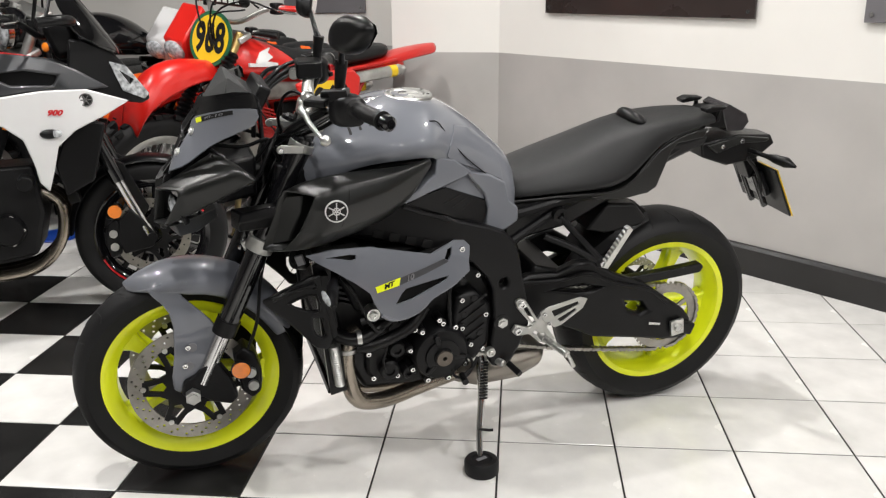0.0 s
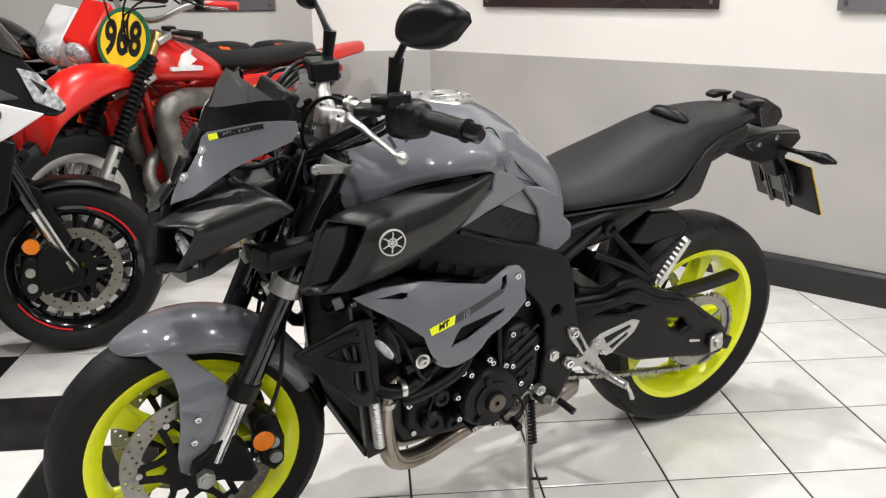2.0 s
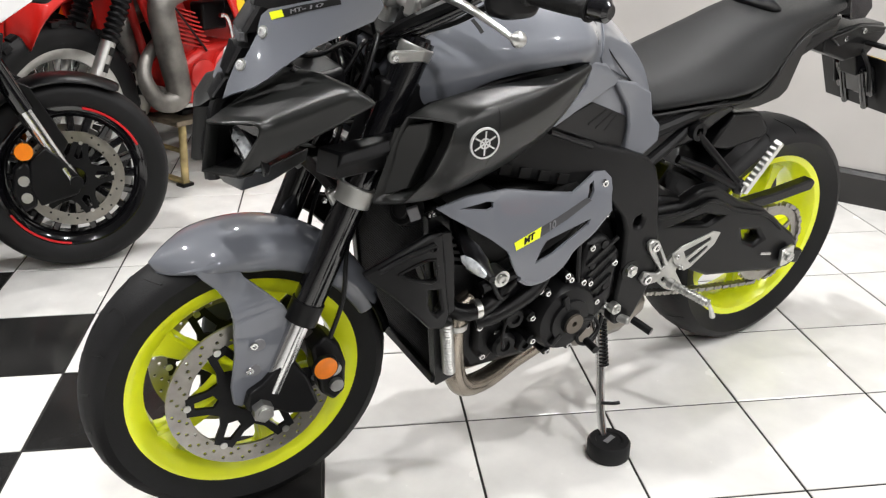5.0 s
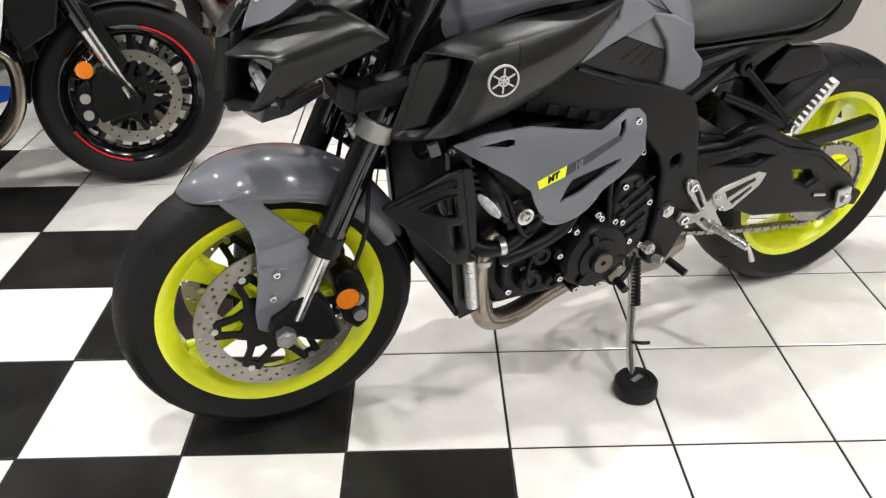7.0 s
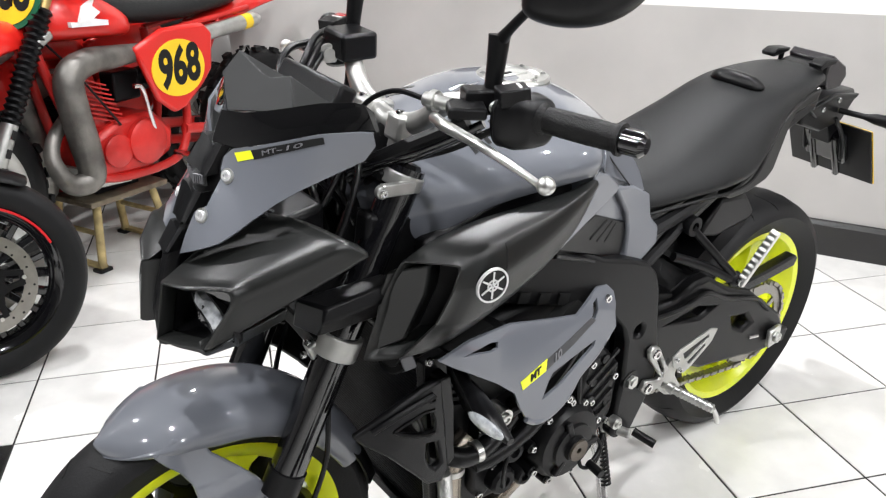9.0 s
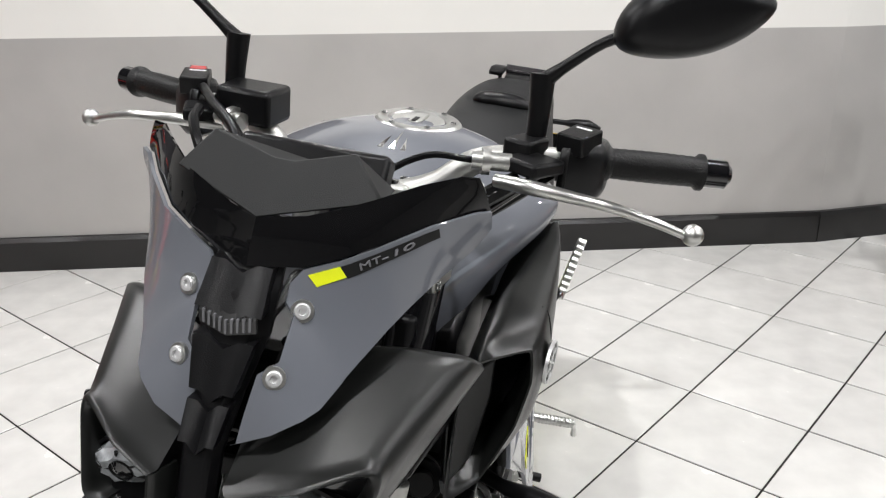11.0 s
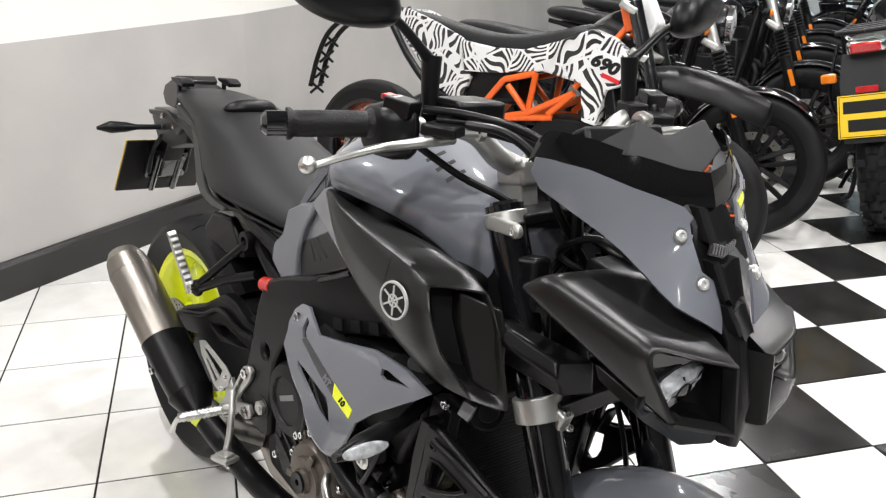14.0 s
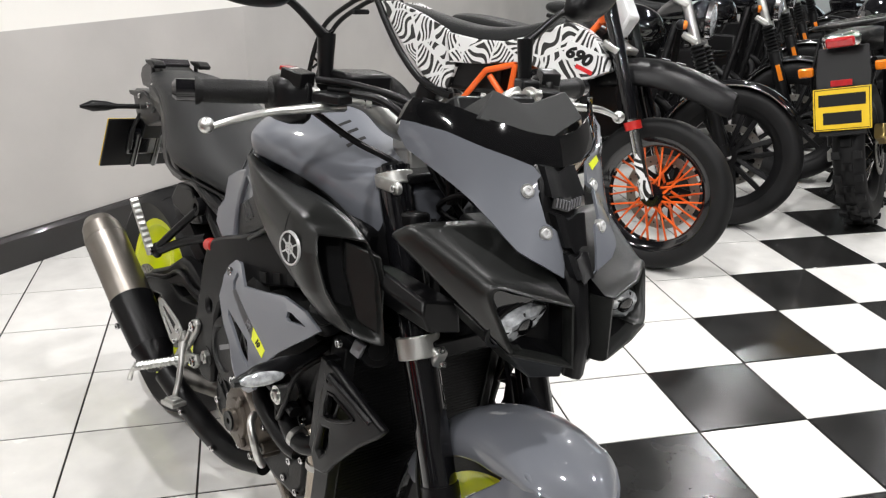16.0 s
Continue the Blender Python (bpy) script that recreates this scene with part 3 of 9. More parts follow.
display_board((0.515, 2.495), (1.37, 1.64), 1.12, 0.6, DARK_BOARD, "dark brown glossy board bolted to the wall")
display_board((1.695, 1.315), (2.46, 0.55), 1.12, 0.6, GREY_BOARD, "grey glossy board bolted to the wall")
display_board((-1.155, 3.4774), (-0.600, 3.3536), 1.095, 0.667, GREY_BOARD, "slate grey board bolted to the wall")


# ---- the grey naked motorcycle on its side stand ----
HERO = Matrix(((-0.90993, 0.41084, 0.05694, 0.7684), (-0.41466, -0.90424, -0.10202, 0.3849), (0.00958, -0.11644, 0.99315, -0.0019), (0, 0, 0, 1)))
FORK_TOP, FORK_DIR = Vector((1.068, 0, 0.985)), Vector((0.397, 0, -0.918))
FRONT, REAR = (1.383, 0, 0.291), (0.0, 0, 0.317)
STEER = Matrix.Translation(FORK_TOP) @ Matrix.Rotation(radians(3.2), 4, FORK_DIR) @ Matrix.Translation(-FORK_TOP)


def on_fork(z, y=0.0, ahead=0.0):
    """A place on the line of the fork legs at height z, before the bars are turned."""
    k = (1.363 - 1.080) / (0.30 - 0.95)
    return Vector((1.363 + (z - 0.30) * k + ahead, y, z))


def front_end(bike):
    st = STEER
    wheel(bike, FRONT, 0.291, 0.118, 0.219, NEON, "black road tyre with shallow tread", "broad", 5, 0.158, (-0.070, 0.070), st, rim_label="neon yellow cast wheel")
    # mudguard: a grey saddle over the tyre with a leg down each fork
    cx, _, cz = FRONT
    rings = []
    for k in range(25):
        a = radians(61 + (153 - 61) * k / 24)
        f = k / 24
        wdt = 0.082 * min(1, 0.16 + 1.15 * (min(f, 0.30) / 0.30) ** 0.55) - 0.014 * max(0, f - 0.70) * 3
        drop = 0.006 + 0.046 * min(1, f * 3.0)
        r = 0.296 + 0.012 * math.sin(math.pi * min(1, f * 1.15))
        prof = ((-0.97, -drop), (-1.0, -drop * 0.55), (-0.95, -0.016), (-0.80, -0.004), (-0.42, 0.007), (0, 0.011), (0.42, 0.007), (0.80, -0.004), (0.95, -0.016), (1.0, -drop * 0.55), (0.97, -drop))
        rings.append([Vector((cx + (r + dr) * math.cos(a), s * wdt, cz + (r + dr) * math.sin(a))) for s, dr in prof])
    guard = part("front_mudguard", moved(loft(rings, False, False), st), GREY_PAINT, bike, "glossy grey front mudguard", 50, 0, 1, 0.004)
    flap = [[Vector((cx + r * math.cos(radians(a)), y * 0.070, cz + r * math.sin(radians(a)))) for y in (-1, -0.8, 0, 0.8, 1) for r in (0.300 - 0.028 * max(0, abs(y) - 0.7) / 0.3,)] for a in (149, 155, 161, 167)]
    part("guard_flap", moved(loft(flap, False, False), st), BLACK_PLASTIC, guard, "black flap at the mudguard's tail", 50, 0, 0, 0.004)
    for s in (1, -1):
        leg = plate([(1.470, 0.562), (1.458, 0.547), (1.438, 0.528), (1.424, 0.505), (1.417, 0.471), (1.420, 0.402), (1.430, 0.335), (1.428, 0.300), (1.414, 0.290), (1.394, 0.296), (1.367, 0.324), (1.335, 0.405), (1.314, 0.459),
                     (1.327, 0.480), (1.358, 0.512), (1.390, 0.543), (1.405, 0.575), (1.44, 0.582)], lambda x, z: 0.070 + 0.026 * max(0, min(1, (0.56 - z) / 0.12)) - 0.15 * max(0, x - 1.455),
                    lambda x, z: 0.076 + 0.030 * max(0, min(1, (0.57 - z) / 0.12)) - 0.15 * max(0, x - 1.455))
        part("fork_guard", moved(leg if s > 0 else mirrored(leg), st), GREY_PAINT, guard, "", 40, 0.003)
        for bx, bz in ((1.386, 0.417), (1.396, 0.366)):
            part("screw_well", moved(rod((bx - 0.010, s * 0.098, bz - 0.002), (bx - 0.010, s * 0.1068, bz - 0.002), 0.0115, n=18), st), INK_GREY, guard)
            part("screw", moved(bolt((bx, s * 0.106, bz), (0, s, 0), 0.0075), st), STEEL, guard)
        # fork leg
        top = part("fork_tube", moved(rod(on_fork(0.936, s * 0.105), on_fork(0.46, s * 0.105), 0.0275, n=24), st), BLACK_GLOSS, bike, "gloss black upside-down fork tube", 40)
        part("seal_collar", moved(rod(on_fork(0.485, s * 0.105), on_fork(0.447, s * 0.105), 0.030, n=24), st), BLACK_PLASTIC, top)
        part("fork_slider", moved(rod(on_fork(0.455, s * 0.105), on_fork(0.315, s * 0.105), 0.0205, n=20), st), STEEL, top, "polished steel fork slider")
        foot = plate([(1.325, 0.385), (1.345, 0.370), (1.375, 0.340), (1.403, 0.325), (1.411, 0.295), (1.39, 0.276), (1.360, 0.280), (1.335, 0.262), (1.290, 0.250),
                      (1.272, 0.270), (1.292, 0.33)], 0.088, 0.124)
        part("fork_foot", moved(foot if s > 0 else mirrored(foot), st), BLACK_METAL, top, "black cast fork foot", 30, 0.005)
        nut = join(rod((1.383, s * 0.118, 0.291), (1.383, s * 0.142, 0.291), 0.020, n=6), rod((1.383, s * 0.142, 0.291), (1.383, s * 0.147, 0.291), 0.012, n=16))
        part("axle_nut", moved(nut, st), ALU, top, "machined axle nut")
        cal = plate([(1.225, 0.380), (1.252, 0.402), (1.280, 0.380), (1.272, 0.330), (1.262, 0.275), (1.236, 0.250), (1.212, 0.270), (1.210, 0.33)], 0.048, 0.108)
        c_ob = part("brake_caliper", moved(cal if s > 0 else mirrored(cal), st), BLACK_METAL, bike, "black radial brake caliper", 30, 0.007)
        for bx, bz in ((1.233, 0.292), (1.238, 0.330)):
            part("caliper_piston_cap", moved(rod((bx, s * 0.107, bz), (bx, s * 0.118, bz), 0.0135, n=16), st), ALU, c_ob)
        rf = part("reflector", moved(rod((1.263, s * 0.128, 0.352), (1.263, s * 0.137, 0.352), 0.0225, n=28), st), ORANGE_LENS, bike, "round orange side reflector")
        part("reflector_rim", moved(lathe([(0.0225, -0.004), (0.025, -0.004), (0.025, 0.004), (0.0225, 0.004)], 28, (1.263, s * 0.132, 0.352)), st), BLACK_PLASTIC, rf)
        part("brake_hose", moved(tube([(1.245, s * 0.10, 0.38), (1.215, s * 0.10, 0.47), (1.20, s * 0.085, 0.58), (1.16, s * 0.06, 0.72), (1.13, s * 0.05, 0.86)], 0.0045, 8), st), BLACK_PLASTIC, bike)
        # clamps of the two yokes
        for z, r, h, nm in ((0.918, 0.0300, 0.0095, "top_clamp"), (0.679, 0.0345, 0.0160, "lower_clamp")):
            part(nm, moved(rod(on_fork(z + h, s * 0.105), on_fork(z - h, s * 0.105), r, n=28), st), ALU_SATIN, bike, "silver fork clamp", 40, 0.002)
        e0, e1 = on_fork(0.918, s * 0.105) + Vector((0.0, s * 0.028, 0.0)), on_fork(0.918, s * 0.105) + Vector((0.050, s * 0.026, -0.001))
        ear = join(box((e0 + e1) / 2, (0.054, 0.010, 0.0190), (0, -3, 0)), rod(e1 - Vector((0, 0.005, 0)), e1 + Vector((0, 0.005, 0)), 0.0098, n=20))
        part("clamp_ear", moved(ear, st), ALU_SATIN, bike, "", 40, 0.002)
        part("clamp_screw", moved(bolt(on_fork(0.918, s * 0.105) + Vector((0.050, s * 0.031, -0.001)), (0.1, s, 0), 0.0060, 0.004), st), STEEL, bike)
        part("clamp_lug", moved(join(box(on_fork(0.672, s * 0.105) + Vector((0.030, -s * 0.012, 0.0)), (0.018, 0.022, 0.034), (0, 23, 0))), st), ALU_SATIN, bike, "", 30, 0.004)
        for dz in (-0.009, 0.009):
            part("clamp_screw", moved(bolt(on_fork(0.672 + dz, s * 0.105) + Vector((0.040, -s * 0.012, 0.004)), (1, 0, 0.4), 0.0055, 0.006), st), STEEL, bike)
        part("fork_cap", moved(rod(on_fork(0.936, s * 0.105), on_fork(0.941, s * 0.105), 0.021, 0.018, 8), st), BLACK_METAL, bike)
    for z, t in ((0.915, 0.016), (0.668, 0.03)):
        yk = plate([(on_fork(z).x - 0.075, 0.0), (on_fork(z).x - 0.02, -0.11), (on_fork(z).x + 0.03, -0.10), (on_fork(z).x + 0.025, 0.0),
                    (on_fork(z).x + 0.03, 0.10), (on_fork(z).x - 0.02, 0.11)], 0, t)
        yk = moved(yk, Matrix.Translation((0, 0, z)) @ Matrix(((1, 0, 0, 0), (0, 0, 1, 0), (0, 1, 0, 0), (0, 0, 0, 1))))
        part("yoke", moved(yk, st), BLACK_METAL, bike, "cast fork yoke", 30, 0.004)
    part("steering_stem", moved(rod(on_fork(0.96, 0, -0.035), on_fork(0.66, 0, -0.035), 0.026, n=20), st), BLACK_METAL, bike)


def controls(bike):
    st = STEER
    bar = [(0.960, 0.405, 1.038), (1.007, 0.277, 1.041), (1.036, 0.200, 1.042), (1.058, 0.145, 1.032), (1.060, 0.098, 0.996), (1.053, 0.030, 0.972)]
    # the bar sits a little to the left and leans back on the right
    shift = {1: Vector((-0.010, -0.005, 0.0)), -1: Vector((-0.019, 0.015, -0.005))}
    line = [Vector(p) + shift[1] * min(1, p[1] / 0.15) for p in bar] + [Vector((x, -y, z)) + shift[-1] * min(1, y / 0.15) for x, y, z in reversed(bar)]
    hb = part("handlebar", moved(tube(line, 0.0125, 14, 6, [0.011, 0.011, 0.0120, 0.0145, 0.0165, 0.0165, 0.0165, 0.0165, 0.0145, 0.0120, 0.011, 0.011]), st), ALU_SATIN, bike, "silver tapered handlebar", 60)
    for s in (1, -1):
        def held(bm):
            return moved(bm if s > 0 else mirrored(bm), st)
        def mv(bm):
            return moved(bm if s > 0 else mirrored(bm), st @ Matrix.Translation(shift[s]))
        part("bar_clamp", held(join(box((1.056, 0.052, 0.944), (0.046, 0.036, 0.060), (0, -12, 0)), box((1.052, 0.052, 0.972), (0.058, 0.040, 0.040), (0, -12, 0)))), ALU_SATIN, hb, "silver handlebar clamp", 30, 0.006)
        for dx in (-0.015, 0.015):
            part("clamp_bolt", held(bolt((1.049 + dx * 1.2, 0.052, 0.991 + dx * 0.2), (-0.2, 0, 1), 0.0065, 0.006)), STEEL, hb)
        g0, g1 = Vector((1.007, 0.277, 1.041)), Vector((0.970, 0.384, 1.039))
        gd = (g1 - g0).normalized()
        shape = []
        for k in range(25):
            f = k / 24
            rr = 0.0165 + 0.0010 * math.sin(f * math.pi) + (0.0006 if k % 2 else 0.0)
            rr = 0.0215 if f < 0.05 else (0.0208 if f > 0.955 else rr)
            p = g0 + (g1 - g0) * f
            q = gd.to_track_quat("Z", "Y").to_matrix()
            shape.append([p + q @ Vector((rr * math.cos(a), rr * math.sin(a), 0)) for a in (2 * math.pi * i / 24 for i in range(24))])
        part("grip", mv(loft(shape)), GRIP_RUBBER, hb, "finely ribbed black rubber grip", 50)
        part("bar_end", mv(join(rod(g1, g1 + gd * 0.026, 0.0165, n=20), rod(g1 + gd * 0.026, g1 + gd * 0.032, 0.0165, 0.010, 20))), BLACK_GLOSS, hb, "black bar-end weight", 40)
        off = Vector((0.010, 0.012, -0.008))
        # two rounded clamshell halves with a raised top, a horn button and rockers
        halves = []
        for y, r in ((0.224, 0.030), (0.232, 0.036), (0.250, 0.037), (0.266, 0.032), (0.272, 0.024)):
            cx, cz = 1.012 - (y - 0.243) * 0.42, 1.046
            halves.append([Vector((cx + r * 0.92 * math.copysign(abs(math.cos(t)) ** 0.6, math.cos(t)), y, cz - 0.004 + r * math.copysign(abs(math.sin(t)) ** 0.6, math.sin(t)))) + off for t in (2 * math.pi * k / 20 for k in range(20))])
        sb = part("switch_block", mv(join(loft(halves), box(Vector((1.026, 0.240, 1.076)) + off, (0.040, 0.034, 0.022), (0, 8, -24)))), BLACK_PLASTIC, hb, "black handlebar switch block", 40, 0.003)
        part("block_seam", mv(loft([[p + (p - Vector((1.012, 0.245, 1.042)) - off) * 0.012 + Vector((0, dy, 0)) for p in halves[1]] for dy in (0.0005, 0.0025)])), INK_BLACK, sb)
        part("rocker", mv(box(Vector((0.976, 0.246, 1.050)) + off, (0.010, 0.024, 0.014), (0, 8, -24))), INK_GREY if s > 0 else RED_LENS, sb)
        part("thumb_switch", mv(box(Vector((0.974, 0.252, 1.030)) + off, (0.012, 0.018, 0.012), (0, 8, -24))), BLACK_PLASTIC, sb, "", 30, 0.002)
        part("marking", mv(box(Vector((1.018, 0.242, 1.0878)) + off, (0.004, 0.020, 0.001), (0, 8, -24))), INK_WHITE, sb)
        if s < 0:
            part("stop_switch", mv(box(Vector((1.008, 0.248, 1.0865)) + off, (0.016, 0.022, 0.007), (0, 8, -24))), RED_LENS, sb, "red engine stop switch", 30, 0.002)
        part("perch", mv(join(box((1.045, 0.196, 1.048), (0.045, 0.034, 0.034), (0, 0, -20)), box((1.078, 0.212, 1.044), (0.050, 0.050, 0.016), (0, 0, -30)))), BLACK_METAL, hb, "", 30, 0.004)
        lev = tube([(1.092, 0.190, 1.036), (1.104, 0.232, 1.038), (1.100, 0.280, 1.034), (1.100, 0.318, 1.031), (1.090, 0.362, 1.020), (1.081, 0.390, 1.010)], 0.006, 12, 6,
                   [0.0075, 0.0080, 0.0065, 0.0058, 0.0050, 0.0045])
        lev = join(lev, dome((1.078, 0.397, 1.011), 0.0115, u=16, v=10))
        part("lever", mv(moved(lev, Matrix.Translation((0.012, -0.010, -0.008) if s > 0 else (-0.024, 0.0, -0.008)))), ALU, hb, "polished ball-ended hand lever", 60)
        part("adjuster", mv(join(rod((1.085, 0.190, 1.044), (1.098, 0.150, 1.044), 0.010, n=16), rod((1.092, 0.168, 1.044), (1.095, 0.160, 1.044), 0.015, n=16))), ALU, hb)
        if s > 0:
            part("cable", mv(tube([(1.098, 0.150, 1.044), (1.120, 0.105, 1.046), (1.140, 0.060, 1.015), (1.145, 0.030, 0.95), (1.10, 0.0, 0.86)], 0.0038, 8)), BLACK_PLASTIC, hb)
        part("wiring", mv(tube([(1.02, 0.225, 1.02), (1.06, 0.165, 0.975), (1.10, 0.11, 0.945), (1.12, 0.05, 0.90), (1.10, 0.01, 0.87)], 0.0055, 8)), BLACK_PLASTIC, hb)
        # mirror
        m_ob = part("mirror", mv(join(tube([(1.030, 0.202, 1.048), (1.026, 0.202, 1.090), (1.022, 0.200, 1.132)], 0.013, 12, 5, [0.011, 0.0125, 0.0145]),
                                      tube([(1.022, 0.202, 1.124), (1.026, 0.222, 1.142), (1.030, 0.262, 1.174), (1.032, 0.300, 1.190)], 0.0065, 10, 5, [0.010, 0.007, 0.006, 0.008]))), BLACK_PLASTIC, bike, "black mirror on a cranked stem", 50)
        out = [(0.262, 1.196), (0.285, 1.182), (0.345, 1.184), (0.395, 1.205), (0.432, 1.245), (0.424, 1.262), (0.372, 1.276), (0.312, 1.268), (0.272, 1.240)]
        rings = []
        for k, (dx, sc) in enumerate(((-0.012, 0.88), (-0.011, 0.95), (0.004, 0.97), (0.020, 0.84), (0.030, 0.54))):
            rings.append([Vector((1.026 + dx + (y - 0.34) * -0.22, 0.345 + (y - 0.345) * sc, 1.207 + (z - 1.228) * sc)) for y, z in out])
        part("mirror_housing", mv(loft(rings)), BLACK_PLASTIC, m_ob, "", 70, 0, 2)
        part("mirror_glass", mv(loft([[Vector((1.0105 + (y - 0.34) * -0.22, 0.345 + (y - 0.345) * 0.82, 1.207 + (z - 1.228) * 0.82)) for y, z in out],
                                      [Vector((1.0095 + (y - 0.34) * -0.22, 0.345 + (y - 0.345) * 0.80, 1.207 + (z - 1.228) * 0.80)) for y, z in out]])), STEEL, m_ob, "mirror glass")
    res = loft([[Vector((1.075 + x, y, z)) for x, y in ((-0.060, -0.190), (0.005, -0.182), (0.010, -0.108), (-0.056, -0.112))] for z in (1.036, 1.072, 1.079)])
    part("brake_reservoir", moved(res, st @ Matrix.Translation((-0.012, 0.003, -0.004))), BLACK_PLASTIC, hb, "square black brake fluid reservoir", 30, 0.006)
    part("hose", moved(tube([(1.09, -0.185, 1.050), (1.140, -0.160, 1.046), (1.170, -0.125, 1.010), (1.170, -0.08, 0.94), (1.17, 0.02, 0.82)], 0.006, 8), st), BLACK_PLASTIC, hb)
    for k, (y, z, r) in enumerate(((0.215, 1.062, 0.0055), (0.200, 1.050, 0.0065), (0.185, 1.040, 0.0050))):
        part("control_cable", moved(tube([(1.035 + 0.01 * k, -y, z), (1.085, -y * 0.80, z - 0.002), (1.135, -y * 0.52, z - 0.020), (1.180, -y * 0.36, z - 0.065), (1.19, -y * 0.30, 0.90)], r, 8), st), BLACK_PLASTIC, hb, "black control cable", 60)
    for k, (y, z, r) in enumerate(((0.205, 1.020, 0.0065), (0.190, 1.008, 0.0055))):
        part("control_cable", moved(tube([(1.035, y, z), (1.085, y * 0.72, z - 0.045), (1.120, y * 0.45, z - 0.075), (1.150, y * 0.25, z - 0.10)], r, 8), st), BLACK_GLOSS, hb, "black control cable", 60)
    part("loom", moved(tube([(1.05, 0.19, 1.02), (1.10, 0.125, 0.975), (1.125, 0.06, 0.930), (1.11, 0.0, 0.88)], 0.011, 8), st), BLACK_PLASTIC, hb)


PLATE_ROWS = [((1.200, 0.181, 1.028), (1.196, 0.182, 1.011)), ((1.212, 0.168, 1.027), (1.203, 0.170, 0.990)), ((1.250, 0.139, 1.021), (1.240, 0.147, 0.967)),
              ((1.289, 0.101, 1.005), (1.272, 0.131, 0.949)), ((1.306, 0.069, 0.995), (1.296, 0.119, 0.933)), ((1.318, 0.038, 0.984), (1.315, 0.108, 0.916)),
              ((1.327, 0.030, 0.973), (1.322, 0.104, 0.910)), ((1.332, 0.030, 0.957), (1.333, 0.097, 0.899)), ((1.338, 0.039, 0.948), (1.340, 0.094, 0.893)),
              ((1.357, 0.037, 0.913), (1.360, 0.085, 0.878)), ((1.367, 0.022, 0.902), (1.372, 0.075, 0.871)), ((1.380, 0.018, 0.870), (1.386, 0.053, 0.859)),
              ((1.388, 0.015, 0.844), (1.388, 0.018, 0.841))]


def headlight_side(bike, s):
    """One half of the headlight cowl, with its lamp, and the fairing plate above it."""
    def mv(bm):
        return bm if s > 0 else mirrored(bm)
    def mvc(bm):
        # the left lamp sits a little farther out than the right one
        if s > 0:
            for v in bm.verts:
                v.co += Vector((0.012, 0.019, 0.008)) * max(0, min(1, (v.co.y - 0.02) / 0.06))
            return bm
        return mirrored(bm)
    # the shell runs from a narrow tail to the wide mouth: lower edge, rounded crest, top, inner edge
    tail = [Vector(p) for p in ((1.213, 0.189, 0.868), (1.246, 0.177, 0.892), (1.270, 0.090, 0.896), (1.300, 0.024, 0.888))]
    front = [Vector(p) for p in ((1.398, 0.116, 0.750), (1.352, 0.147, 0.847), (1.404, 0.075, 0.829), (1.420, 0.030, 0.817))]
    fang = Vector((1.432, 0.026, 0.728))
    loop = [front[1], front[2], front[3], fang, front[0]]
    heart = sum(loop, Vector()) / 5

    def section(f):
        lo, crest, top, inner = [p + (q - p) * f for p, q in zip(tail, front)]
        u, w = crest + (lo - crest) * 0.40, crest + (top - crest) * 0.42
        curve = [u * (1 - k) ** 2 + crest * 2 * k * (1 - k) + w * k ** 2 for k in (0, 0.17, 0.33, 0.5, 0.67, 0.83, 1)]
        under_lip, low = lo + Vector((-0.004, -0.022, -0.002)), lo + (lo - u).normalized() * 0.007
        first = lo + (u - lo) * 0.22
        roll = [under_lip * (1 - k) ** 2 + low * 2 * k * (1 - k) + first * k ** 2 for k in (0, 0.2, 0.4, 0.6, 0.8, 1)]
        return [*roll, lo + (u - lo) * 0.6, *curve, w + (top - w) * 0.5, top, inner]
    rows = [section(k / 10) for k in range(11)]
    stub = sum(rows[0], Vector()) / len(rows[0])
    rows = [[stub + (p - stub) * f + Vector((-d, d * 0.5, d * 0.15)) for p in rows[0]] for f, d in ((0.05, 0.010), (0.50, 0.009), (0.80, 0.006), (0.94, 0.002))] + rows
    last = rows[-1]
    rows += [[heart + (p - heart) * f + Vector((d, d * 0.3, 0)) for p in last] for f, d in ((0.985, 0.005), (0.960, 0.008), (0.925, 0.009), (0.885, 0.007), (0.860, 0.001), (0.845, -0.010), (0.82, -0.030))]
    cowl = part("headlight_cowl", mvc(loft(rows, False, False)), GRAPHITE, bike, "satin graphite headlight cowl", 60, 0, 0, 0.003)
    mouth = [loop, [heart + (p - heart) * 0.93 for p in loop], [heart + (p - heart) * 0.87 + Vector((-0.014, -0.004, 0)) for p in loop],
             [heart + (p - heart) * 0.70 + Vector((-0.036, -0.012, 0.002)) for p in loop]]
    part("mouth_lip", mvc(loft([[heart + (p - heart) * f + Vector((d, d * 0.3, 0)) for p in (front[3], (front[3] + fang) / 2, fang, (fang + front[0]) / 2, front[0])] for f, d in ((1.0, -0.02), (1.0, 0), (0.985, 0.005), (0.960, 0.008), (0.925, 0.008), (0.885, 0.003), (0.86, -0.010))], False, False)), GRAPHITE, cowl, "", 40, 0, 0, 0.003)
    back = Vector((1.34, 0.03, 0.745))
    under = solid([tail[0], (tail[0] + front[0]) / 2, front[0], fang, back, Vector((1.27, 0.09, 0.83)), tail[3], front[3]], [(0, 1, 5), (1, 2, 3, 4), (1, 4, 5), (3, 7, 6, 4), (6, 5, 4), (6, 0, 5)])
    part("cowl_underside", mvc(under), BLACK_PLASTIC, cowl, "", 30)
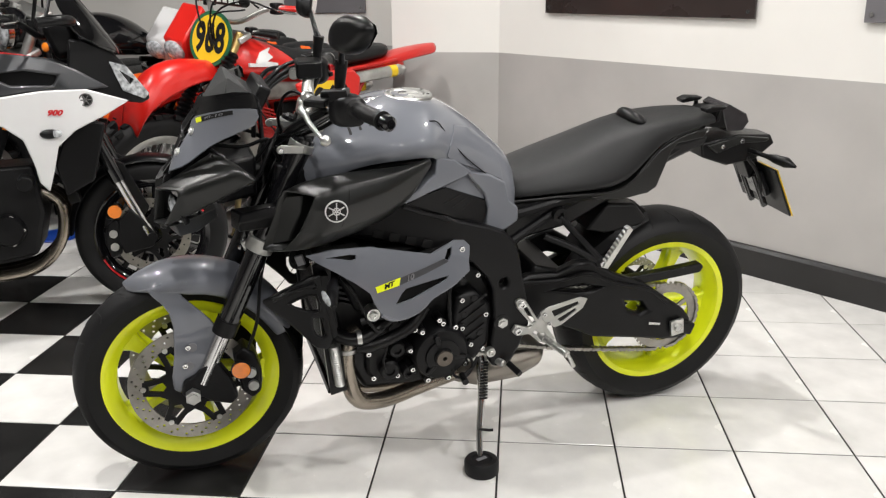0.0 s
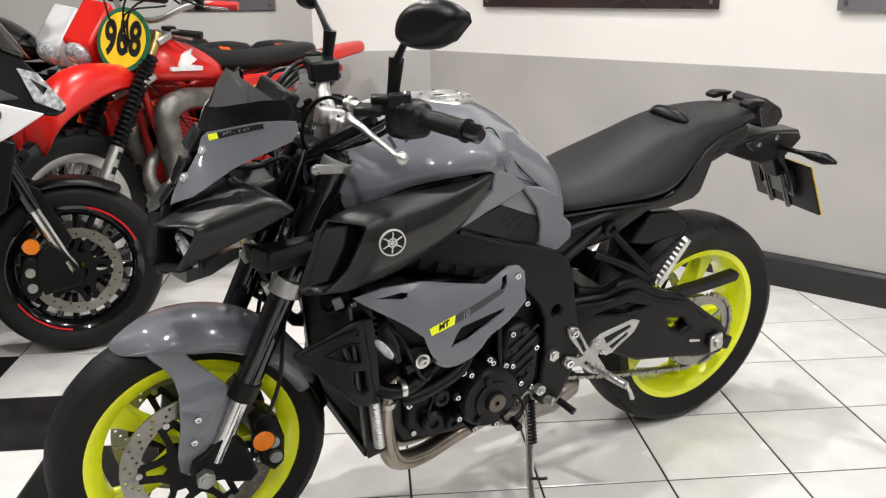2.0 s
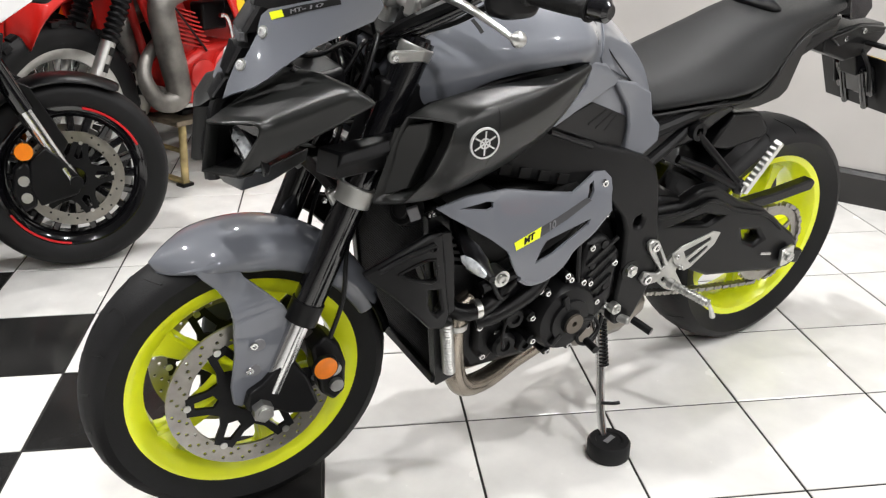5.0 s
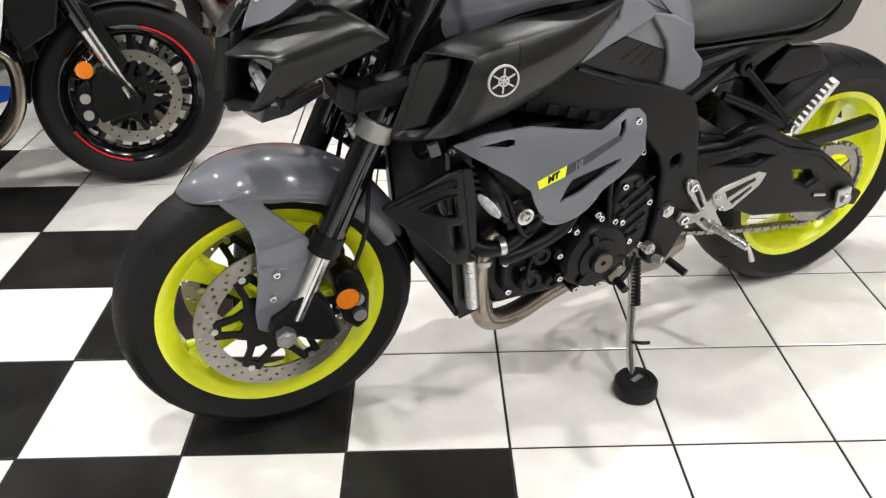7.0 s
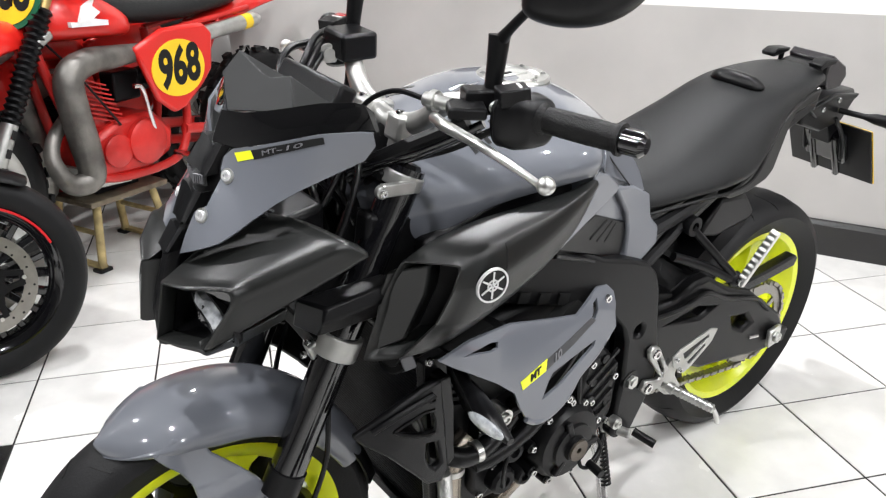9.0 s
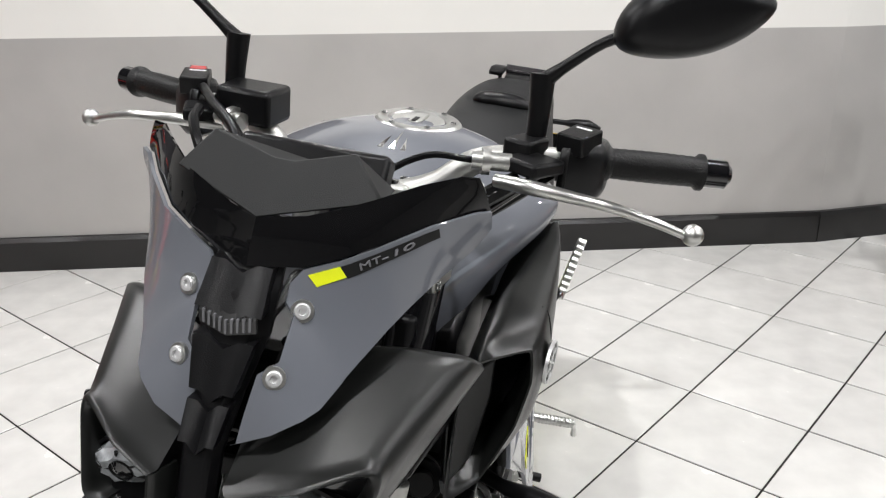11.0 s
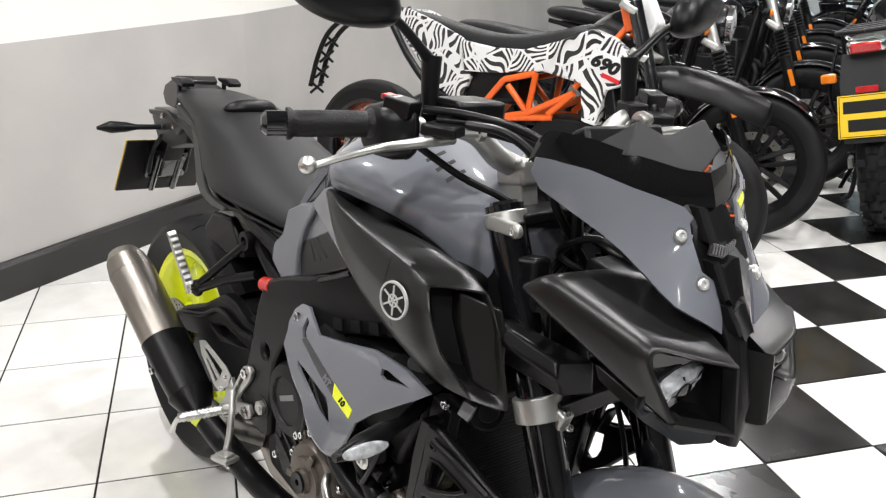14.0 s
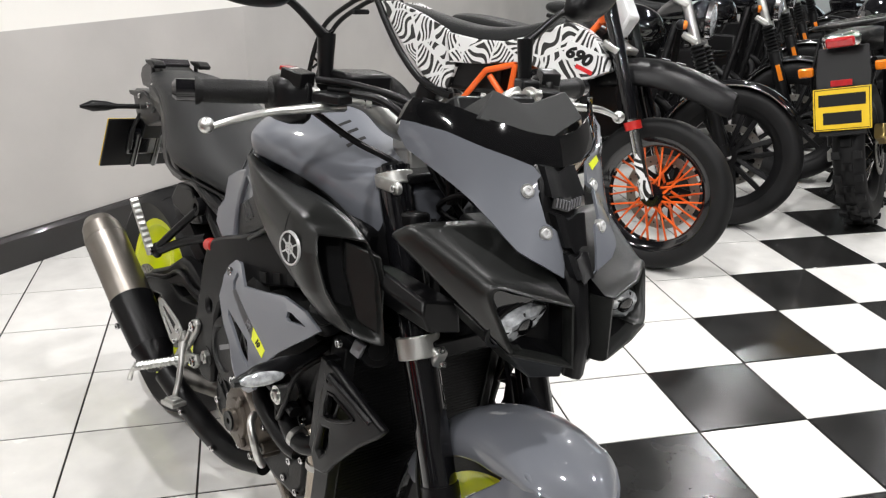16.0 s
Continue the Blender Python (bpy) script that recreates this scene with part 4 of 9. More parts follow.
    part("mouth_lining", mvc(loft([mouth[2], mouth[3], [sum(mouth[3], Vector()) / 5 + (p - sum(mouth[3], Vector()) / 5) * 0.02 for p in mouth[3]]], False)), BLACK_PLASTIC, cowl, "", 30)
    # the lens: a tilted faceted almond in the mouth, under a black brow plate
    across, up, out = Vector((-0.010, 0.066, -0.034)).normalized(), Vector((0.25, 0.40, 0.88)).normalized(), Vector((0.88, 0.20, -0.10)).normalized()
    mid = Vector((1.384, 0.083, 0.783))
    rim, inner, core = [], [], []
    for k in range(16):
        a = 2 * math.pi * k / 16
        u, w = 0.047 * math.cos(a), 0.026 * math.sin(a) * (1.0 + 0.25 * math.cos(a))
        rim.append(mid + across * u + up * w - out * 0.012)
        inner.append(mid + across * u * 0.92 + up * w * 0.9)
        core.append(mid + across * u * (0.5 if k % 2 else 0.62) + up * w * (0.5 if k % 2 else 0.62) + out * 0.008)
    lamp = part("headlamp", mvc(loft([rim, inner, core])), CLEAR_LENS, cowl, "clear faceted headlamp lens", 12)
    # thin black bars laid on the lens imitate dark reflections between its facets
    for k in range(5):
        a = 2 * math.pi * (k + 0.3) / 5
        c0 = mid + across * 0.012 * math.cos(a) + up * 0.008 * math.sin(a) + out * 0.008
        c1 = mid + across * 0.040 * math.cos(a) + up * 0.021 * math.sin(a) + out * 0.0035
        part("lens_dark_line", mvc(tube([c0, c1], 0.0016, 6, 1)), INK_BLACK, lamp)
    part("lamp_projector", mvc(loft([[mid + out * d + (across * math.cos(t) + up * math.sin(t)) * r for t in (2 * math.pi * i / 18 for i in range(18))] for r, d in ((0.0125, 0.004), (0.0125, 0.0105), (0.009, 0.012), (0.003, 0.0145))])), DARK_GLASS, lamp, "dark projector lens", 50)
    part("lamp_bezel", mvc(loft([[mid + (p - mid) * f - out * d for p in rim] for f, d in ((1.02, 0.012), (1.18, 0.004), (1.20, -0.004), (1.06, -0.004))], False)), BLACK_PLASTIC, lamp, "", 40)
    part("cowl_insert", mvc(loft([[Vector(p) + Vector((d, d * 0.4, 0)) for p in ((1.354, 0.138, 0.836), (1.380, 0.104, 0.826), (1.392, 0.070, 0.818), (1.380, 0.096, 0.806), (1.366, 0.116, 0.778), (1.360, 0.128, 0.800))] for d in (-0.010, -0.003)])), BLACK_GLOSS, cowl)
    chin = solid([(1.400, 0.008, 0.695), (1.380, 0.050, 0.694), (1.335, 0.070, 0.712), (1.290, 0.116, 0.762), (1.296, 0.136, 0.792), (1.385, 0.108, 0.748), (1.420, 0.024, 0.728), (1.31, 0.03, 0.745)],
                 [(0, 1, 5, 6), (1, 2, 5), (2, 3, 4, 5), (0, 7, 2, 1), (7, 3, 2), (7, 4, 3), (7, 6, 5, 4), (0, 6, 7)])
    part("chin_panel", mvc(chin), GRAPHITE, cowl, "", 30, 0.003)
    # fairing plate: rows from its upper or inner edge to its outer edge; the left one sits a little farther out
    grid = []
    for a, b in PLATE_ROWS:
        a, b = Vector(a), Vector(b)
        if s > 0:
            a, b = a + Vector((0.0105, 0.0175 if a.x > 1.30 else 0.0095, 0.0055)), b + Vector((0.0105, 0.0095, 0.0055))
        bulge = (b - a).length * 0.022
        grid.append([a + (b - a) * f + Vector((0.6, 0.8, 0.1)) * bulge * 4 * f * (1 - f) for f in (0, 0.04, 0.12, 0.25, 0.4, 0.55, 0.7, 0.85, 0.95, 1)])
    sheet_bm = loft(grid, False, False)
    sheet_bm.normal_update()
    if sum(f.normal.x for f in sheet_bm.faces) < 0:
        for f in sheet_bm.faces:
            f.normal_flip()
    skin = BVHTree.FromBMesh(sheet_bm)

    def on_plate(y, z, lift):
        p, nrm = skin.ray_cast(Vector((1.6, y, z)), Vector((-1, 0, 0)))[:2]
        if p is None:
            p, nrm = skin.find_nearest(Vector((1.34, y, z)))[:2]
        return p + (nrm if nrm.x > 0 else -nrm) * lift
    fp = part("fairing_plate", mv(sheet_bm), GREY_PAINT, bike, "glossy grey fairing plate with bare screws", 60, 0, 0, 0.004)
    for y, z in (((0.062, 0.957), (0.054, 0.906)) if s > 0 else ((0.052, 0.952), (0.042, 0.900))):
        c = on_plate(y, z, 0.002)
        well = part("screw_washer", mv(rod(c - Vector((0.005, 0.0016, 0.0018)), c + Vector((0.0018, 0.0006, 0.0006)), 0.0108, 0.0100, 24)), ALU, fp)
        part("fairing_screw", mv(bolt(c, (0.90, 0.30, 0.32), 0.0072, 0.005)), MARK_SILVER, well, "bright socket-head screw")
    if s > 0:
        def tape(u0, u1, f0, f1, lift):
            """A thin strip along the plate's upper edge, from row u0 to row u1."""
            def spot(u, f):
                k = min(int(u), len(PLATE_ROWS) - 2)
                a, b = [grid[k][0].lerp(grid[k + 1][0], u - k), grid[k][-1].lerp(grid[k + 1][-1], u - k)]
                p, nrm = skin.find_nearest(a.lerp(b, f))[:2]
                return p, (nrm if nrm.x > 0 else -nrm)
            rings = []
            for k in range(9):
                ends = [spot(u0 + (u1 - u0) * k / 8, f0), spot(u0 + (u1 - u0) * k / 8, (f0 + f1) / 2), spot(u0 + (u1 - u0) * k / 8, f1)]
                rings.append([p + n * lift for p, n in ends] + [p - n * 0.001 for p, n in reversed(ends)])
            return loft(rings)
        part("neon_tape", tape(4.15, 4.98, 0.06, 0.20, 0.0028), NEON, fp, "neon yellow stripe", 0)
        part("name_strip", tape(1.9, 4.15, 0.06, 0.22, 0.0027), INK_BLACK, fp, "", 30)
        name = lettering("model_name", "MT-10", 0.0115, INK_GREY, fp, Matrix(), "grey model lettering", 0.0003, 0.2, 0.0, 1.5)
        wide = max(v.co.x for v in name.data.vertices)
        for v in name.data.vertices:
            u, f = 3.1 - v.co.x / wide * 0.70, 0.145 - v.co.y * 0.80 / 0.075
            k = int(u)
            a, b = grid[k][0].lerp(grid[k + 1][0], u - k), grid[k][-1].lerp(grid[k + 1][-1], u - k)
            p, nrm = skin.find_nearest(a.lerp(b, f))[:2]
            v.co = p + (nrm if nrm.x > 0 else -nrm) * (0.0042 if v.co.z > 0 else 0.0025)
    return cowl


def nose(bike):
    """Centre strip, smoked screen and instrument cowl."""
    rows = []
    for x, z, w in ((1.322, 0.988, 0.034), (1.343, 0.965, 0.038), (1.354, 0.930, 0.036), (1.378, 0.880, 0.024), (1.408, 0.835, 0.020), (1.428, 0.760, 0.020), (1.425, 0.705, 0.020)):
        rows.append([Vector((x - 0.012, w, z)), Vector((x, w * 0.55, z)), Vector((x + 0.003, 0, z - 0.006)), Vector((x, -w * 0.55, z)), Vector((x - 0.012, -w, z)), Vector((x - 0.05, 0, z))])
    strip = part("nose_strip", loft(rows), BLACK_PLASTIC, bike, "black plastic nose strip", 30, 0.003)
    for z0, z1, w0, w1 in ((0.986, 0.949, 0.031, 0.034), (0.926, 0.884, 0.031, 0.022), (0.876, 0.846, 0.021, 0.018)):
        xs = [1.322 + (0.988 - z) * 0.9 if z > 0.965 else (1.343 + (0.965 - z) * 0.32 if z > 0.93 else (1.354 + (0.93 - z) * 0.48 if z > 0.88 else 1.378 + (0.88 - z) * 0.67)) for z in (z0, z1)]
        panel = loft([[Vector((x + dx, y * w, z - (0.010 if y == 0 else 0))) for y in (-0.94, -0.5, 0, 0.5, 0.94)] + [Vector((x + dx - 0.02, y * w, z - (0.010 if y == 0 else 0))) for y in (0.88, 0, -0.88)]
                      for x, z, w, dx in ((xs[0], z0, w0, 0.009), (xs[1], z1, w1, 0.010))])
        part("nose_panel", panel, BLACK_PLASTIC, strip, "", 45)
    lampv = loft([[Vector((1.3565 + dx - 0.10 * abs(y), y, 0.936 + dz + 0.25 * abs(y))) for y in (-0.027, -0.013, 0, 0.013, 0.027)] for dx, dz in ((-0.002, 0.009), (0.003, 0.003), (0.002, -0.009))], False, False)
    lamp = part("position_lamp", lampv, LAMP_DARK, strip, "small ribbed position lamp", 40, 0, 0, 0.003)
    for k in range(9):
        y = -0.022 + 0.0055 * k
        part("lamp_rib", box((1.3595 - 0.10 * abs(y), y, 0.936 + 0.25 * abs(y)), (0.005, 0.0022, 0.013)), INK_GREY, lamp)
    # the screen stands on the plates' upper edges
    edge_r = [Vector((1.188, -0.180, 1.020))] + [Vector((a[0] - 0.006, -a[1] + 0.003, a[2] - 0.001)) for a, _ in PLATE_ROWS[:6]]
    edge_l = [Vector((1.198, 0.188, 1.026))] + [Vector((a[0] + 0.0045, a[1] + (0.0145 if a[0] > 1.30 else 0.0065), a[2] + 0.0045)) for a, _ in PLATE_ROWS[:6]]
    rise = [Vector(v) for v in ((0.004, 0.010, 0.028), (0.008, 0.012, 0.032), (0.002, 0.013, 0.033), (-0.004, 0.013, 0.034), (-0.012, 0.011, 0.037), (-0.014, 0.008, 0.040), (-0.013, 0.004, 0.043))]
    foot = edge_r + [Vector((1.334, 0.005, 0.984))] + edge_l[::-1]
    lift = [v for v in rise] + [Vector((-0.016, 0, 0.040))] + [Vector((v.x, -v.y, v.z)) for v in reversed(rise)]
    rows_ = []
    for f in (0, 0.25, 0.5, 0.75, 1):
        bow = 0.001 * 4 * f * (1 - f)
        rows_.append([p + v * f + Vector((p.x - 1.12, p.y, 0)).normalized() * bow for p, v in zip(foot, lift)])
    part("smoked_screen", loft(rows_, False, False), DARK_GLASS, bike, "dark smoked flyscreen", 24, 0, 0, 0.0025)
    cowl = solid([(1.312, 0, 1.020), (1.268, 0.104, 1.040), (1.268, -0.104, 1.040), (1.256, 0.070, 1.080), (1.256, -0.070, 1.080), (1.250, 0.010, 1.061), (1.250, -0.010, 1.061),
                  (1.190, 0.092, 1.030), (1.190, -0.092, 1.030), (1.205, 0.070, 1.040), (1.205, -0.070, 1.040)],
                 [(0, 1, 3, 5), (0, 5, 6), (0, 6, 4, 2), (3, 1, 7, 9), (4, 10, 8, 2), (3, 9, 10, 4, 6, 5), (7, 8, 10, 9), (0, 2, 8, 7, 1)])
    part("instrument_cowl", cowl, MATT_PLASTIC, bike, "angular dark instrument cowl", 28, 0.003)
    part("dashboard", box((1.185, 0, 1.028), (0.030, 0.16, 0.060), (0, -28, 0)), BLACK_PLASTIC, bike, "black instrument panel", 30, 0.006)
    for k, y in enumerate((-0.06, -0.02, 0.03, 0.07)):
        part("wire", tube([(1.30, y, 0.90), (1.22, y * 1.3 + 0.01, 0.92 - 0.03 * k), (1.15, y, 0.88 + 0.02 * k), (1.12, -y, 0.82)], 0.005, 8), BLACK_PLASTIC, bike, "black loom behind the headlights")
    part("lamp_back", loft([[Vector((x, y, z)) for y, z in ((-w, zc - 0.05), (w, zc - 0.05), (w * 0.9, zc + 0.05), (-w * 0.9, zc + 0.05))] for x, w, zc in ((1.30, 0.09, 0.83), (1.20, 0.07, 0.84))]), BLACK_PLASTIC, bike, "", 30, 0.01)


def tank(bike):
    S = [(1.108, ((0, 0.900), (0.055, 0.902), (0.095, 0.897), (0.114, 0.882), (0.119, 0.858), (0.115, 0.832))),
         (1.098, ((0, 0.912), (0.060, 0.913), (0.102, 0.906), (0.122, 0.886), (0.127, 0.858), (0.122, 0.828))),
         (1.055, ((0, 0.938), (0.068, 0.938), (0.112, 0.926), (0.138, 0.900), (0.145, 0.866), (0.140, 0.830))),
         (1.000, ((0, 0.968), (0.075, 0.964), (0.128, 0.945), (0.160, 0.918), (0.169, 0.895), (0.163, 0.872))),
         (0.930, ((0, 0.998), (0.085, 0.991), (0.148, 0.965), (0.186, 0.938), (0.197, 0.915), (0.190, 0.893))),
         (0.860, ((0, 1.014), (0.090, 1.006), (0.160, 0.978), (0.207, 0.950), (0.219, 0.928), (0.210, 0.903))),
         (0.806, ((0, 1.014), (0.090, 1.006), (0.158, 0.980), (0.210, 0.955), (0.224, 0.935), (0.214, 0.908))),
         (0.780, ((0, 1.011), (0.086, 1.003), (0.146, 0.977), (0.184, 0.948), (0.194, 0.922), (0.178, 0.885))),
         (0.720, ((0, 0.995), (0.080, 0.986), (0.128, 0.957), (0.158, 0.900), (0.162, 0.845), (0.142, 0.785))),
         (0.650, ((0, 0.950), (0.072, 0.942), (0.112, 0.912), (0.140, 0.850), (0.148, 0.790), (0.130, 0.730))),
         (0.580, ((0, 0.892), (0.066, 0.884), (0.102, 0.856), (0.128, 0.800), (0.140, 0.745), (0.120, 0.700))),
         (0.520, ((0, 0.836), (0.060, 0.828), (0.094, 0.806), (0.120, 0.764), (0.132, 0.718), (0.115, 0.690)))]
    S = [(S[0][0] + 0.004, tuple((y * 0.97, z - 0.002) for y, z in S[0][1])), (S[0][0] + 0.003, S[0][1])] + S
    S = [(x, (*prof, (prof[-1][0] - 0.003, prof[-1][1] - 0.001), (prof[-1][0] - 0.012, prof[-1][1]))) for x, prof in S]
    rings = half_loft(S)
    tk = part("fuel_tank", loft(rings), GREY_PAINT, bike, "glossy grey fuel tank", 60, 0, 2)
    bpy.context.view_layer.update()
    skin = BVHTree.FromObject(tk, bpy.context.evaluated_depsgraph_get())
    seam = [Vector((x, y, z)) for x, y, z in ((0.80, 0.150, 0.9765), (0.776, 0.150, 0.972), (0.745, 0.155, 0.930), (0.70, 0.158, 0.880), (0.60, 0.136, 0.80))]
    # filler cap
    capm = pose(0.806, 0, 1.0055, 0, 1, 0)
    ring = part("filler_ring", moved(lathe([(0.040, -0.006), (0.062, -0.006), (0.062, 0.002), (0.058, 0.006), (0.044, 0.006), (0.040, 0.003)], 48), capm @ pose(0, 0, 0, 90, 0, 0)), ALU, tk, "brushed filler ring with screws")
    part("filler_cap", moved(join(rod((0, 0, -0.004), (0, 0, 0.005), 0.038, n=36), box((0.0, 0, 0.006), (0.05, 0.018, 0.004))), capm), ALU_SATIN, tk, "aluminium filler cap", 30, 0.0015)
    for k in range(6):
        a = radians(60 * k + 30)
        part("cap_screw", moved(bolt((0.051 * math.cos(a), 0.051 * math.sin(a), 0.0055), (0, 0, 1), 0.0045, 0.003), capm), STEEL, ring)
    part("cap_tab", moved(box((0.015, 0, 0.0085), (0.02, 0.006, 0.002)), capm), INK_BLACK, ring)
    # emblem on the tank's crown: plain metal slivers
    for dx, hgt in ((-0.012, 0.022), (0.0, 0.034), (0.012, 0.022)):
        base = []
        for ex, ey in ((0.925, dx * 1.3 - 0.004), (0.925, dx * 1.3 + 0.004), (0.925 - hgt * 1.5, dx * 0.9)):
            base.append(skin.ray_cast(Vector((ex, ey, 1.3)), Vector((0, 0, -1)))[0] + Vector((0, 0, 0.0004)))
        part("tank_emblem", solid([*base, sum(base, Vector()) / 3 + Vector((0, 0, 0.003))], [(0, 1, 2), (0, 1, 3), (1, 2, 3), (2, 0, 3)]), STEEL, tk)
    for s in (1, -1):
        def mv(bm):
            return bm if s > 0 else mirrored(bm)
        for k in range(3):
            # each slot lies on the tank's skin
            rim = []
            for dx, y in ((0.003, 0.096), (0.003, 0.108), (0.003, 0.120), (0.003, 0.130), (-0.003, 0.130), (-0.003, 0.120), (-0.003, 0.108), (-0.003, 0.096)):
                hit = skin.ray_cast(Vector((0.985 - 0.024 * k + dx, y, 1.3)), Vector((0, 0, -1)))
                rim.append(hit[0] if hit[0] else Vector((0.985 - 0.024 * k + dx, y, 0.945)))
            part("vent_slot", mv(loft([[p + Vector((0, 0.0002, 0.0006)) for p in rim], [p + Vector((0, -0.001, -0.002)) for p in rim]])), INK_BLACK, tk)
        def bow(x, z):
            return 0.150 + 0.26 * max(0, x - 0.64) + 0.10 * max(0, 0.75 - z)
        # the grey frame round the vent: a strip beside the scoop, a leg under the seat, a sunk triangle between
        leg = plate([(0.704, 0.850), (0.634, 0.832), (0.587, 0.808), (0.572, 0.760), (0.547, 0.737), (0.547, 0.701), (0.576, 0.683), (0.604, 0.668), (0.648, 0.684), (0.634, 0.701), (0.633, 0.742), (0.646, 0.784), (0.690, 0.831)], lambda x, z: 0.11, lambda x, z: bow(x, z) + 0.004)
        kp = part("knee_panel", mv(leg), GREY_PAINT, bike, "glossy grey knee panel", 40, 0.005)
        strip = plate([(0.790, 0.900), (0.740, 0.885), (0.690, 0.850), (0.700, 0.838), (0.774, 0.818), (0.815, 0.809), (0.871, 0.793), (0.883, 0.798), (0.851, 0.819), (0.793, 0.854)], lambda x, z: 0.11, lambda x, z: bow(x, z) + 0.003)
        part("panel_strip", mv(strip), GREY_PAINT, kp, "", 40, 0.004)
        tri = plate([(0.700, 0.842), (0.632, 0.760), (0.765, 0.814)], lambda x, z: 0.11, lambda x, z: bow(x, z) - 0.008)
        part("panel_inset", mv(tri), GREY_PAINT, kp, "", 40, 0.002)
        vent = plate([(0.757, 0.815), (0.634, 0.761), (0.632, 0.731), (0.643, 0.692), (0.767, 0.746), (0.868, 0.790), (0.831, 0.803)], lambda x, z: 0.10, lambda x, z: bow(x, z) - 0.003)
        vp = part("vent_panel", mv(vent), BLACK_PLASTIC, bike, "black ribbed vent panel", 40, 0.003)
        part("vent_rim", mv(tube([(x, bow(x, z) - 0.002, z - 0.004) for x, z in ((0.878, 0.790), (0.820, 0.764), (0.767, 0.741), (0.700, 0.709), (0.640, 0.681))], 0.0050, 8, 4)), BLACK_PLASTIC, vp, "", 60)
        for a, b in (((0.713, 0.791), (0.764, 0.774)), ((0.691, 0.782), (0.738, 0.761)), ((0.676, 0.773), (0.709, 0.749))):
            part("rib", mv(tube([(x, bow(x, z) - 0.0028, z) for x, z in (a, b)], 0.0022, 6, 2)), INK_BLACK, vp)
        flank = draped(skin, [(0.724, 0.958), (0.762, 0.900), (0.752, 0.886), (0.721, 0.871), (0.640, 0.834), (0.585, 0.806), (0.590, 0.850), (0.612, 0.892), (0.662, 0.938)], 0.0045)
        part("tank_flank", mv(flank), GREY_PAINT, tk, "raised flank of the tank", 40, 0.002)
        part("tank_seam", mv(tube([v * 1.0 + Vector((0, 0.0012, 0.001)) for v in seam], 0.0016, 6)), BLACK_PLASTIC, tk, "", 60)


def scoop(bike, s):
    """The satin side scoop with its dark mouth and round emblem."""
    def mv(bm):
        return bm if s > 0 else mirrored(bm)
    def ring(ps):
        return [Vector(p) for p in ps]
    R = [ring([(1.152, 0.188, 0.847), (1.084, 0.240, 0.844), (1.102, 0.247, 0.810), (1.122, 0.238, 0.757), (1.160, 0.210, 0.699), (1.208, 0.180, 0.693), (1.168, 0.174, 0.790)]),
         ring([(1.108, 0.187, 0.864), (1.052, 0.243, 0.857), (1.062, 0.257, 0.812), (1.080, 0.250, 0.752), (1.108, 0.222, 0.705), (1.160, 0.175, 0.688), (1.13, 0.165, 0.79)]),
         ring([(1.030, 0.187, 0.877), (0.985, 0.240, 0.867), (0.985, 0.251, 0.826), (1.000, 0.241, 0.765), (1.022, 0.218, 0.723), (1.05, 0.17, 0.715), (1.03, 0.160, 0.80)]),
         ring([(0.945, 0.197, 0.884), (0.918, 0.237, 0.878), (0.915, 0.243, 0.846), (0.915, 0.233, 0.795), (0.925, 0.212, 0.759), (0.95, 0.17, 0.750), (0.94, 0.160, 0.82)]),
         ring([(0.866, 0.208, 0.892), (0.858, 0.230, 0.893), (0.850, 0.232, 0.878), (0.852, 0.226, 0.838), (0.862, 0.210, 0.804), (0.875, 0.17, 0.795), (0.86, 0.165, 0.85)]),
         ring([(0.822, 0.216, 0.905), (0.816, 0.220, 0.903), (0.813, 0.221, 0.896), (0.815, 0.217, 0.882), (0.822, 0.208, 0.866), (0.835, 0.190, 0.866), (0.828, 0.19, 0.885)])]
    c = sum(R[0], Vector()) / 7
    rim = [c + (p - c) * 0.975 + Vector((0.006, 0.001, 0)) for p in R[0]]
    lip = [c + (p - c) * 0.935 + Vector((0.006, 0, 0)) for p in R[0]]
    turn = [c + (p - c) * 0.895 + Vector((-0.004, -0.002, 0.002)) for p in R[0]]
    deep = [c + (p - c) * 0.80 + Vector((-0.085, -0.010, 0.012)) for p in R[0]]
    soft = [soften(ring_, 0.09) for ring_ in (deep, turn, lip, rim, *R)]
    shell = part("side_scoop", mv(loft(soft[:4] + along(soft[4:]))), GRAPHITE, bike, "satin graphite side air scoop", 50)
    vane = solid([(1.170, 0.172, 0.822), (1.118, 0.204, 0.835), (1.124, 0.206, 0.790), (1.150, 0.196, 0.718), (1.196, 0.178, 0.702), (1.176, 0.166, 0.790),
                  (1.120, 0.165, 0.822), (1.085, 0.190, 0.830), (1.090, 0.190, 0.790), (1.110, 0.180, 0.725), (1.150, 0.160, 0.712), (1.125, 0.155, 0.790)],
                 [(0, 1, 2, 5), (5, 2, 3, 4), (6, 11, 8, 7), (11, 10, 9, 8), (0, 6, 7, 1), (1, 7, 8, 2), (2, 8, 9, 3), (3, 9, 10, 4), (4, 10, 11, 5), (5, 11, 6, 0)])
    part("scoop_vane", mv(vane), GRAPHITE, shell, "satin vane inside the mouth", 40, 0.004)
    part("scoop_mouth", mv(loft([soft[0], [p + Vector((0.012, 0, 0)) for p in soft[0]]])), BLACK_PLASTIC, shell, "dark open scoop mouth", 30)
    groove = soften([p + (q - p) * 0.55 for p, q in zip(R[1], R[2])])
    heart = sum(groove, Vector()) / len(groove)
    part("scoop_seam", mv(tube([heart + (p - heart) * 1.004 for p in groove[2:17]], 0.0016, 6, 1)), INK_BLACK, shell)
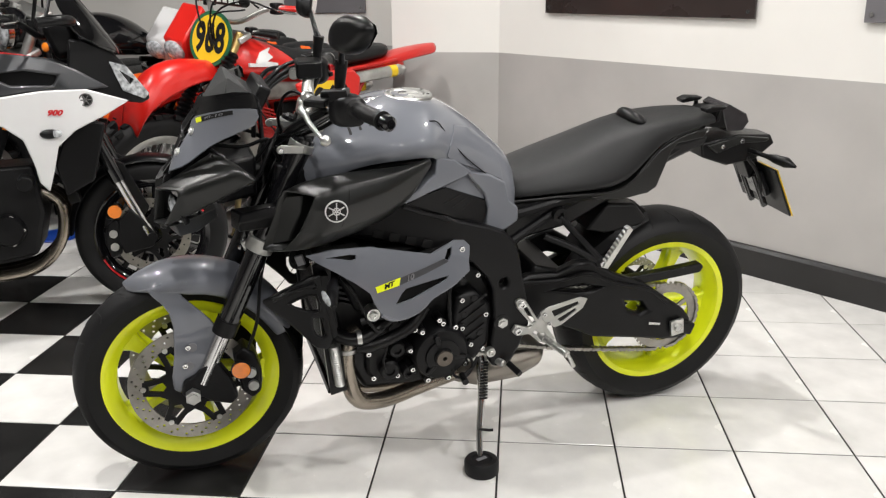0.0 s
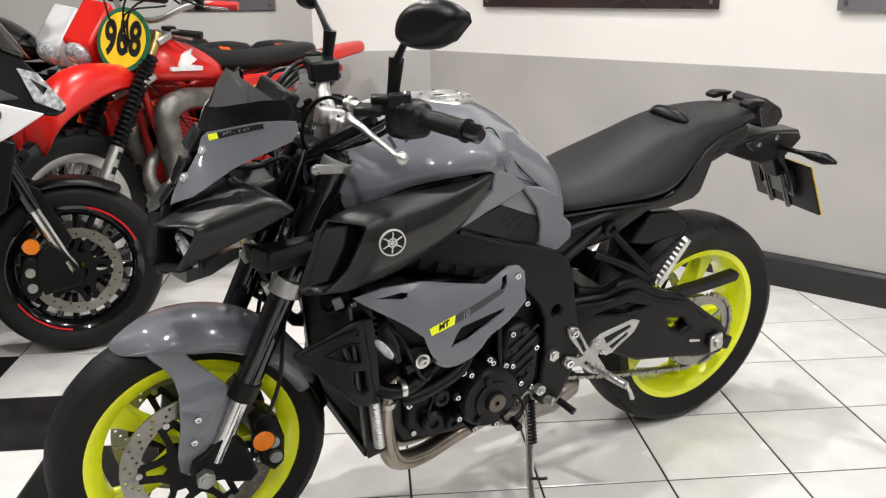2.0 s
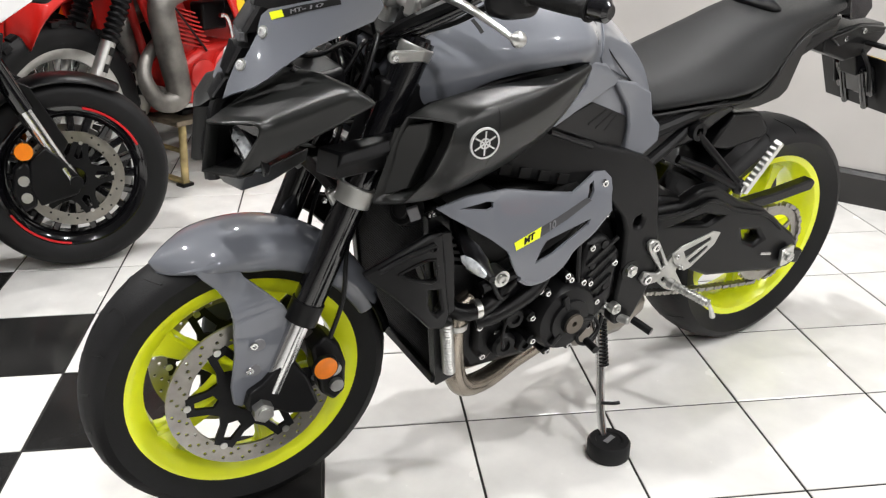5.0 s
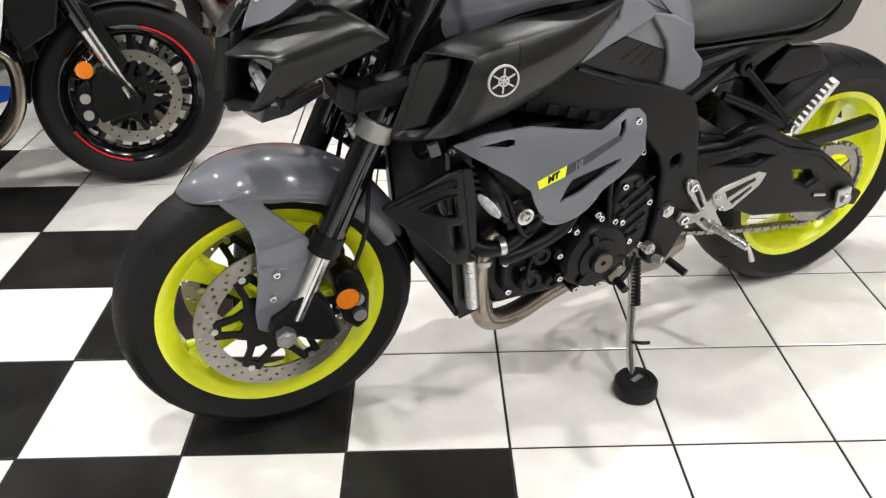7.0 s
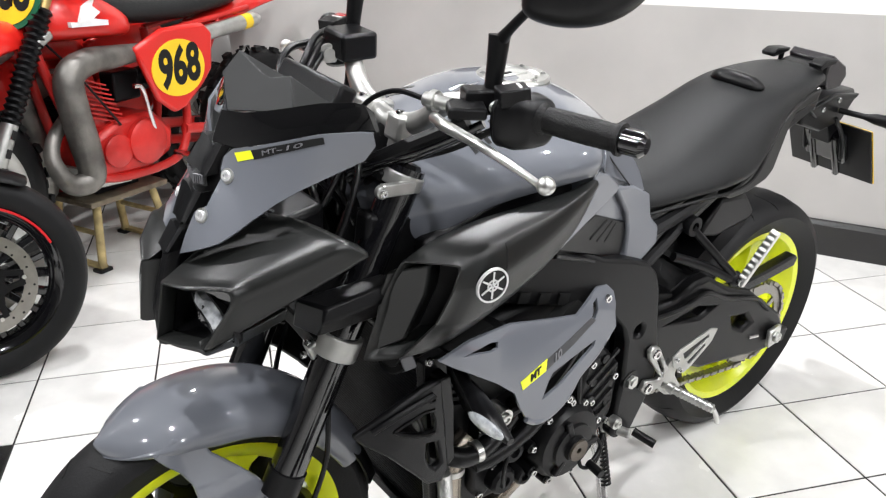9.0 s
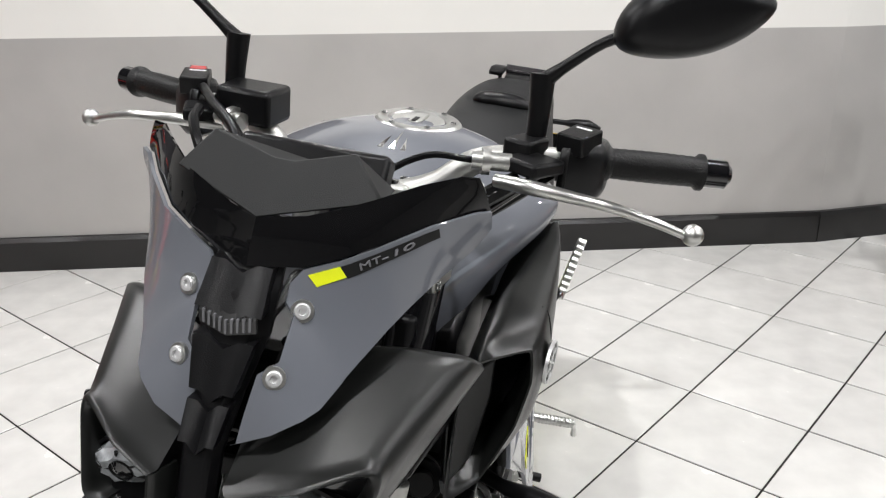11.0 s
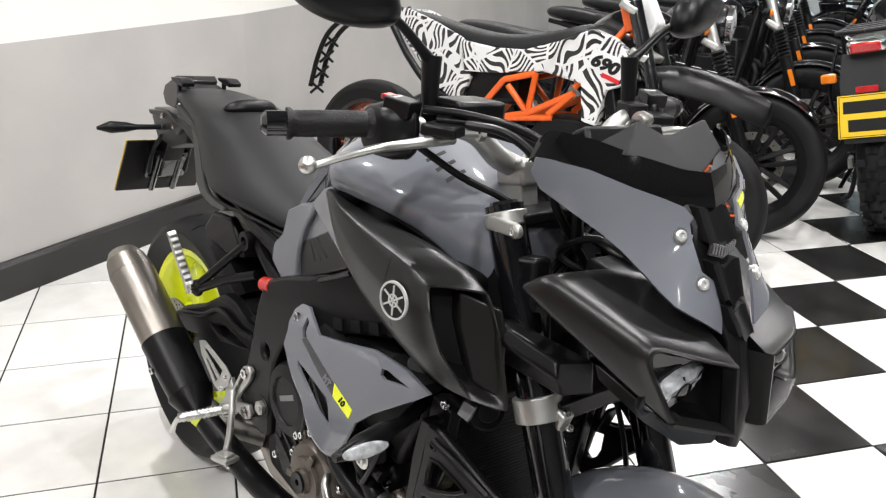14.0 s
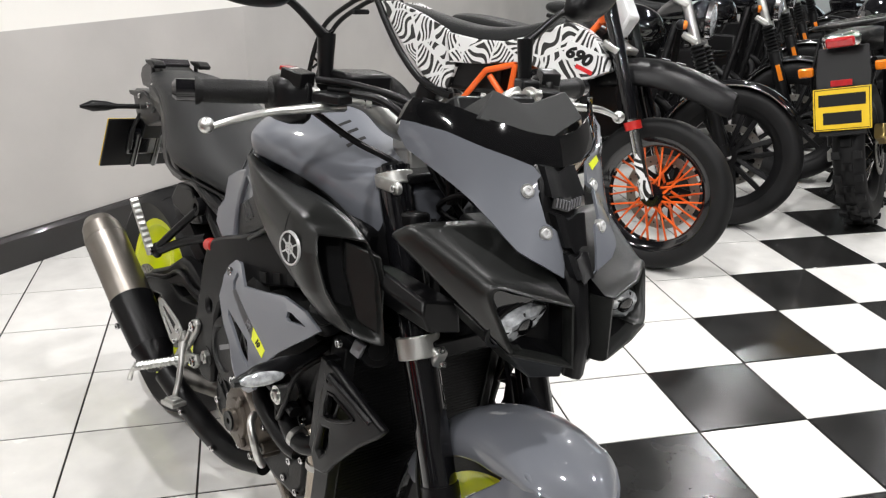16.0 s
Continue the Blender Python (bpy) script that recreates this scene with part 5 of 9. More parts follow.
    arm = solid([(1.140, 0.170, 0.806), (1.140, 0.180, 0.785), (1.145, 0.165, 0.748), (1.255, 0.138, 0.728), (1.262, 0.156, 0.758), (1.250, 0.150, 0.778), (1.15, 0.13, 0.795), (1.27, 0.10, 0.775), (1.15, 0.12, 0.745), (1.27, 0.09, 0.725)],
                [(0, 1, 4, 5), (1, 2, 3, 4), (0, 5, 7, 6), (2, 8, 9, 3), (6, 7, 9, 8), (0, 6, 8, 2, 1), (5, 4, 3, 9, 7)])
    part("scoop_arm", mv(arm), BLACK_PLASTIC, bike, "black plastic arm beside the fork", 30, 0.004)
    # round emblem: a ring with plain spokes
    m = pose(1.050, 0.2575, 0.808, 0, 0, -5) @ pose(0, 0, 0, 0, 0, 0)
    em = part("emblem", mv(moved(lathe([(0.0005, -0.002), (0.026, -0.002), (0.026, 0.0015), (0.0005, 0.0015)], 40), m)), INK_BLACK, bike, "round black and chrome emblem")
    part("emblem_ring", mv(moved(lathe([(0.0235, -0.001), (0.0268, -0.001), (0.0265, 0.003), (0.0238, 0.003)], 40), m)), MARK_SILVER, em)
    for k in range(6):
        part("emblem_spoke", mv(moved(box((0.011, 0.0022, 0), (0.020, 0.0015, 0.0026)), m @ pose(0, 0, 0, 0, 60 * k + 30, 0))), MARK_SILVER, em)
    part("emblem_hub", mv(moved(lathe([(0.0072, 0.001), (0.0095, 0.001), (0.0095, 0.003), (0.0072, 0.003)], 24), m)), MARK_SILVER, em)


def side_panel(bike, s):
    """The pierced grey panel under the scoop."""
    def mv(bm):
        return bm if s > 0 else mirrored(bm)
    def yy(x, z):
        return 0.266 + 0.111 * x - 0.217 * z - 0.42 * max(0, z - (0.648 + 0.13 * (x - 0.75)))
    out = [(1.119, 0.695), (1.050, 0.699), (0.960, 0.692), (0.876, 0.672), (0.803, 0.656), (0.767, 0.666), (0.733, 0.676), (0.706, 0.674), (0.692, 0.660), (0.698, 0.628), (0.696, 0.603), (0.748, 0.569),
           (0.800, 0.548), (0.822, 0.530), (0.850, 0.515), (0.888, 0.508), (0.917, 0.512), (0.938, 0.526), (0.956, 0.556), (0.966, 0.583), (1.004, 0.615), (1.049, 0.646), (1.091, 0.674)]
    h1 = [(0.902, 0.545), (0.884, 0.570), (0.872, 0.581), (0.834, 0.586), (0.756, 0.596), (0.762, 0.586), (0.819, 0.566), (0.857, 0.552)]
    h2 = [(0.766, 0.638), (0.756, 0.660), (0.742, 0.664), (0.748, 0.646), (0.756, 0.634)]
    h3 = [(1.070, 0.684), (1.012, 0.684), (0.998, 0.681), (0.999, 0.671), (1.010, 0.669)]
    flat = plate(out, 0.0, 1.0, (h1, h2, h3))
    bmesh.ops.bisect_plane(flat, geom=flat.verts[:] + flat.edges[:] + flat.faces[:], plane_co=(0.75, 0, 0.648), plane_no=(-0.13, 0, 1))
    bmesh.ops.bisect_plane(flat, geom=flat.verts[:] + flat.edges[:] + flat.faces[:], plane_co=(0.94, 0, 0.530), plane_no=(0.62, 0, -0.78))
    for v in flat.verts:
        fold = max(0, (0.62 * (v.co.x - 0.94) - 0.78 * (v.co.z - 0.530)) + 0.004)
        v.co.y = yy(v.co.x, v.co.z) - (0.006 if v.co.y < 0.5 else 0.0) - 1.1 * fold
    p = part("side_panel", mv(flat), GREY_PAINT, bike, "glossy grey pierced side panel", 30, 0.0018)
    rim = [(0.938, 0.524), (0.917, 0.510), (0.888, 0.506), (0.850, 0.513), (0.822, 0.528), (0.800, 0.546), (0.748, 0.567), (0.697, 0.601)]
    part("panel_edge", mv(tube([(x, yy(x, z) - 0.005, z) for x, z in rim], 0.005, 8, 4)), GREY_PAINT, p)
    part("panel_back", mv(plate([(0.93, 0.60), (0.79, 0.655), (0.72, 0.665), (0.72, 0.60), (0.80, 0.56), (0.89, 0.535)], lambda x, z: yy(x, z) - 0.05, lambda x, z: yy(x, z) - 0.028)), INK_BLACK, p)
    part("tip_back", mv(plate([(1.085, 0.69), (0.985, 0.69), (0.985, 0.66), (1.03, 0.655)], lambda x, z: yy(x, z) - 0.05, lambda x, z: yy(x, z) - 0.02)), INK_BLACK, p)
    part("panel_screw", mv(bolt((0.715, yy(0.715, 0.655) - 0.001, 0.655), (0, 1, 0), 0.008)), STEEL, p)
    patch = [(0.952, 0.597), (0.886, 0.611), (0.890, 0.592), (0.948, 0.582)]
    part("neon_patch", mv(plate(patch, lambda x, z: yy(x, z) - 0.001, lambda x, z: yy(x, z) + 0.001)), NEON, p, "neon yellow name patch", 0)
    dark = [(0.884, 0.6105), (0.842, 0.620), (0.768, 0.640), (0.754, 0.632), (0.819, 0.610), (0.888, 0.5925)]
    part("dark_stripe", mv(plate(dark, lambda x, z: yy(x, z) - 0.001, lambda x, z: yy(x, z) + 0.0006)), INK_DARK, p, "", 0)
    if s > 0:
        lettering("model_name", "MT", 0.015, INK_BLACK, p, onto_left(0.918, yy(0.918, 0.597), 0.5965, 0, 0, 13), "black model lettering", 0.0004, 0.3, 0.0006, 1.25, onto=yy)
        lettering("model_name", "10", 0.018, INK_GREY, p, onto_left(0.862, yy(0.862, 0.606), 0.6065, 0, 0, 14), "grey model digits", 0.0004, 0.3, 0.0004, 1.2, onto=yy)
    else:
        lettering("model_name", "10", 0.014, INK_BLACK, p, onto_right(0.918, -yy(0.918, 0.597), 0.5965, 0, 0, -13), "black model digits", 0.0004, 0.3, 0.0006, 1.3, onto=yy)
        lettering("model_name", "MT", 0.015, INK_GREY, p, onto_right(0.862, -yy(0.862, 0.606), 0.6065, 0, 0, -14), "grey model lettering", 0.0004, 0.3, 0.0004, 1.2, onto=yy)


def seat(bike):
    S = [(0.572, ((0, 0.792), (0.052, 0.791), (0.084, 0.780), (0.104, 0.757), (0.106, 0.748), (0.102, 0.734))),
         (0.500, ((0, 0.808), (0.065, 0.805), (0.104, 0.792), (0.124, 0.768), (0.127, 0.758), (0.118, 0.738))),
         (0.430, ((0, 0.830), (0.080, 0.825), (0.124, 0.805), (0.143, 0.779), (0.146, 0.769), (0.134, 0.747))),
         (0.364, ((0, 0.854), (0.090, 0.847), (0.137, 0.815), (0.154, 0.785), (0.156, 0.774), (0.144, 0.750))),
         (0.300, ((0, 0.880), (0.093, 0.871), (0.139, 0.822), (0.155, 0.789), (0.157, 0.778), (0.145, 0.750))),
         (0.250, ((0, 0.898), (0.092, 0.889), (0.134, 0.834), (0.149, 0.796), (0.151, 0.785), (0.139, 0.754))),
         (0.200, ((0, 0.913), (0.090, 0.905), (0.126, 0.862), (0.137, 0.816), (0.139, 0.804), (0.127, 0.772))),
         (0.150, ((0, 0.922), (0.088, 0.914), (0.115, 0.892), (0.122, 0.856), (0.124, 0.844), (0.112, 0.812))),
         (0.105, ((0, 0.928), (0.085, 0.921), (0.106, 0.908), (0.110, 0.886), (0.111, 0.876), (0.100, 0.854))),
         (0.042, ((0, 0.933), (0.080, 0.927), (0.097, 0.916), (0.100, 0.902), (0.100, 0.894), (0.090, 0.882))),
         (-0.030, ((0, 0.937), (0.072, 0.931), (0.087, 0.922), (0.089, 0.912), (0.089, 0.906), (0.078, 0.898))),
         (-0.085, ((0, 0.935), (0.060, 0.930), (0.071, 0.922), (0.072, 0.914), (0.072, 0.910), (0.062, 0.903))),
         (-0.096, ((0, 0.928), (0.056, 0.925), (0.066, 0.919), (0.067, 0.912), (0.067, 0.909), (0.060, 0.903)))]
    st = part("seat", loft(half_loft(S)), VINYL, bike, "black vinyl seat with a raised pillion step", 70, 0, 2)
    hump = []
    for k in range(9):
        f = -1 + k / 4
        wide = math.sqrt(max(0.0, 1 - abs(f) ** 2.6))
        hump.append([Vector((0.146 + x * (0.35 + 0.65 * wide), f * 0.066, 0.914 + 1.15 * z * (0.25 + 0.75 * wide))) for x, z in ((0.030, -0.006), (0.027, 0.010), (0.018, 0.022), (0.002, 0.025), (-0.018, 0.016), (-0.032, -0.004))])
    part("grab_strap", loft(hump), BLACK_PLASTIC, st, "small black strap hump across the seat", 60, 0, 1)
    for s in (1, -1):
        def mv(bm):
            return bm if s > 0 else mirrored(bm)
        low = [(0.572, 0.106, 0.736), (0.500, 0.121, 0.741), (0.430, 0.138, 0.750), (0.364, 0.148, 0.753), (0.300, 0.149, 0.754), (0.250, 0.143, 0.758), (0.200, 0.131, 0.776), (0.150, 0.116, 0.816), (0.105, 0.104, 0.858), (0.042, 0.094, 0.886), (-0.030, 0.082, 0.902)]
        part("seat_edge", mv(tube(low, 0.0035, 6, 3)), INK_BLACK, st, "black piping under the seat", 60)
        tail = plate([(0.330, 0.744), (0.262, 0.750), (0.200, 0.768), (0.150, 0.806), (0.108, 0.850), (0.042, 0.880), (-0.020, 0.895), (-0.055, 0.898), (-0.045, 0.872), (0.047, 0.862), (0.066, 0.838), (0.101, 0.742), (0.130, 0.728), (0.213, 0.722), (0.300, 0.730)],
                     lambda x, z: 0.05 + 0.09 * max(0, x), lambda x, z: 0.088 + 0.17 * max(0, x))
        part("tail_panel", mv(tail), GRAPHITE, bike, "dark tail side panel", 30, 0.004)
        part("tail_screw", mv(bolt((-0.052, 0.076, 0.892), (0, 1, 0.2), 0.009)), STEEL, bike)
        part("seat_rail", mv(tube([(0.640, 0.125, 0.690), (0.52, 0.128, 0.712), (0.40, 0.125, 0.735), (0.25, 0.095, 0.748), (0.02, 0.07, 0.850)], 0.015, 10)), BLACK_METAL, bike)
        part("seat_stay", mv(tube([(0.600, 0.130, 0.600), (0.48, 0.128, 0.672), (0.36, 0.110, 0.728), (0.25, 0.095, 0.742)], 0.013, 10)), BLACK_METAL, bike)
        part("grab_handle", mv(plate([(-0.050, 0.938), (-0.110, 0.946), (-0.118, 0.954), (-0.066, 0.957), (-0.045, 0.948)], 0.044, 0.076)), BLACK_PLASTIC, bike, "", 30, 0.003)
    # tail lamp: a black collar and a faceted smoked box
    def slabs(prof, w0, w1):
        return loft([[Vector((x, y * (w0 if k < 2 else w1), z)) for k, (x, z) in enumerate(prof)] for y in (-1, 1)])
    tl = part("tail_lamp", slabs([(-0.066, 0.926), (-0.066, 0.890), (-0.150, 0.882), (-0.128, 0.938), (-0.098, 0.936)], 0.044, 0.046), BLACK_PLASTIC, bike, "black tail lamp housing", 30, 0.005)
    part("tail_lens", slabs([(-0.118, 0.944), (-0.150, 0.872), (-0.202, 0.875), (-0.219, 0.900), (-0.206, 0.924), (-0.140, 0.955)], 0.048, 0.052), SMOKED_TAIL, tl, "smoked tail lamp lens", 30, 0.003)
    for s in (1, -1):
        part("lamp_clip", box((-0.104, s * 0.058, 0.925), (0.012, 0.008, 0.034), (0, -8, 0)), BLACK_METAL, tl, "", 30, 0.002)
    br = solid([(-0.070, 0.048, 0.840), (-0.070, -0.048, 0.840), (-0.080, -0.048, 0.798), (-0.080, 0.048, 0.798), (-0.190, 0.052, 0.862), (-0.190, -0.052, 0.862), (-0.325, -0.030, 0.850), (-0.325, 0.030, 0.850),
                (-0.345, -0.030, 0.822), (-0.345, 0.030, 0.822), (-0.270, 0.046, 0.780), (-0.270, -0.046, 0.780), (-0.166, 0.052, 0.770), (-0.166, -0.052, 0.770)],
               [(0, 1, 5, 4), (4, 5, 6, 7), (7, 6, 8, 9), (9, 8, 11, 10), (10, 11, 13, 12), (12, 13, 2, 3), (0, 3, 2, 1), (0, 4, 12, 3), (4, 7, 9, 10, 12), (1, 2, 13, 5), (5, 13, 11, 8, 6)])
    hold = part("plate_bracket", br, BLACK_PLASTIC, bike, "black tail tidy bracket", 30, 0.005)
    for s in (1, -1):
        wing = plate([(-0.085, 0.836), (-0.190, 0.860), (-0.300, 0.848), (-0.290, 0.838), (-0.200, 0.838), (-0.120, 0.812)], 0.046, 0.058)
        part("bracket_wing", wing if s > 0 else mirrored(wing), GRAPHITE, hold, "", 30, 0.003)
        for bx, bz in ((-0.135, 0.832), (-0.200, 0.846)):
            part("bracket_screw", bolt((bx, s * 0.058, bz), (0, s, 0), 0.007), STEEL, hold)
    q = pose(-0.348, 0, 0.690, 0, 31, 0)
    part("bracket_back", moved(box((0.006, 0, 0.004), (0.006, 0.2275, 0.1775)), q), BLACK_PLASTIC, hold, "", 30, 0.002)
    part("bracket_block", moved(join(box((0.020, 0, 0.025), (0.026, 0.11, 0.09)), box((0.030, 0.03, 0.0), (0.020, 0.016, 0.13)), box((0.030, -0.03, 0.0), (0.020, 0.016, 0.13))), q), BLACK_GLOSS, hold, "", 30, 0.006)
    part("bracket_arm", join(box((-0.278, 0, 0.762), (0.045, 0.05, 0.09), (0, 30, 0)), tube([(-0.24, 0.045, 0.79), (-0.285, 0.05, 0.74), (-0.315, 0.05, 0.675)], 0.006, 8), tube([(-0.24, -0.045, 0.79), (-0.285, -0.05, 0.74), (-0.315, -0.05, 0.675)], 0.006, 8)), BLACK_PLASTIC, hold, "", 30, 0.006)
    plate_ob = part("number_plate", moved(box((0, 0, 0), (0.003, 0.228, 0.178)), q), PLATE_YELLOW, bike, "yellow number plate on the tail", 0)
    for k in range(2):
        part("plate_bar", moved(box((-0.002, 0, 0.04 - 0.08 * k), (0.001, 0.17, 0.055)), q), INK_BLACK, plate_ob)
    for s in (1, -1):
        ind = part("rear_indicator", tube([(-0.245, s * 0.045, 0.810), (-0.262, s * 0.10, 0.808), (-0.272, s * 0.125, 0.807), (-0.285, s * 0.160, 0.805), (-0.292, s * 0.192, 0.802)], 0.01, 12, 4, [0.007, 0.007, 0.013, 0.016, 0.004]), BLACK_PLASTIC, bike, "black rear indicator", 60)
        part("indicator_lens", dome((-0.294, s * 0.152, 0.805), 0.012, (0.5, 2.2, 0.8)), CLEAR_LENS, ind)


def chassis(bike):
    for s in (1, -1):
        def mv(bm):
            return bm if s > 0 else mirrored(bm)
        def fy(x, z):
            return 0.185 - 0.16 * max(0, x - 0.72)
        eye = [(0.584 + 0.013 * math.cos(2 * math.pi * k / 12), 0.537 + 0.015 * math.sin(2 * math.pi * k / 12)) for k in range(12)]
        lower = [(0.500, 0.405), (0.522, 0.340), (0.545, 0.292), (0.598, 0.284), (0.610, 0.300)] if s > 0 else [(0.500, 0.405), (0.522, 0.376), (0.560, 0.364), (0.596, 0.366)]
        spar = plate([(1.16, 0.880), (1.02, 0.862), (0.88, 0.800), (0.72, 0.726), (0.64, 0.702), (0.590, 0.682), (0.562, 0.655), (0.545, 0.615), (0.530, 0.548), (0.510, 0.475), *lower,
                      (0.609, 0.374), (0.605, 0.429), (0.615, 0.520), (0.634, 0.560), (0.676, 0.605), (0.79, 0.648), (0.94, 0.688), (1.08, 0.715), (1.17, 0.76)],
                     lambda x, z: fy(x, z) - 0.035, fy, (eye,))
        sp = part("frame_spar", mv(spar), BLACK_METAL, bike, "satin black aluminium frame spar", 30, 0.008)
        part("pivot_recess", mv(rod((0.582, 0.17, 0.421), (0.582, 0.1865, 0.421), 0.023, n=28)), INK_BLACK, sp)
        part("pivot_nut", mv(join(rod((0.582, 0.18, 0.421), (0.582, 0.193, 0.421), 0.015, n=6), rod((0.582, 0.193, 0.421), (0.582, 0.197, 0.421), 0.008, n=14))), ALU, sp, "silver swingarm pivot nut")
        if s > 0:
            part("frame_bolt", mv(join(rod((0.612, 0.18, 0.336), (0.612, 0.196, 0.336), 0.013, n=18), bolt((0.612, 0.196, 0.336), (0, 1, 0), 0.008))), ALU, sp, "", 40)
        for k in range(4):
            xs_, zs_ = 0.800 + 0.041 * k, 0.668 + 0.010 * k
            part("frame_slot", mv(moved(box((0, 0, 0), (0.026, 0.004, 0.020)), pose(xs_, fy(xs_, 0) + 0.001, zs_, 0, -12, 0))), INK_BLACK, sp)
        part("engine_bolt", mv(join(rod((0.948, 0.18, 0.506), (0.948, 0.215, 0.506), 0.017, n=20), bolt((0.948, 0.215, 0.506), (0, 1, 0), 0.011))), ALU, bike, "bright engine mounting bolt", 40)
        arm = tube([(0.975, 0.19, 0.48), (0.90, 0.195, 0.50), (0.83, 0.195, 0.515), (0.76, 0.19, 0.58)], 0.012, 10)
        part("engine_mount", mv(arm), BLACK_METAL, bike)
        # swingarm
        sw = plate([(0.540, 0.500), (0.483, 0.524), (0.403, 0.522), (0.345, 0.546), (0.298, 0.547), (0.215, 0.498), (0.111, 0.457), (0.030, 0.400), (-0.035, 0.356), (-0.064, 0.322), (-0.070, 0.275), (-0.050, 0.255),
                    (0.02, 0.258), (0.10, 0.274), (0.26, 0.300), (0.330, 0.334), (0.42, 0.375), (0.54, 0.420)],
                   lambda x, z: 0.100 + 0.02 * max(0, 0.3 - x), lambda x, z: 0.135 + 0.015 * max(0, 0.3 - x),
                   ([(0.172, 0.407), (0.114, 0.398), (0.086, 0.367), (0.114, 0.356), (0.158, 0.377)], [(0.395, 0.468), (0.315, 0.478), (0.262, 0.462), (0.300, 0.449)]))
        arm_ob = part("swingarm", mv(sw), BLACK_METAL, bike, "satin black braced swingarm", 30, 0.009)
        part("swingarm_rib", mv(tube([(0.51, 0.140, 0.508), (0.40, 0.142, 0.503), (0.31, 0.142, 0.515), (0.22, 0.141, 0.474), (0.10, 0.142, 0.438), (0.03, 0.142, 0.388)], 0.006, 8)), BLACK_METAL, arm_ob)
        part("axle_end", mv(box((-0.045, 0.140, 0.296), (0.06, 0.024, 0.040), (0, -18, 0))), BLACK_METAL, arm_ob, "", 30, 0.006)
        part("axle_block", mv(join(box((-0.010, 0.152, 0.306), (0.044, 0.012, 0.050), (0, 10, 0)), rod((-0.010, 0.150, 0.306), (-0.010, 0.168, 0.306), 0.015, n=6))), ALU, arm_ob, "silver chain adjuster block", 30, 0.003)
        part("adjuster_screw", mv(rod((0.045, 0.140, 0.318), (0.085, 0.140, 0.326), 0.005, n=10)), STEEL, arm_ob)
        # foot rest plate
        plt = plate([(0.552, 0.482), (0.540, 0.490), (0.522, 0.484), (0.480, 0.420), (0.470, 0.438), (0.446, 0.425), (0.450, 0.392), (0.420, 0.352), (0.440, 0.338), (0.470, 0.350), (0.503, 0.378), (0.540, 0.377), (0.556, 0.394), (0.545, 0.411), (0.505, 0.399), (0.496, 0.404), (0.545, 0.462)],
                    0.185, 0.197, ([(0.528, 0.462), (0.516, 0.462), (0.486, 0.414), (0.494, 0.410)], [(0.487, 0.388), (0.465, 0.372), (0.472, 0.366), (0.492, 0.380)]))
        rs = part("footrest_plate", mv(plt), ALU_SATIN, bike, "machined alloy footrest plate", 30, 0.003)
        part("heel_guard", mv(plate([(0.478, 0.444), (0.454, 0.457), (0.359, 0.476), (0.336, 0.468), (0.348, 0.441), (0.411, 0.396), (0.430, 0.392), (0.466, 0.417)], 0.197, 0.201,
                                    ([(0.444, 0.444), (0.366, 0.464), (0.362, 0.455), (0.432, 0.424)], [(0.424, 0.416), (0.372, 0.444), (0.368, 0.437), (0.412, 0.406)]))), ALU_SATIN, rs, "silver slotted heel guard", 30, 0.001)
        for bx, bz in ((0.465, 0.437), (0.448, 0.407)):
            part("guard_screw", mv(bolt((bx, 0.201, bz), (0, 1, 0), 0.006)), STEEL, rs)
        a, b = Vector((0.462, 0.197, 0.366)), Vector((0.427, 0.285, 0.352))
        turnq = (b - a).to_track_quat("Z", "Y").to_matrix()
        prof = [(-0.14, 0.011), (0.10, 0.0125), (0.12, 0.0090), (0.20, 0.0090)]
        for k in range(9):
            prof += [(0.215 + 0.082 * k, 0.0104), (0.255 + 0.082 * k, 0.0104), (0.262 + 0.082 * k, 0.0088), (0.290 + 0.082 * k, 0.0088)]
        prof += [(0.98, 0.0100), (1.0, 0.008)]
        pegline = loft([[a + (b - a) * f + turnq @ Vector((r * math.cos(t), r * math.sin(t), 0)) for t in (2 * math.pi * i / 16 for i in range(16))] for f, r in prof])
        part("footpeg", mv(pegline), ALU, rs, "knurled alloy footpeg", 40)
        part("peg_feeler", mv(tube([b, b + Vector((-0.010, 0.003, -0.018)), b + Vector((-0.018, 0.004, -0.036))], 0.0055, 8, 3, [0.0045, 0.005, 0.0065])), ALU, rs)
        for bx, bz in ((0.533, 0.473), (0.538, 0.394)):
            part("plate_bolt", mv(bolt((bx, 0.197, bz), (0, 1, 0), 0.011)), STEEL, rs)
        # pillion peg bracket
        br = join(tube([(0.415, 0.140, 0.694), (0.37, 0.165, 0.645), (0.306, 0.192, 0.578)], 0.009, 8), tube([(0.455, 0.138, 0.640), (0.38, 0.165, 0.610), (0.306, 0.192, 0.570)], 0.010, 8),
                  dome((0.304, 0.192, 0.572), 0.018, (1, 0.7, 1)), lathe([(0.010, -0.008), (0.020, -0.008), (0.020, 0.008), (0.010, 0.008)], 18, (0.418, 0.142, 0.700)))
        pb = part("pillion_bracket", mv(br), BLACK_METAL, bike, "black tubular pillion peg bracket", 50)
        p0, p1 = Vector((0.300, 0.203, 0.562)), Vector((0.250, 0.228, 0.686))
        d = p1 - p0
        side_dir = Vector((0.9, 0.2, 0.4)).cross(d).normalized()
        face = d.cross(side_dir).normalized()
        base = Matrix(((d.normalized().x, side_dir.x, face.x, p0.x), (d.normalized().y, side_dir.y, face.y, p0.y), (d.normalized().z, side_dir.z, face.z, p0.z), (0, 0, 0, 1)))
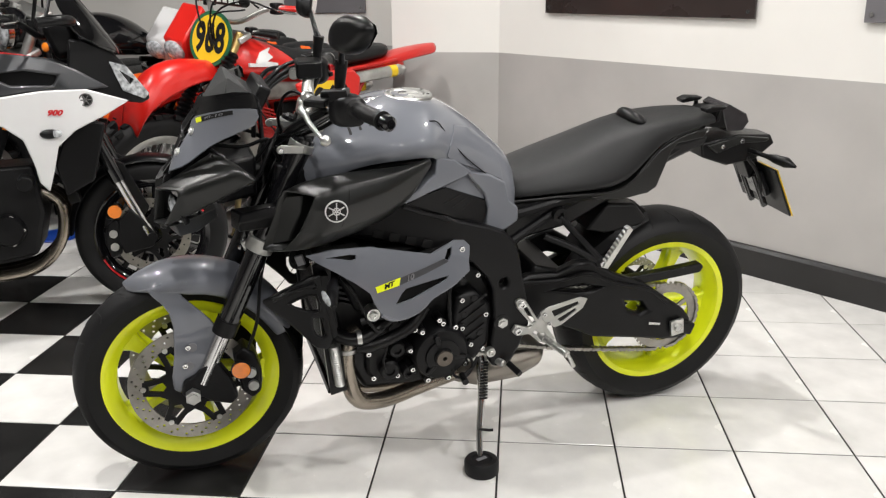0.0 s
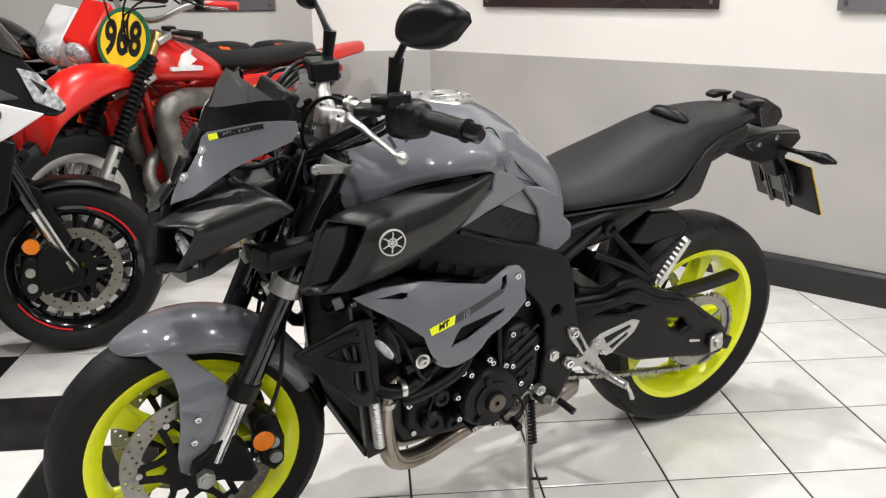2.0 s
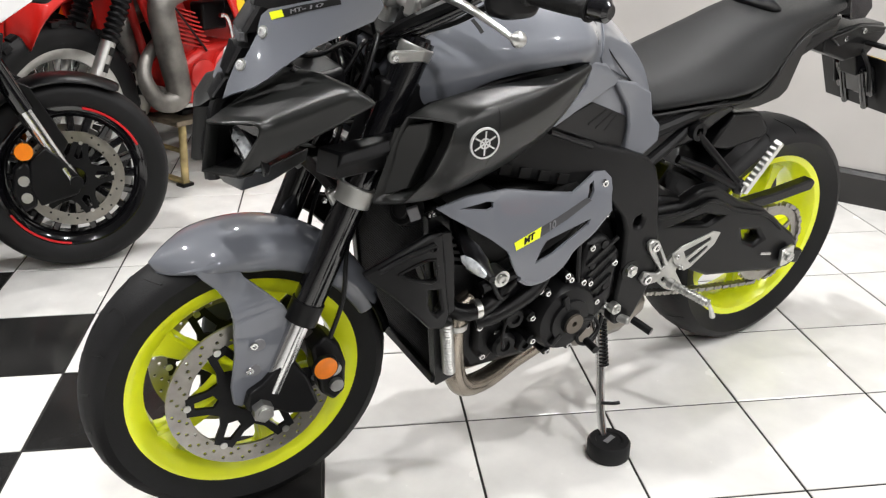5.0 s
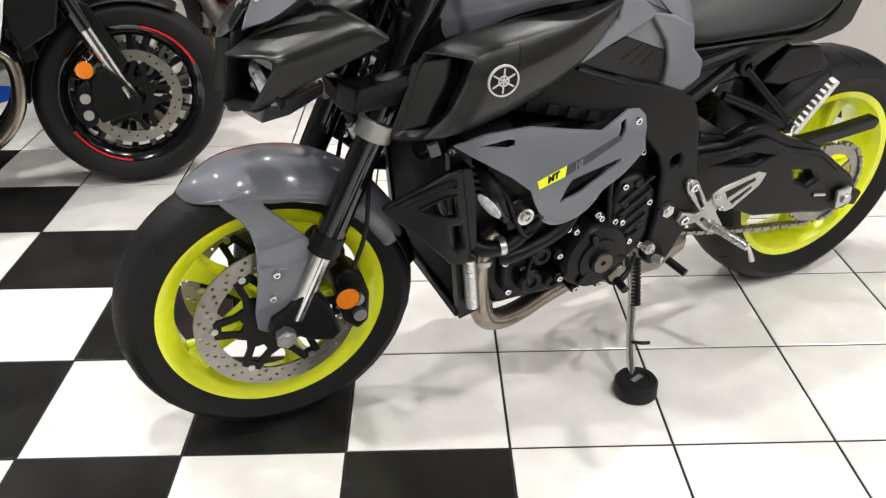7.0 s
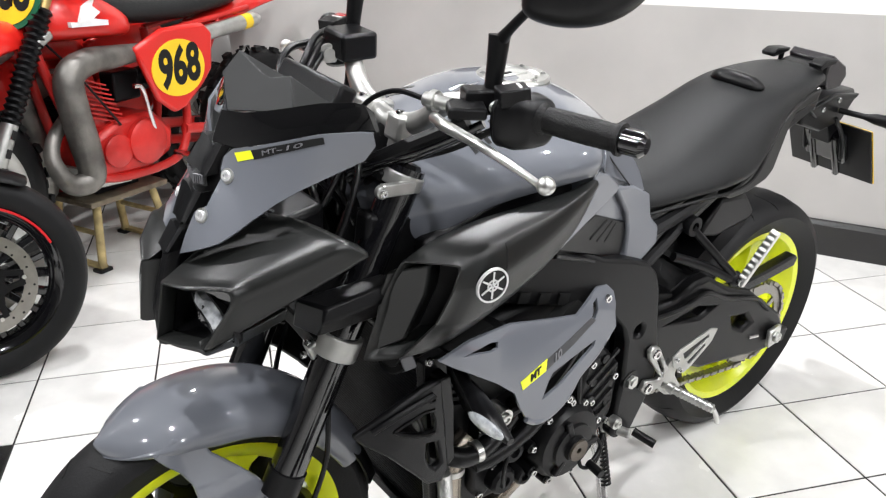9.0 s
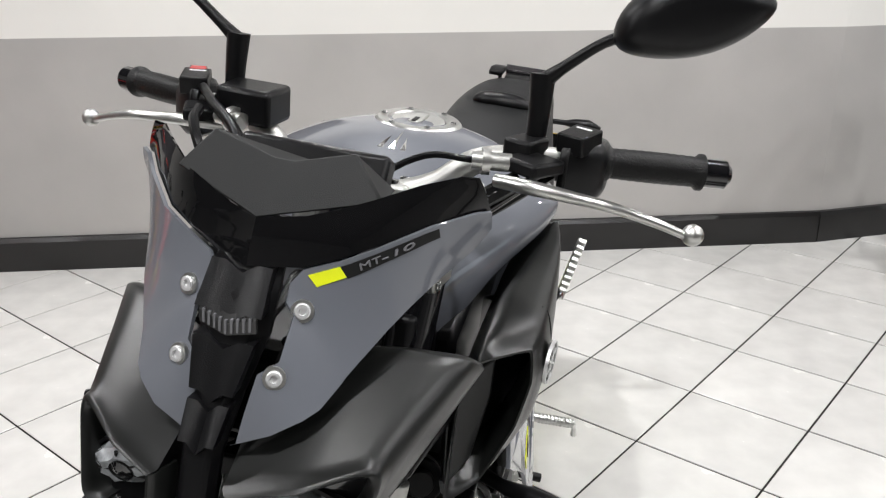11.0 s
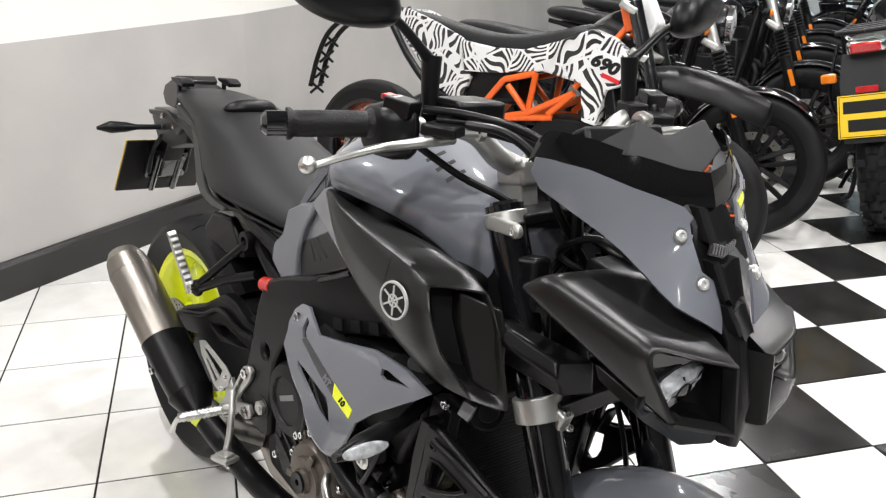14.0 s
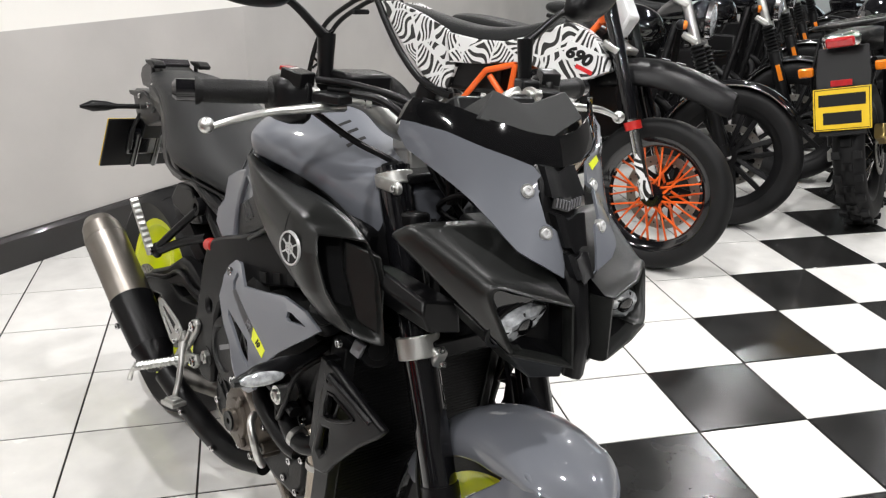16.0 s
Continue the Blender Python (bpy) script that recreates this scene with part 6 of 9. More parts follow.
        teeth = [(0.0, -0.010), (0.132, -0.008), (0.134, 0.006)]
        for k in range(9):
            teeth += [(0.126 - 0.0135 * k, 0.0125), (0.119 - 0.0135 * k, 0.0090)]
        teeth.append((0.0, 0.010))
        part("pillion_peg", mv(moved(plate(teeth, -0.0085, 0.0085), base)), ALU, pb, "serrated alloy pillion peg", 30, 0.0015)
        part("peg_bolt", mv(bolt((0.304, 0.204, 0.572), (0, 1, 0), 0.010)), STEEL, pb)
    part("swingarm_bridge", join(box((0.430, 0, 0.49), (0.10, 0.24, 0.09), (0, -15, 0)), box((0.56, 0, 0.48), (0.07, 0.30, 0.06))), BLACK_METAL, bike, "", 30, 0.01)
    w = wheel(bike, REAR, 0.313, 0.182, 0.226, NEON, "wide black rear road tyre", "broad", 5, 0.0, (), None, hub_w=0.16, rim_label="neon yellow cast rear wheel")
    brake_disc(w, (0, -0.10, 0.317), 0.11, Matrix(), True)
    teeth = [lathe([(0.082, -0.003), (0.108, -0.003), (0.108, 0.003), (0.082, 0.003)], 48, (0, 0.098, 0.317)), lathe([(0.030, -0.004), (0.052, -0.004), (0.052, 0.004), (0.030, 0.004)], 32, (0, 0.098, 0.317))]
    for k in range(43):
        teeth.append(moved(box((0.1105, 0, 0), (0.008, 0.005, 0.006)), pose(0, 0.098, 0.317, 0, -360 * k / 43, 0)))
    for k in range(5):
        teeth.append(moved(box((0.067, 0, 0), (0.036, 0.005, 0.014)), pose(0, 0.098, 0.317, 0, -72 * k, 0)))
    part("sprocket", join(*teeth), DISC_STEEL, w, "toothed steel rear sprocket", 30)
    # chain
    loop = []
    r1, r2, x2, z2 = 0.110, 0.040, 0.640, 0.430
    top0, top1 = Vector((0.016, 0.098, 0.317 + r1)), Vector((x2, 0.098, z2 + r2))
    bot0, bot1 = Vector((x2, 0.098, 0.328)), Vector((0.02, 0.098, 0.317 - r1))
    loop += [top0 + (top1 - top0) * k / 40 for k in range(41)]
    loop += [bot0 + (bot1 - bot0) * k / 40 + Vector((0, 0, -0.012 * math.sin(math.pi * k / 40))) for k in range(41)]
    loop += [Vector((r1 * math.cos(a), 0.098, 0.317 + r1 * math.sin(a))) for a in (radians(-92 - k * 9.2) for k in range(1, 19))]
    chain = part("chain", tube([(0.66, 0.098, 0.455), (0.64, 0.098, 0.470), (0.62, 0.098, 0.468)], 0.004, 8), DISC_STEEL, bike, "grey steel drive chain", 30)
    link = finish("chain_link", plate([(-0.0125, 0.0), (-0.010, 0.0052), (-0.005, 0.0052), (0.0, 0.0034), (0.005, 0.0052), (0.010, 0.0052), (0.0125, 0.0), (0.010, -0.0052), (0.005, -0.0052), (0.0, -0.0034), (-0.005, -0.0052), (-0.010, -0.0052)], -0.009, 0.009), DISC_STEEL, 0)
    for k, (a, b) in enumerate(zip(loop, loop[1:])):
        if (b - a).length < 0.03:
            ang = math.degrees(math.atan2((b - a).z, (b - a).x))
            piece = new("chain_link", link)
            piece.parent = chain
            piece.matrix_local = pose(*((a + b) / 2), 0, -ang, 0) @ Matrix.Diagonal((1, 1.0 if k % 2 else 0.72, 1, 1))
    part("chain_guard", plate([(0.215, 0.470), (0.05, 0.478), (-0.085, 0.492), (-0.098, 0.480), (-0.09, 0.462), (0.05, 0.450), (0.18, 0.444)], 0.088, 0.118), BLACK_PLASTIC, bike, "flat black chain guard", 30, 0.005)
    hug = []
    for k in range(9):
        a = radians(38 + 36 * k / 8)
        hw = 0.075 + 0.015 * math.sin(math.pi * k / 8)
        hug.append([Vector((r * math.cos(a), y * hw, 0.317 + r * math.sin(a))) for y, r in ((-1, 0.325), (-0.85, 0.348), (0, 0.358), (0.85, 0.348), (1, 0.325))])
    part("rear_hugger", loft(hug, False, False), BLACK_PLASTIC, bike, "black plastic rear hugger", 40, 0, 0, 0.005)
    box_hug = plate([(0.300, 0.622), (0.240, 0.698), (0.150, 0.690), (0.104, 0.640), (0.120, 0.622), (0.235, 0.606)], lambda x, z: -0.088, lambda x, z: 0.088)
    part("hugger_box", box_hug, BLACK_PLASTIC, bike, "black plastic box over the rear tyre", 30, 0.008)
    part("under_tray", loft([[Vector((x, y, z)) for y, z in ((-0.09, zt), (0.09, zt), (0.08, zb), (-0.08, zb))] for x, zt, zb in ((0.55, 0.73, 0.60), (0.35, 0.735, 0.64), (0.22, 0.755, 0.71), (0.06, 0.86, 0.80), (-0.06, 0.88, 0.85))]), BLACK_PLASTIC, bike, "black plastic under-seat tray", 30, 0.01)
    shock = [rod((0.50, 0.04, 0.44), (0.53, 0.04, 0.66), 0.018, n=16)]
    for k in range(9):
        shock.append(lathe([(0.026, -0.005), (0.034, -0.005), (0.034, 0.005), (0.026, 0.005)], 20))
        moved(shock[-1], pose(0.503 + 0.0032 * k, 0.04, 0.47 + 0.02 * k, 90, 8, 0))
    part("rear_shock", join(*shock), BLACK_METAL, bike, "", 40)
    part("shock_adjuster", rod((0.545, -0.17, 0.655), (0.585, -0.175, 0.665), 0.014, n=16), RED_METAL, bike, "red anodised adjuster", 40, 0.002)
    # side stand
    stand = part("side_stand", tube([(0.625, 0.150, 0.305), (0.632, 0.195, 0.215), (0.650, 0.240, 0.12), (0.658, 0.272, 0.062)], 0.012, 12, 5, [0.013, 0.011, 0.0095, 0.0095]), STEEL, bike, "chromed side stand", 50)
    tagged(part("stand_spring", join(*[moved(lathe([(0.008, -0.002), (0.012, -0.002), (0.012, 0.002), (0.008, 0.002)], 12), pose(0.618 + 0.0011 * k, 0.165 + 0.0036 * k, 0.29 - 0.0072 * k, 90 + 25, 0, 0)) for k in range(13)]), BLACK_METAL, stand), "", "", "", "stuff")
    part("stand_bracket", join(box((0.63, 0.145, 0.305), (0.07, 0.03, 0.035), (0, -15, 0)), rod((0.60, 0.15, 0.30), (0.575, 0.205, 0.30), 0.010, n=12)), ALU_SATIN, stand, "", 30, 0.004)
    part("stand_foot", box((0.662, 0.280, 0.053), (0.05, 0.035, 0.010), (8, 0, 20)), STEEL, stand, "", 30, 0.003)
    part("stand_tang", tube([(0.652, 0.245, 0.13), (0.635, 0.262, 0.135), (0.622, 0.268, 0.137)], 0.004, 8), BLACK_PLASTIC, stand)
    part("gear_pedal", rod((0.56, 0.20, 0.298), (0.545, 0.245, 0.288), 0.009, n=12), BLACK_PLASTIC, bike)


def engine(bike):
    core = plate([(1.00, 0.640), (0.80, 0.660), (0.64, 0.580), (0.585, 0.480), (0.600, 0.330), (0.66, 0.265), (0.80, 0.235), (0.95, 0.240), (1.000, 0.330), (1.045, 0.50)], -0.135, 0.135)
    en = part("engine_block", core, ENGINE_BLACK, bike, "black four-cylinder engine block", 30, 0.015)
    fins = [box((0.965 + 0.004 * k, 0, 0.50 + 0.016 * k), (0.115, 0.30, 0.006), (0, -18, 0)) for k in range(8)]
    for fin in fins:
        part("cylinder_fin", fin, ENGINE_BLACK, en, "", 30)
    for s in (1, -1):
        def mv(bm):
            return bm if s > 0 else mirrored(bm)
        cover = BLACK_METAL if s > 0 else BRONZE_COVER
        # round alternator or clutch cover
        cx, cz, r = (0.757, 0.358, 0.078) if s > 0 else (0.785, 0.380, 0.068)
        base = lathe([(0.0005, 0.10), (r, 0.10), (r, 0.190), (r * 0.90, 0.204), (r * 0.62, 0.208), (r * 0.60, 0.214), (r * 0.34, 0.216), (r * 0.32, 0.224), (r * 0.12, 0.224), (r * 0.11, 0.216), (0.0005, 0.216)], 44, (cx, 0, cz))
        c_ob = part("engine_cover", mv(base), cover, en, "round black generator cover" if s > 0 else "round bronze clutch cover", 32)
        part("cover_boss", mv(lathe([(0.006, 0.218), (r * 0.30, 0.218), (r * 0.28, 0.228), (0.006, 0.227)], 30, (cx, 0, cz))), BRONZE_COVER if s > 0 else BLACK_METAL, c_ob)
        ears, heads = [], []
        for k in range(9):
            a = radians(40 * k + 12)
            px, pz = cx + (r + 0.008) * math.cos(a), cz + (r + 0.008) * math.sin(a)
            ears.append(rod((px, 0.10, pz), (px, 0.188, pz), 0.011, n=12))
            heads.append((px, 0.188, pz))
        for lug in ears:
            part("cover_lug", mv(lug), cover, c_ob, "", 40)
        for h in heads:
            part("cover_bolt", mv(bolt(h, (0, 1, 0), 0.007, 0.007)), STEEL, c_ob)
        for k in range(3):
            a = radians(120 * k + 70)
            part("cover_web", mv(moved(box((r * 0.62, 0.211, 0), (r * 0.42, 0.010, 0.014)), pose(cx, 0, cz, 0, -math.degrees(a), 0))), cover, c_ob, "", 30, 0.003)
        # other casings
        part("side_casing", mv(plate([(0.715, 0.510), (0.660, 0.520), (0.612, 0.470), (0.612, 0.360), (0.650, 0.310), (0.712, 0.320), (0.728, 0.42)], 0.12, 0.178)), ENGINE_BLACK, en, "ribbed black sprocket cover", 30, 0.012)
        for k in range(5):
            part("casing_rib", mv(box((0.668, 0.180, 0.365 + 0.03 * k), (0.09, 0.006, 0.007), (0, 35, 0))), ENGINE_BLACK, en, "", 30)
        part("front_casing", mv(plate([(0.955, 0.455), (0.905, 0.480), (0.880, 0.40), (0.880, 0.300), (0.92, 0.262), (0.950, 0.30)], 0.10, 0.152)), ENGINE_BLACK, en, "", 30, 0.012)
        part("head_cover", mv(plate([(1.04, 0.62), (0.93, 0.655), (0.85, 0.60), (0.87, 0.52), (0.98, 0.49)], 0.10, 0.170)), ENGINE_BLACK, en, "", 30, 0.012)
        for bx, bz, by in ((0.940, 0.44, 0.152), (0.915, 0.464, 0.152), (0.900, 0.335, 0.152), (0.930, 0.285, 0.152), (0.944, 0.36, 0.152), (0.70, 0.50, 0.178), (0.63, 0.45, 0.178), (0.632, 0.345, 0.178),
                           (0.705, 0.335, 0.178), (0.648, 0.555, 0.150), (0.74, 0.585, 0.150), (0.86, 0.275, 0.140), (0.76, 0.262, 0.140)):
            part("casing_bolt", mv(bolt((bx, by, bz), (0, 1, 0), 0.0075, 0.007)), STEEL, en)
        if s < 0:
            # big black clutch cover behind the bronze one
            back = lathe([(0.0005, 0.10), (0.072, 0.10), (0.072, 0.176), (0.066, 0.186), (0.046, 0.190), (0.044, 0.186), (0.0005, 0.186)], 40, (0.672, 0, 0.474))
            big = part("clutch_cover", mv(back), ENGINE_BLACK, en, "wide black clutch cover", 32)
            part("cover_plaque", mv(box((0.672, 0.1868, 0.480), (0.050, 0.002, 0.010), (0, -25, 0))), INK_GREY, big, "plain raised plaque")
            for k in range(8):
                g = radians(45 * k + 20)
                part("cover_bolt", mv(bolt((0.672 + 0.078 * math.cos(g), 0.160, 0.474 + 0.078 * math.sin(g)), (0, 1, 0), 0.0075, 0.012)), STEEL, big)
            part("coolant_pipe", mv(tube([(0.835, 0.198, 0.412), (0.850, 0.212, 0.404), (0.868, 0.214, 0.378), (0.872, 0.205, 0.340), (0.860, 0.19, 0.315)], 0.0075, 10)), ALU, en, "bent silver coolant pipe", 60)
            part("filler_plug", mv(join(rod((1.03, 0.165, 0.665), (1.036, 0.185, 0.690), 0.030, n=24), rod((1.036, 0.185, 0.690), (1.039, 0.192, 0.699), 0.022, n=12))), BLACK_PLASTIC, en, "black radiator filler cap", 40, 0.003)
        else:
            for px_, pz_, pr in ((0.872, 0.372, 0.024), (0.890, 0.312, 0.028), (0.838, 0.300, 0.020)):
                part("pump_cover", mv(lathe([(0.0005, 0.12), (pr, 0.12), (pr, 0.172), (pr * 0.8, 0.178), (pr * 0.45, 0.178), (pr * 0.4, 0.172), (0.0005, 0.172)], 24, (px_, 0, pz_))), BLACK_METAL, en, "small round black cover", 40)
            part("stand_switch_wire", mv(tube([(0.70, 0.185, 0.36), (0.668, 0.205, 0.318), (0.690, 0.214, 0.286), (0.722, 0.210, 0.292), (0.726, 0.20, 0.330)], 0.004, 8)), BLACK_PLASTIC, en, "", 60)
            part("cam_sensor_wire", mv(tube([(0.93, 0.175, 0.44), (0.905, 0.19, 0.405), (0.915, 0.195, 0.36), (0.905, 0.19, 0.32)], 0.0035, 8)), BLACK_PLASTIC, en, "", 60)
        # bosses and webs that break up the flat casings
        for bx, bz, br in ((0.665, 0.500, 0.012), (0.640, 0.395, 0.014), (0.690, 0.455, 0.010), (0.700, 0.555, 0.013), (0.86, 0.455, 0.012), (0.815, 0.480, 0.010)):
            part("casing_boss", mv(rod((bx, 0.13, bz), (bx, 0.182, bz), br, br * 0.8, 14)), ENGINE_BLACK, en, "", 40)
        for bx, bz in ((0.764, 0.455), (0.718, 0.428), (0.830, 0.436)):
            part("casing_bolt", mv(bolt((bx, 0.186, bz), (0, 1, 0), 0.0078, 0.008)), STEEL, en)
        part("breather_hose", mv(tube([(0.73, 0.165, 0.60), (0.735, 0.18, 0.50), (0.728, 0.185, 0.40), (0.72, 0.17, 0.28)], 0.006, 8)), BLACK_PLASTIC, en)
        part("coolant_hose", mv(tube([(1.055, 0.16, 0.455), (1.010, 0.185, 0.432), (0.955, 0.185, 0.432), (0.895, 0.175, 0.470)], 0.017, 12)), BLACK_PLASTIC, en, "thick black coolant hose", 60)
        part("cross_hose", mv(tube([(0.975, 0.180, 0.400), (0.944, 0.188, 0.406), (0.889, 0.190, 0.423), (0.840, 0.188, 0.448), (0.800, 0.17, 0.490)], 0.0165, 14)), BLACK_PLASTIC, en, "thick black hose under the side panel", 60)
        part("hose_clip", mv(rod((0.984, 0.185, 0.4305), (0.972, 0.186, 0.431), 0.0195, n=18)), ALU, en, "silver hose clip")
        part("knock_cable", mv(tube([(1.02, 0.17, 0.60), (0.99, 0.20, 0.56), (0.965, 0.205, 0.50), (0.93, 0.20, 0.45), (0.89, 0.18, 0.47)], 0.005, 8)), BLACK_PLASTIC, en)
        # radiator side shroud
        shr = plate([(1.216, 0.556), (1.175, 0.580), (1.103, 0.620), (1.076, 0.624), (1.068, 0.576), (1.056, 0.503), (1.046, 0.439), (1.058, 0.414), (1.089, 0.422), (1.109, 0.447), (1.160, 0.503), (1.203, 0.540)],
                    lambda x, z: 0.183 - 0.25 * max(0, x - 1.12), lambda x, z: 0.198 - 0.25 * max(0, x - 1.12),
                    ([(1.154, 0.552), (1.124, 0.568), (1.088, 0.571), (1.080, 0.527), (1.109, 0.530), (1.140, 0.542)], [(1.096, 0.508), (1.074, 0.504), (1.064, 0.456), (1.074, 0.449), (1.087, 0.461), (1.095, 0.480)]))
        sh = part("radiator_shroud", mv(shr), BLACK_PLASTIC, bike, "black pierced radiator shroud", 30, 0.005)
        part("shroud_wall", mv(plate([(1.080, 0.622), (1.068, 0.560), (1.056, 0.480), (1.048, 0.440), (1.035, 0.45), (1.045, 0.56), (1.058, 0.622)], 0.10, 0.196)), BLACK_PLASTIC, sh, "", 30, 0.003)
        rimline = [(1.154, 0.552), (1.124, 0.568), (1.088, 0.571), (1.080, 0.527), (1.109, 0.530), (1.140, 0.542), (1.154, 0.552)]
        part("shroud_rim", mv(tube([(x, 0.197 - 0.25 * max(0, x - 1.12), z) for x, z in rimline], 0.0035, 6, 2)), BLACK_PLASTIC, sh)
        part("shroud_rib", mv(tube([(1.190, 0.182, 0.562), (1.150, 0.193, 0.584), (1.092, 0.200, 0.602)], 0.006, 8)), BLACK_PLASTIC, sh)
        part("shroud_web", mv(box((1.105, 0.176, 0.545), (0.006, 0.030, 0.050), (0, 20, 0))), BLACK_PLASTIC, sh, "", 30, 0.002)
        part("shroud_screw", mv(bolt((1.094, 0.198, 0.596), (0, 1, 0), 0.008)), BLACK_METAL, sh)
        part("side_clip", mv(box((1.120, 0.168, 0.655), (0.020, 0.010, 0.026), (0, 20, -20))), INK_GREY, bike, "small grey label tag", 20, 0.002)
        part("tip_screw", mv(bolt((1.095, 0.186, 0.657), (0, 1, 0), 0.007)), STEEL, bike)
        ind = part("front_indicator", mv(tube([(1.030, 0.175, 0.625), (1.050, 0.225, 0.620), (1.062, 0.268, 0.620), (1.075, 0.312, 0.619), (1.080, 0.358, 0.616)], 0.01, 12, 4, [0.011, 0.009, 0.015, 0.017, 0.006])), BLACK_PLASTIC, bike, "black front indicator with clear lens", 60)
        part("indicator_lens", mv(dome((1.088, 0.314, 0.619), 0.0135, (0.5, 2.7, 0.85), (0, 0, 4))), CLEAR_LENS, ind, "clear indicator lens", 60)
        part("horn", mv(join(rod((1.10, 0.125, 0.640), (1.125, 0.135, 0.650), 0.030, n=24), rod((1.125, 0.135, 0.650), (1.132, 0.138, 0.652), 0.018, n=20))), BLACK_METAL, bike, "", 30, 0.003)
    rad = plate([(1.085, 0.640), (1.055, 0.650), (1.010, 0.270), (1.040, 0.262)], -0.165, 0.165)
    ra = part("radiator", rad, BLACK_METAL, bike, "black finned radiator", 30, 0.003)
    for fin in [box((1.0385 + 0.119 * (0.0066 * k + 0.028), 0, 0.29 + 0.0066 * k), (0.006, 0.310, 0.0022), (0, -7, 0)) for k in range(52)]:
        part("radiator_fin", fin, ENGINE_BLACK, ra)
    for s in (1, -1):
        part("radiator_tank", plate([(1.092, 0.642), (1.050, 0.650), (1.006, 0.270), (1.048, 0.260)], s * 0.150, s * 0.172), BLACK_PLASTIC, ra, "", 30, 0.004)
    part("radiator_rail", box((1.038, 0, 0.272), (0.032, 0.33, 0.020), (0, -7, 0)), BLACK_PLASTIC, ra, "", 30, 0.003)
    ribs = []
    for k in range(37):
        f = k / 36
        rr = 0.0135 if k % 2 else 0.0108
        ribs.append([Vector((1.044 - 0.016 * f + rr * math.cos(t), 0.184 + rr * math.sin(t), 0.415 - 0.118 * f)) for t in (2 * math.pi * i / 16 for i in range(16))])
    part("oil_cooler_hose", loft(ribs), ALU_SATIN, bike, "ribbed silver hose beside the radiator", 40)
    # exhaust
    for y in (-0.150, -0.05, 0.05, 0.150):
        p = part("header_pipe", tube([(0.965, y, 0.435), (1.000, y, 0.400), (0.998, y, 0.300), (0.968, y * 0.95, 0.218), (0.89, y * 0.8, 0.190), (0.78, y * 0.55, 0.190), (0.66, y * 0.4, 0.205)], 0.023, 14, 6), BRONZE_PIPE, bike, "heat-tinted exhaust header pipe", 60)
        part("pipe_flange", rod((0.985, y, 0.425), (0.995, y, 0.412), 0.027, n=18), STEEL, p)
        part("pipe_band", rod((1.0005, y, 0.388), (1.0005, y, 0.376), 0.0255, n=18), ALU_SATIN, p)
    part("pipe_collar", rod((0.785, 0.064, 0.190), (0.755, 0.060, 0.192), 0.026, n=20), PIPE_GREY, bike, "", 40, 0.002)
    box_rings = []
    for x, hw, z0, z1 in ((0.66, 0.06, 0.165, 0.225), (0.60, 0.100, 0.160, 0.238), (0.47, 0.100, 0.165, 0.255), (0.40, 0.085, 0.190, 0.255), (0.38, 0.06, 0.21, 0.245)):
        box_rings.append([Vector((x, hw * a, (z0 + z1) / 2 + (z1 - z0) / 2 * b)) for a, b in ((-1, -0.3), (-0.8, -1), (0.8, -1), (1, -0.3), (1, 0.4), (0.8, 1), (-0.8, 1), (-1, 0.4))])
    part("exhaust_box", loft(box_rings), TITANIUM, bike, "brushed steel exhaust collector box", 40, 0.006)
    part("link_pipe", tube([(0.42, -0.08, 0.25), (0.36, -0.14, 0.27), (0.30, -0.180, 0.305), (0.25, -0.190, 0.33)], 0.024, 14), PIPE_GREY, bike, "", 60)
    a, b = Vector((0.325, -0.190, 0.292)), Vector((-0.040, -0.222, 0.552))
    d = b - a
    def barrel(f0, f1, ra0, ra1, n=28):
        rings = []
        for f in (f0, f1):
            p = a + d * f
            q = d.to_track_quat("Z", "Y").to_matrix()
            r = ra0 if f == f0 else ra1
            rings.append([p + q @ Vector((r * math.cos(t), r * 0.86 * math.sin(t), 0)) for t in (2 * math.pi * i / n for i in range(n))])
        return loft(rings)
    sil = part("silencer", barrel(0.44, 0.86, 0.052, 0.052), TITANIUM, bike, "satin titanium silencer", 40)
    part("silencer_cap", join(barrel(0.86, 0.95, 0.053, 0.046), barrel(0.95, 1.0, 0.046, 0.034)), TITANIUM, sil, "tapered silencer end cap", 40)
    part("silencer_shield", join(barrel(0.0, 0.12, 0.032, 0.052), barrel(0.12, 0.44, 0.048, 0.0540)), BLACK_PLASTIC, sil, "black silencer heat shield", 40, 0.002)
    part("silencer_bolt", bolt(a + d * 0.30 + Vector((0.01, -0.056, -0.005)), (0.2, -1, 0), 0.008), STEEL, sil)
    shield = part("exhaust_shield", tube([(0.735, -0.120, 0.225), (0.64, -0.142, 0.208), (0.54, -0.156, 0.218), (0.44, -0.170, 0.246), (0.35, -0.186, 0.283)], 0.026, 18, 6, [0.020, 0.025, 0.027, 0.027, 0.026]), BLACK_METAL, bike, "black exhaust heat shield", 50)
    for x, y, z in ((0.60, -0.176, 0.212), (0.47, -0.193, 0.240)):
        part("shield_screw", bolt((x, y, z), (0, -1, 0), 0.007, 0.006), STEEL, shield)
    part("chamber_side", plate([(0.70, 0.300), (0.62, 0.345), (0.555, 0.352), (0.520, 0.310), (0.54, 0.262), (0.66, 0.240)], -0.140, -0.118), ENGINE_BLACK, bike, "", 30, 0.012)
